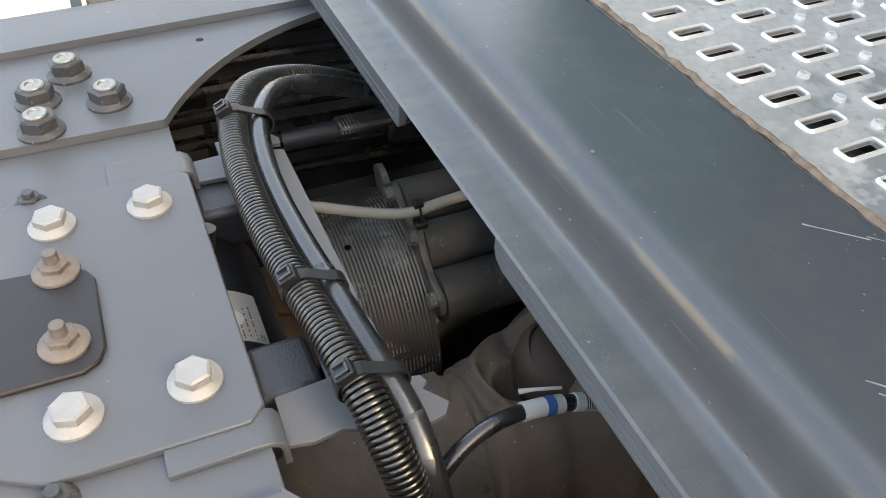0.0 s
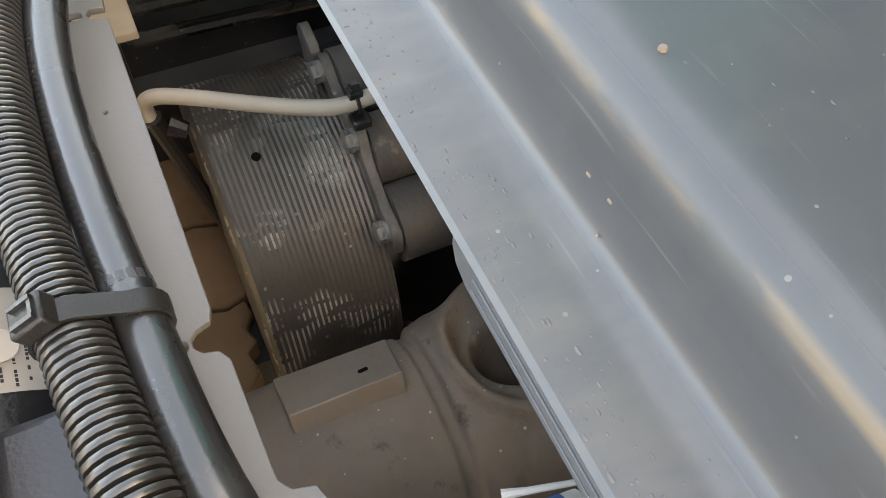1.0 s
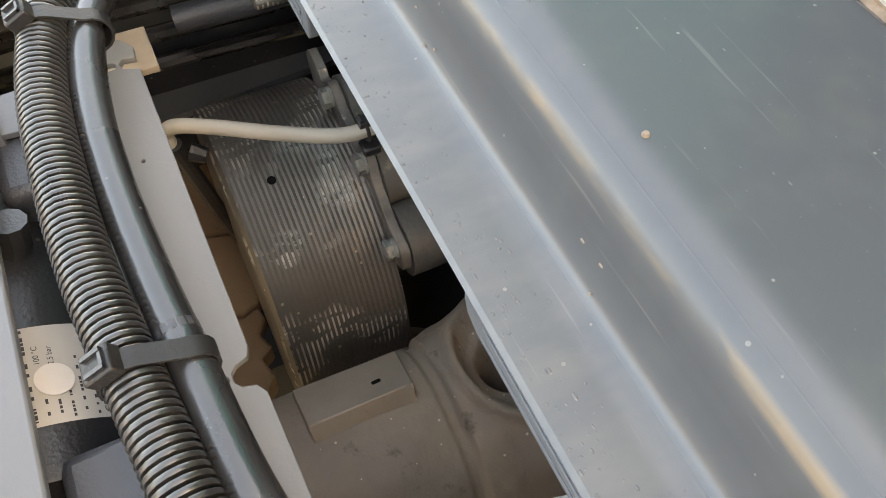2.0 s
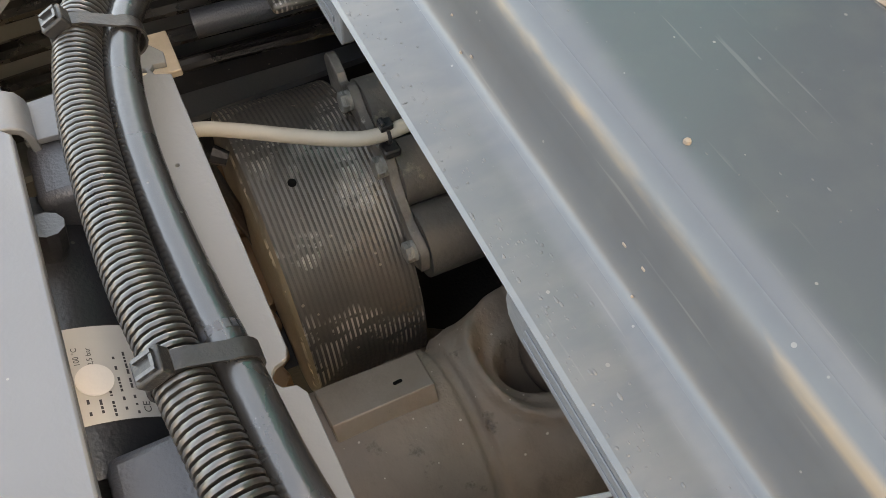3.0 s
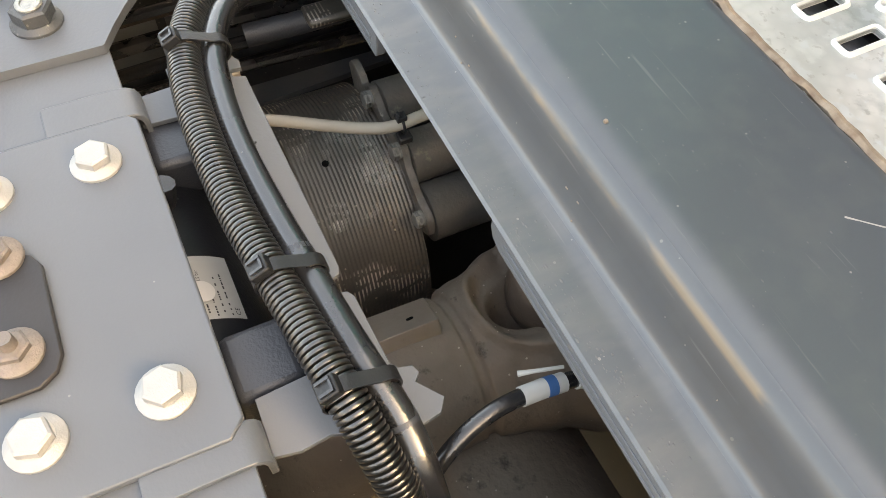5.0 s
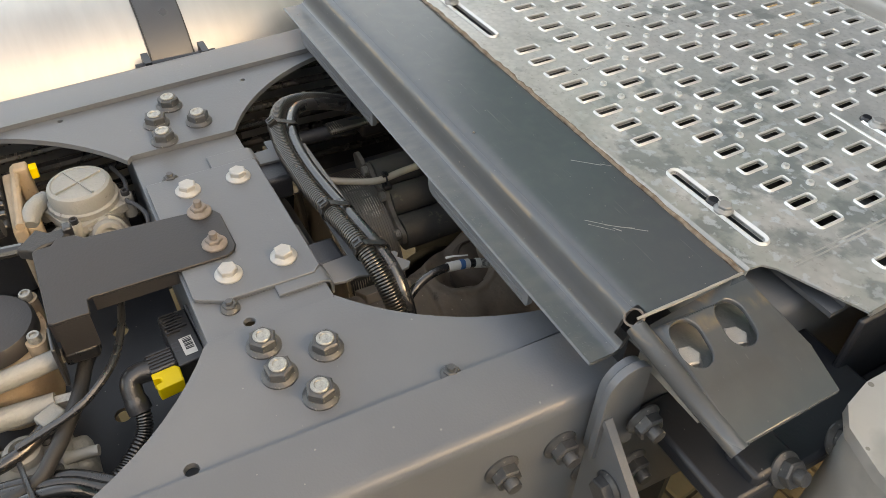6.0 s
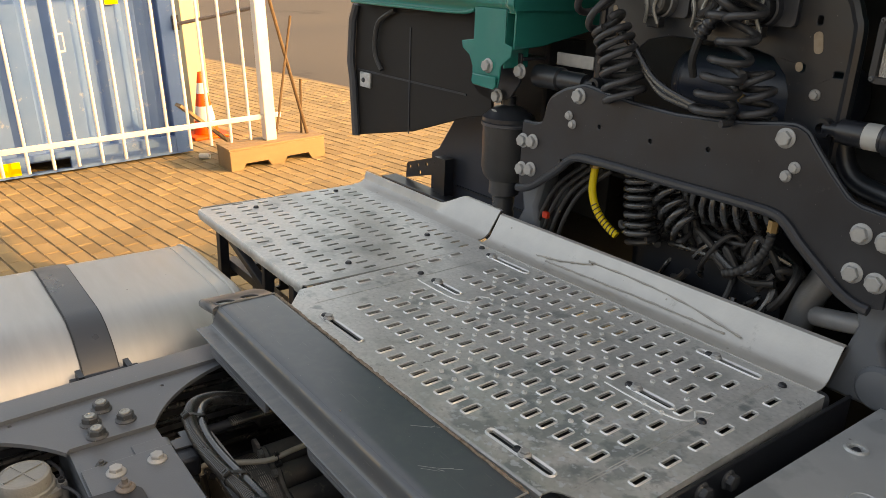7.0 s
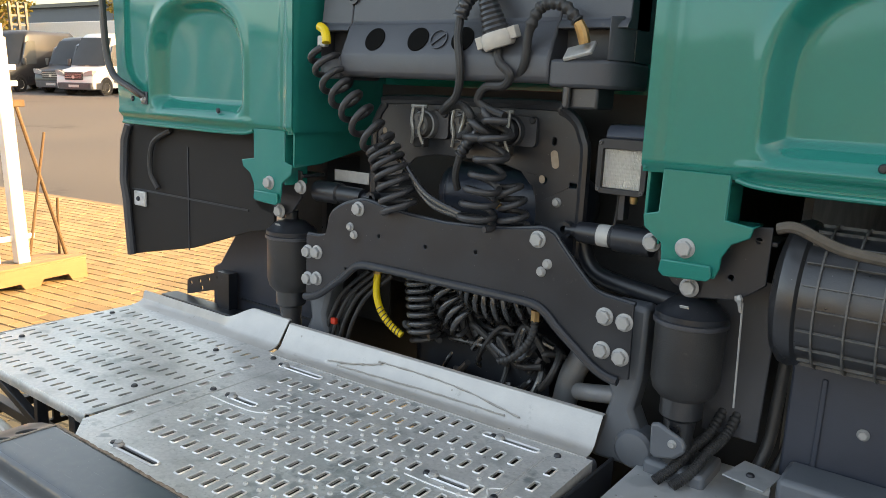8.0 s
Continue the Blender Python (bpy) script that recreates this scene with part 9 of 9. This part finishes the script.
# ---- paving bricks ----
def paving():
    turn = radians(7.5)
    u, v = Vector((math.cos(turn), math.sin(turn), 0)), Vector((-math.sin(turn), math.cos(turn), 0))
    L, W, H = 0.208, 0.103, 0.05
    bm = bmesh.new()
    corners = [u * a + v * b for a, b in ((-15, -4), (1.5, -4), (1.5, 5.9), (-15, 5.9))]
    lo = [bm.verts.new((c.x, c.y, -0.011)) for c in corners]
    hi = [bm.verts.new((c.x, c.y, -0.005)) for c in corners]
    bm.faces.new(hi)
    bm.faces.new(lo[::-1])
    for i in range(4):
        j = (i + 1) % 4
        bm.faces.new((lo[i], lo[j], hi[j], hi[i]))
    base = new("pavement", finish(bm, "pavement", JOINT, 0))
    tagged(base, "ochre brick paving of the yard in low sun", "paving", kind="structure")
    BASE[base.name] = Vector((0, 0, 0))

    def brick_mesh(k):
        b = bmesh.new()
        g, c = 0.004, 0.004
        ring = [[b.verts.new((sx * (L / 2 - g - i), sy * (W / 2 - g - i), z)) for sx, sy in ((-1, -1), (1, -1), (1, 1), (-1, 1))] for i, z in ((0, -H), (0, -c), (c, 0))]
        for p, q in zip(ring, ring[1:]):
            for i in range(4):
                j = (i + 1) % 4
                b.faces.new((p[i], p[j], q[j], q[i]))
        b.faces.new(ring[-1])
        return finish(b, "brick", PAVER, 0)

    me = brick_mesh(0)
    rnd = random.Random(3)
    vs, fs, singles = [], [], 0
    turn_m = Matrix.Rotation(turn, 4, "Z")
    tops = [(-1, -1), (1, -1), (1, 1), (-1, 1)]
    row = 0
    b = -3.9
    while b < 5.85:
        a = -14.9 + (0.104 if row % 2 else 0)
        while a < 1.4:
            dz = rnd.uniform(-0.002, 0.0025)
            if -5.25 < a < -3.9 and 1.3 < b < 5.2 and 1.6 < b < 5.0 and singles < 300:
                o = piece("brick", me, Matrix.Translation(u * a + v * b + Vector((0, 0, dz))) @ turn_m @ pose(0, 0, 0, rnd.uniform(-0.5, 0.5), rnd.uniform(-0.4, 0.4), rnd.uniform(-0.6, 0.6)), base)
                singles += 1
            else:
                n = len(vs)
                tx, ty = rnd.uniform(-0.001, 0.001), rnd.uniform(-0.001, 0.001)
                for inset, z in ((0.004, -0.011), (0.004, -0.004), (0.008, 0)):
                    for sx, sy in tops:
                        p = u * (a + sx * (L / 2 - inset)) + v * (b + sy * (W / 2 - inset))
                        vs.append((p.x, p.y, z + (dz + sx * tx + sy * ty if z > -0.01 else 0)))
                for k in (0, 4):
                    for i in range(4):
                        j = (i + 1) % 4
                        fs.append((n + k + i, n + k + j, n + k + 4 + j, n + k + 4 + i))
                fs.append((n + 8, n + 9, n + 10, n + 11))
            a += L
        b += W
        row += 1
    rest = bpy.data.meshes.new("bricks")
    rest.from_pydata(vs, [], fs)
    rest.materials.append(PAVER)
    o = piece("paving_bricks", rest, Matrix(), base)
    tagged(o, kind="stuff")


paving()
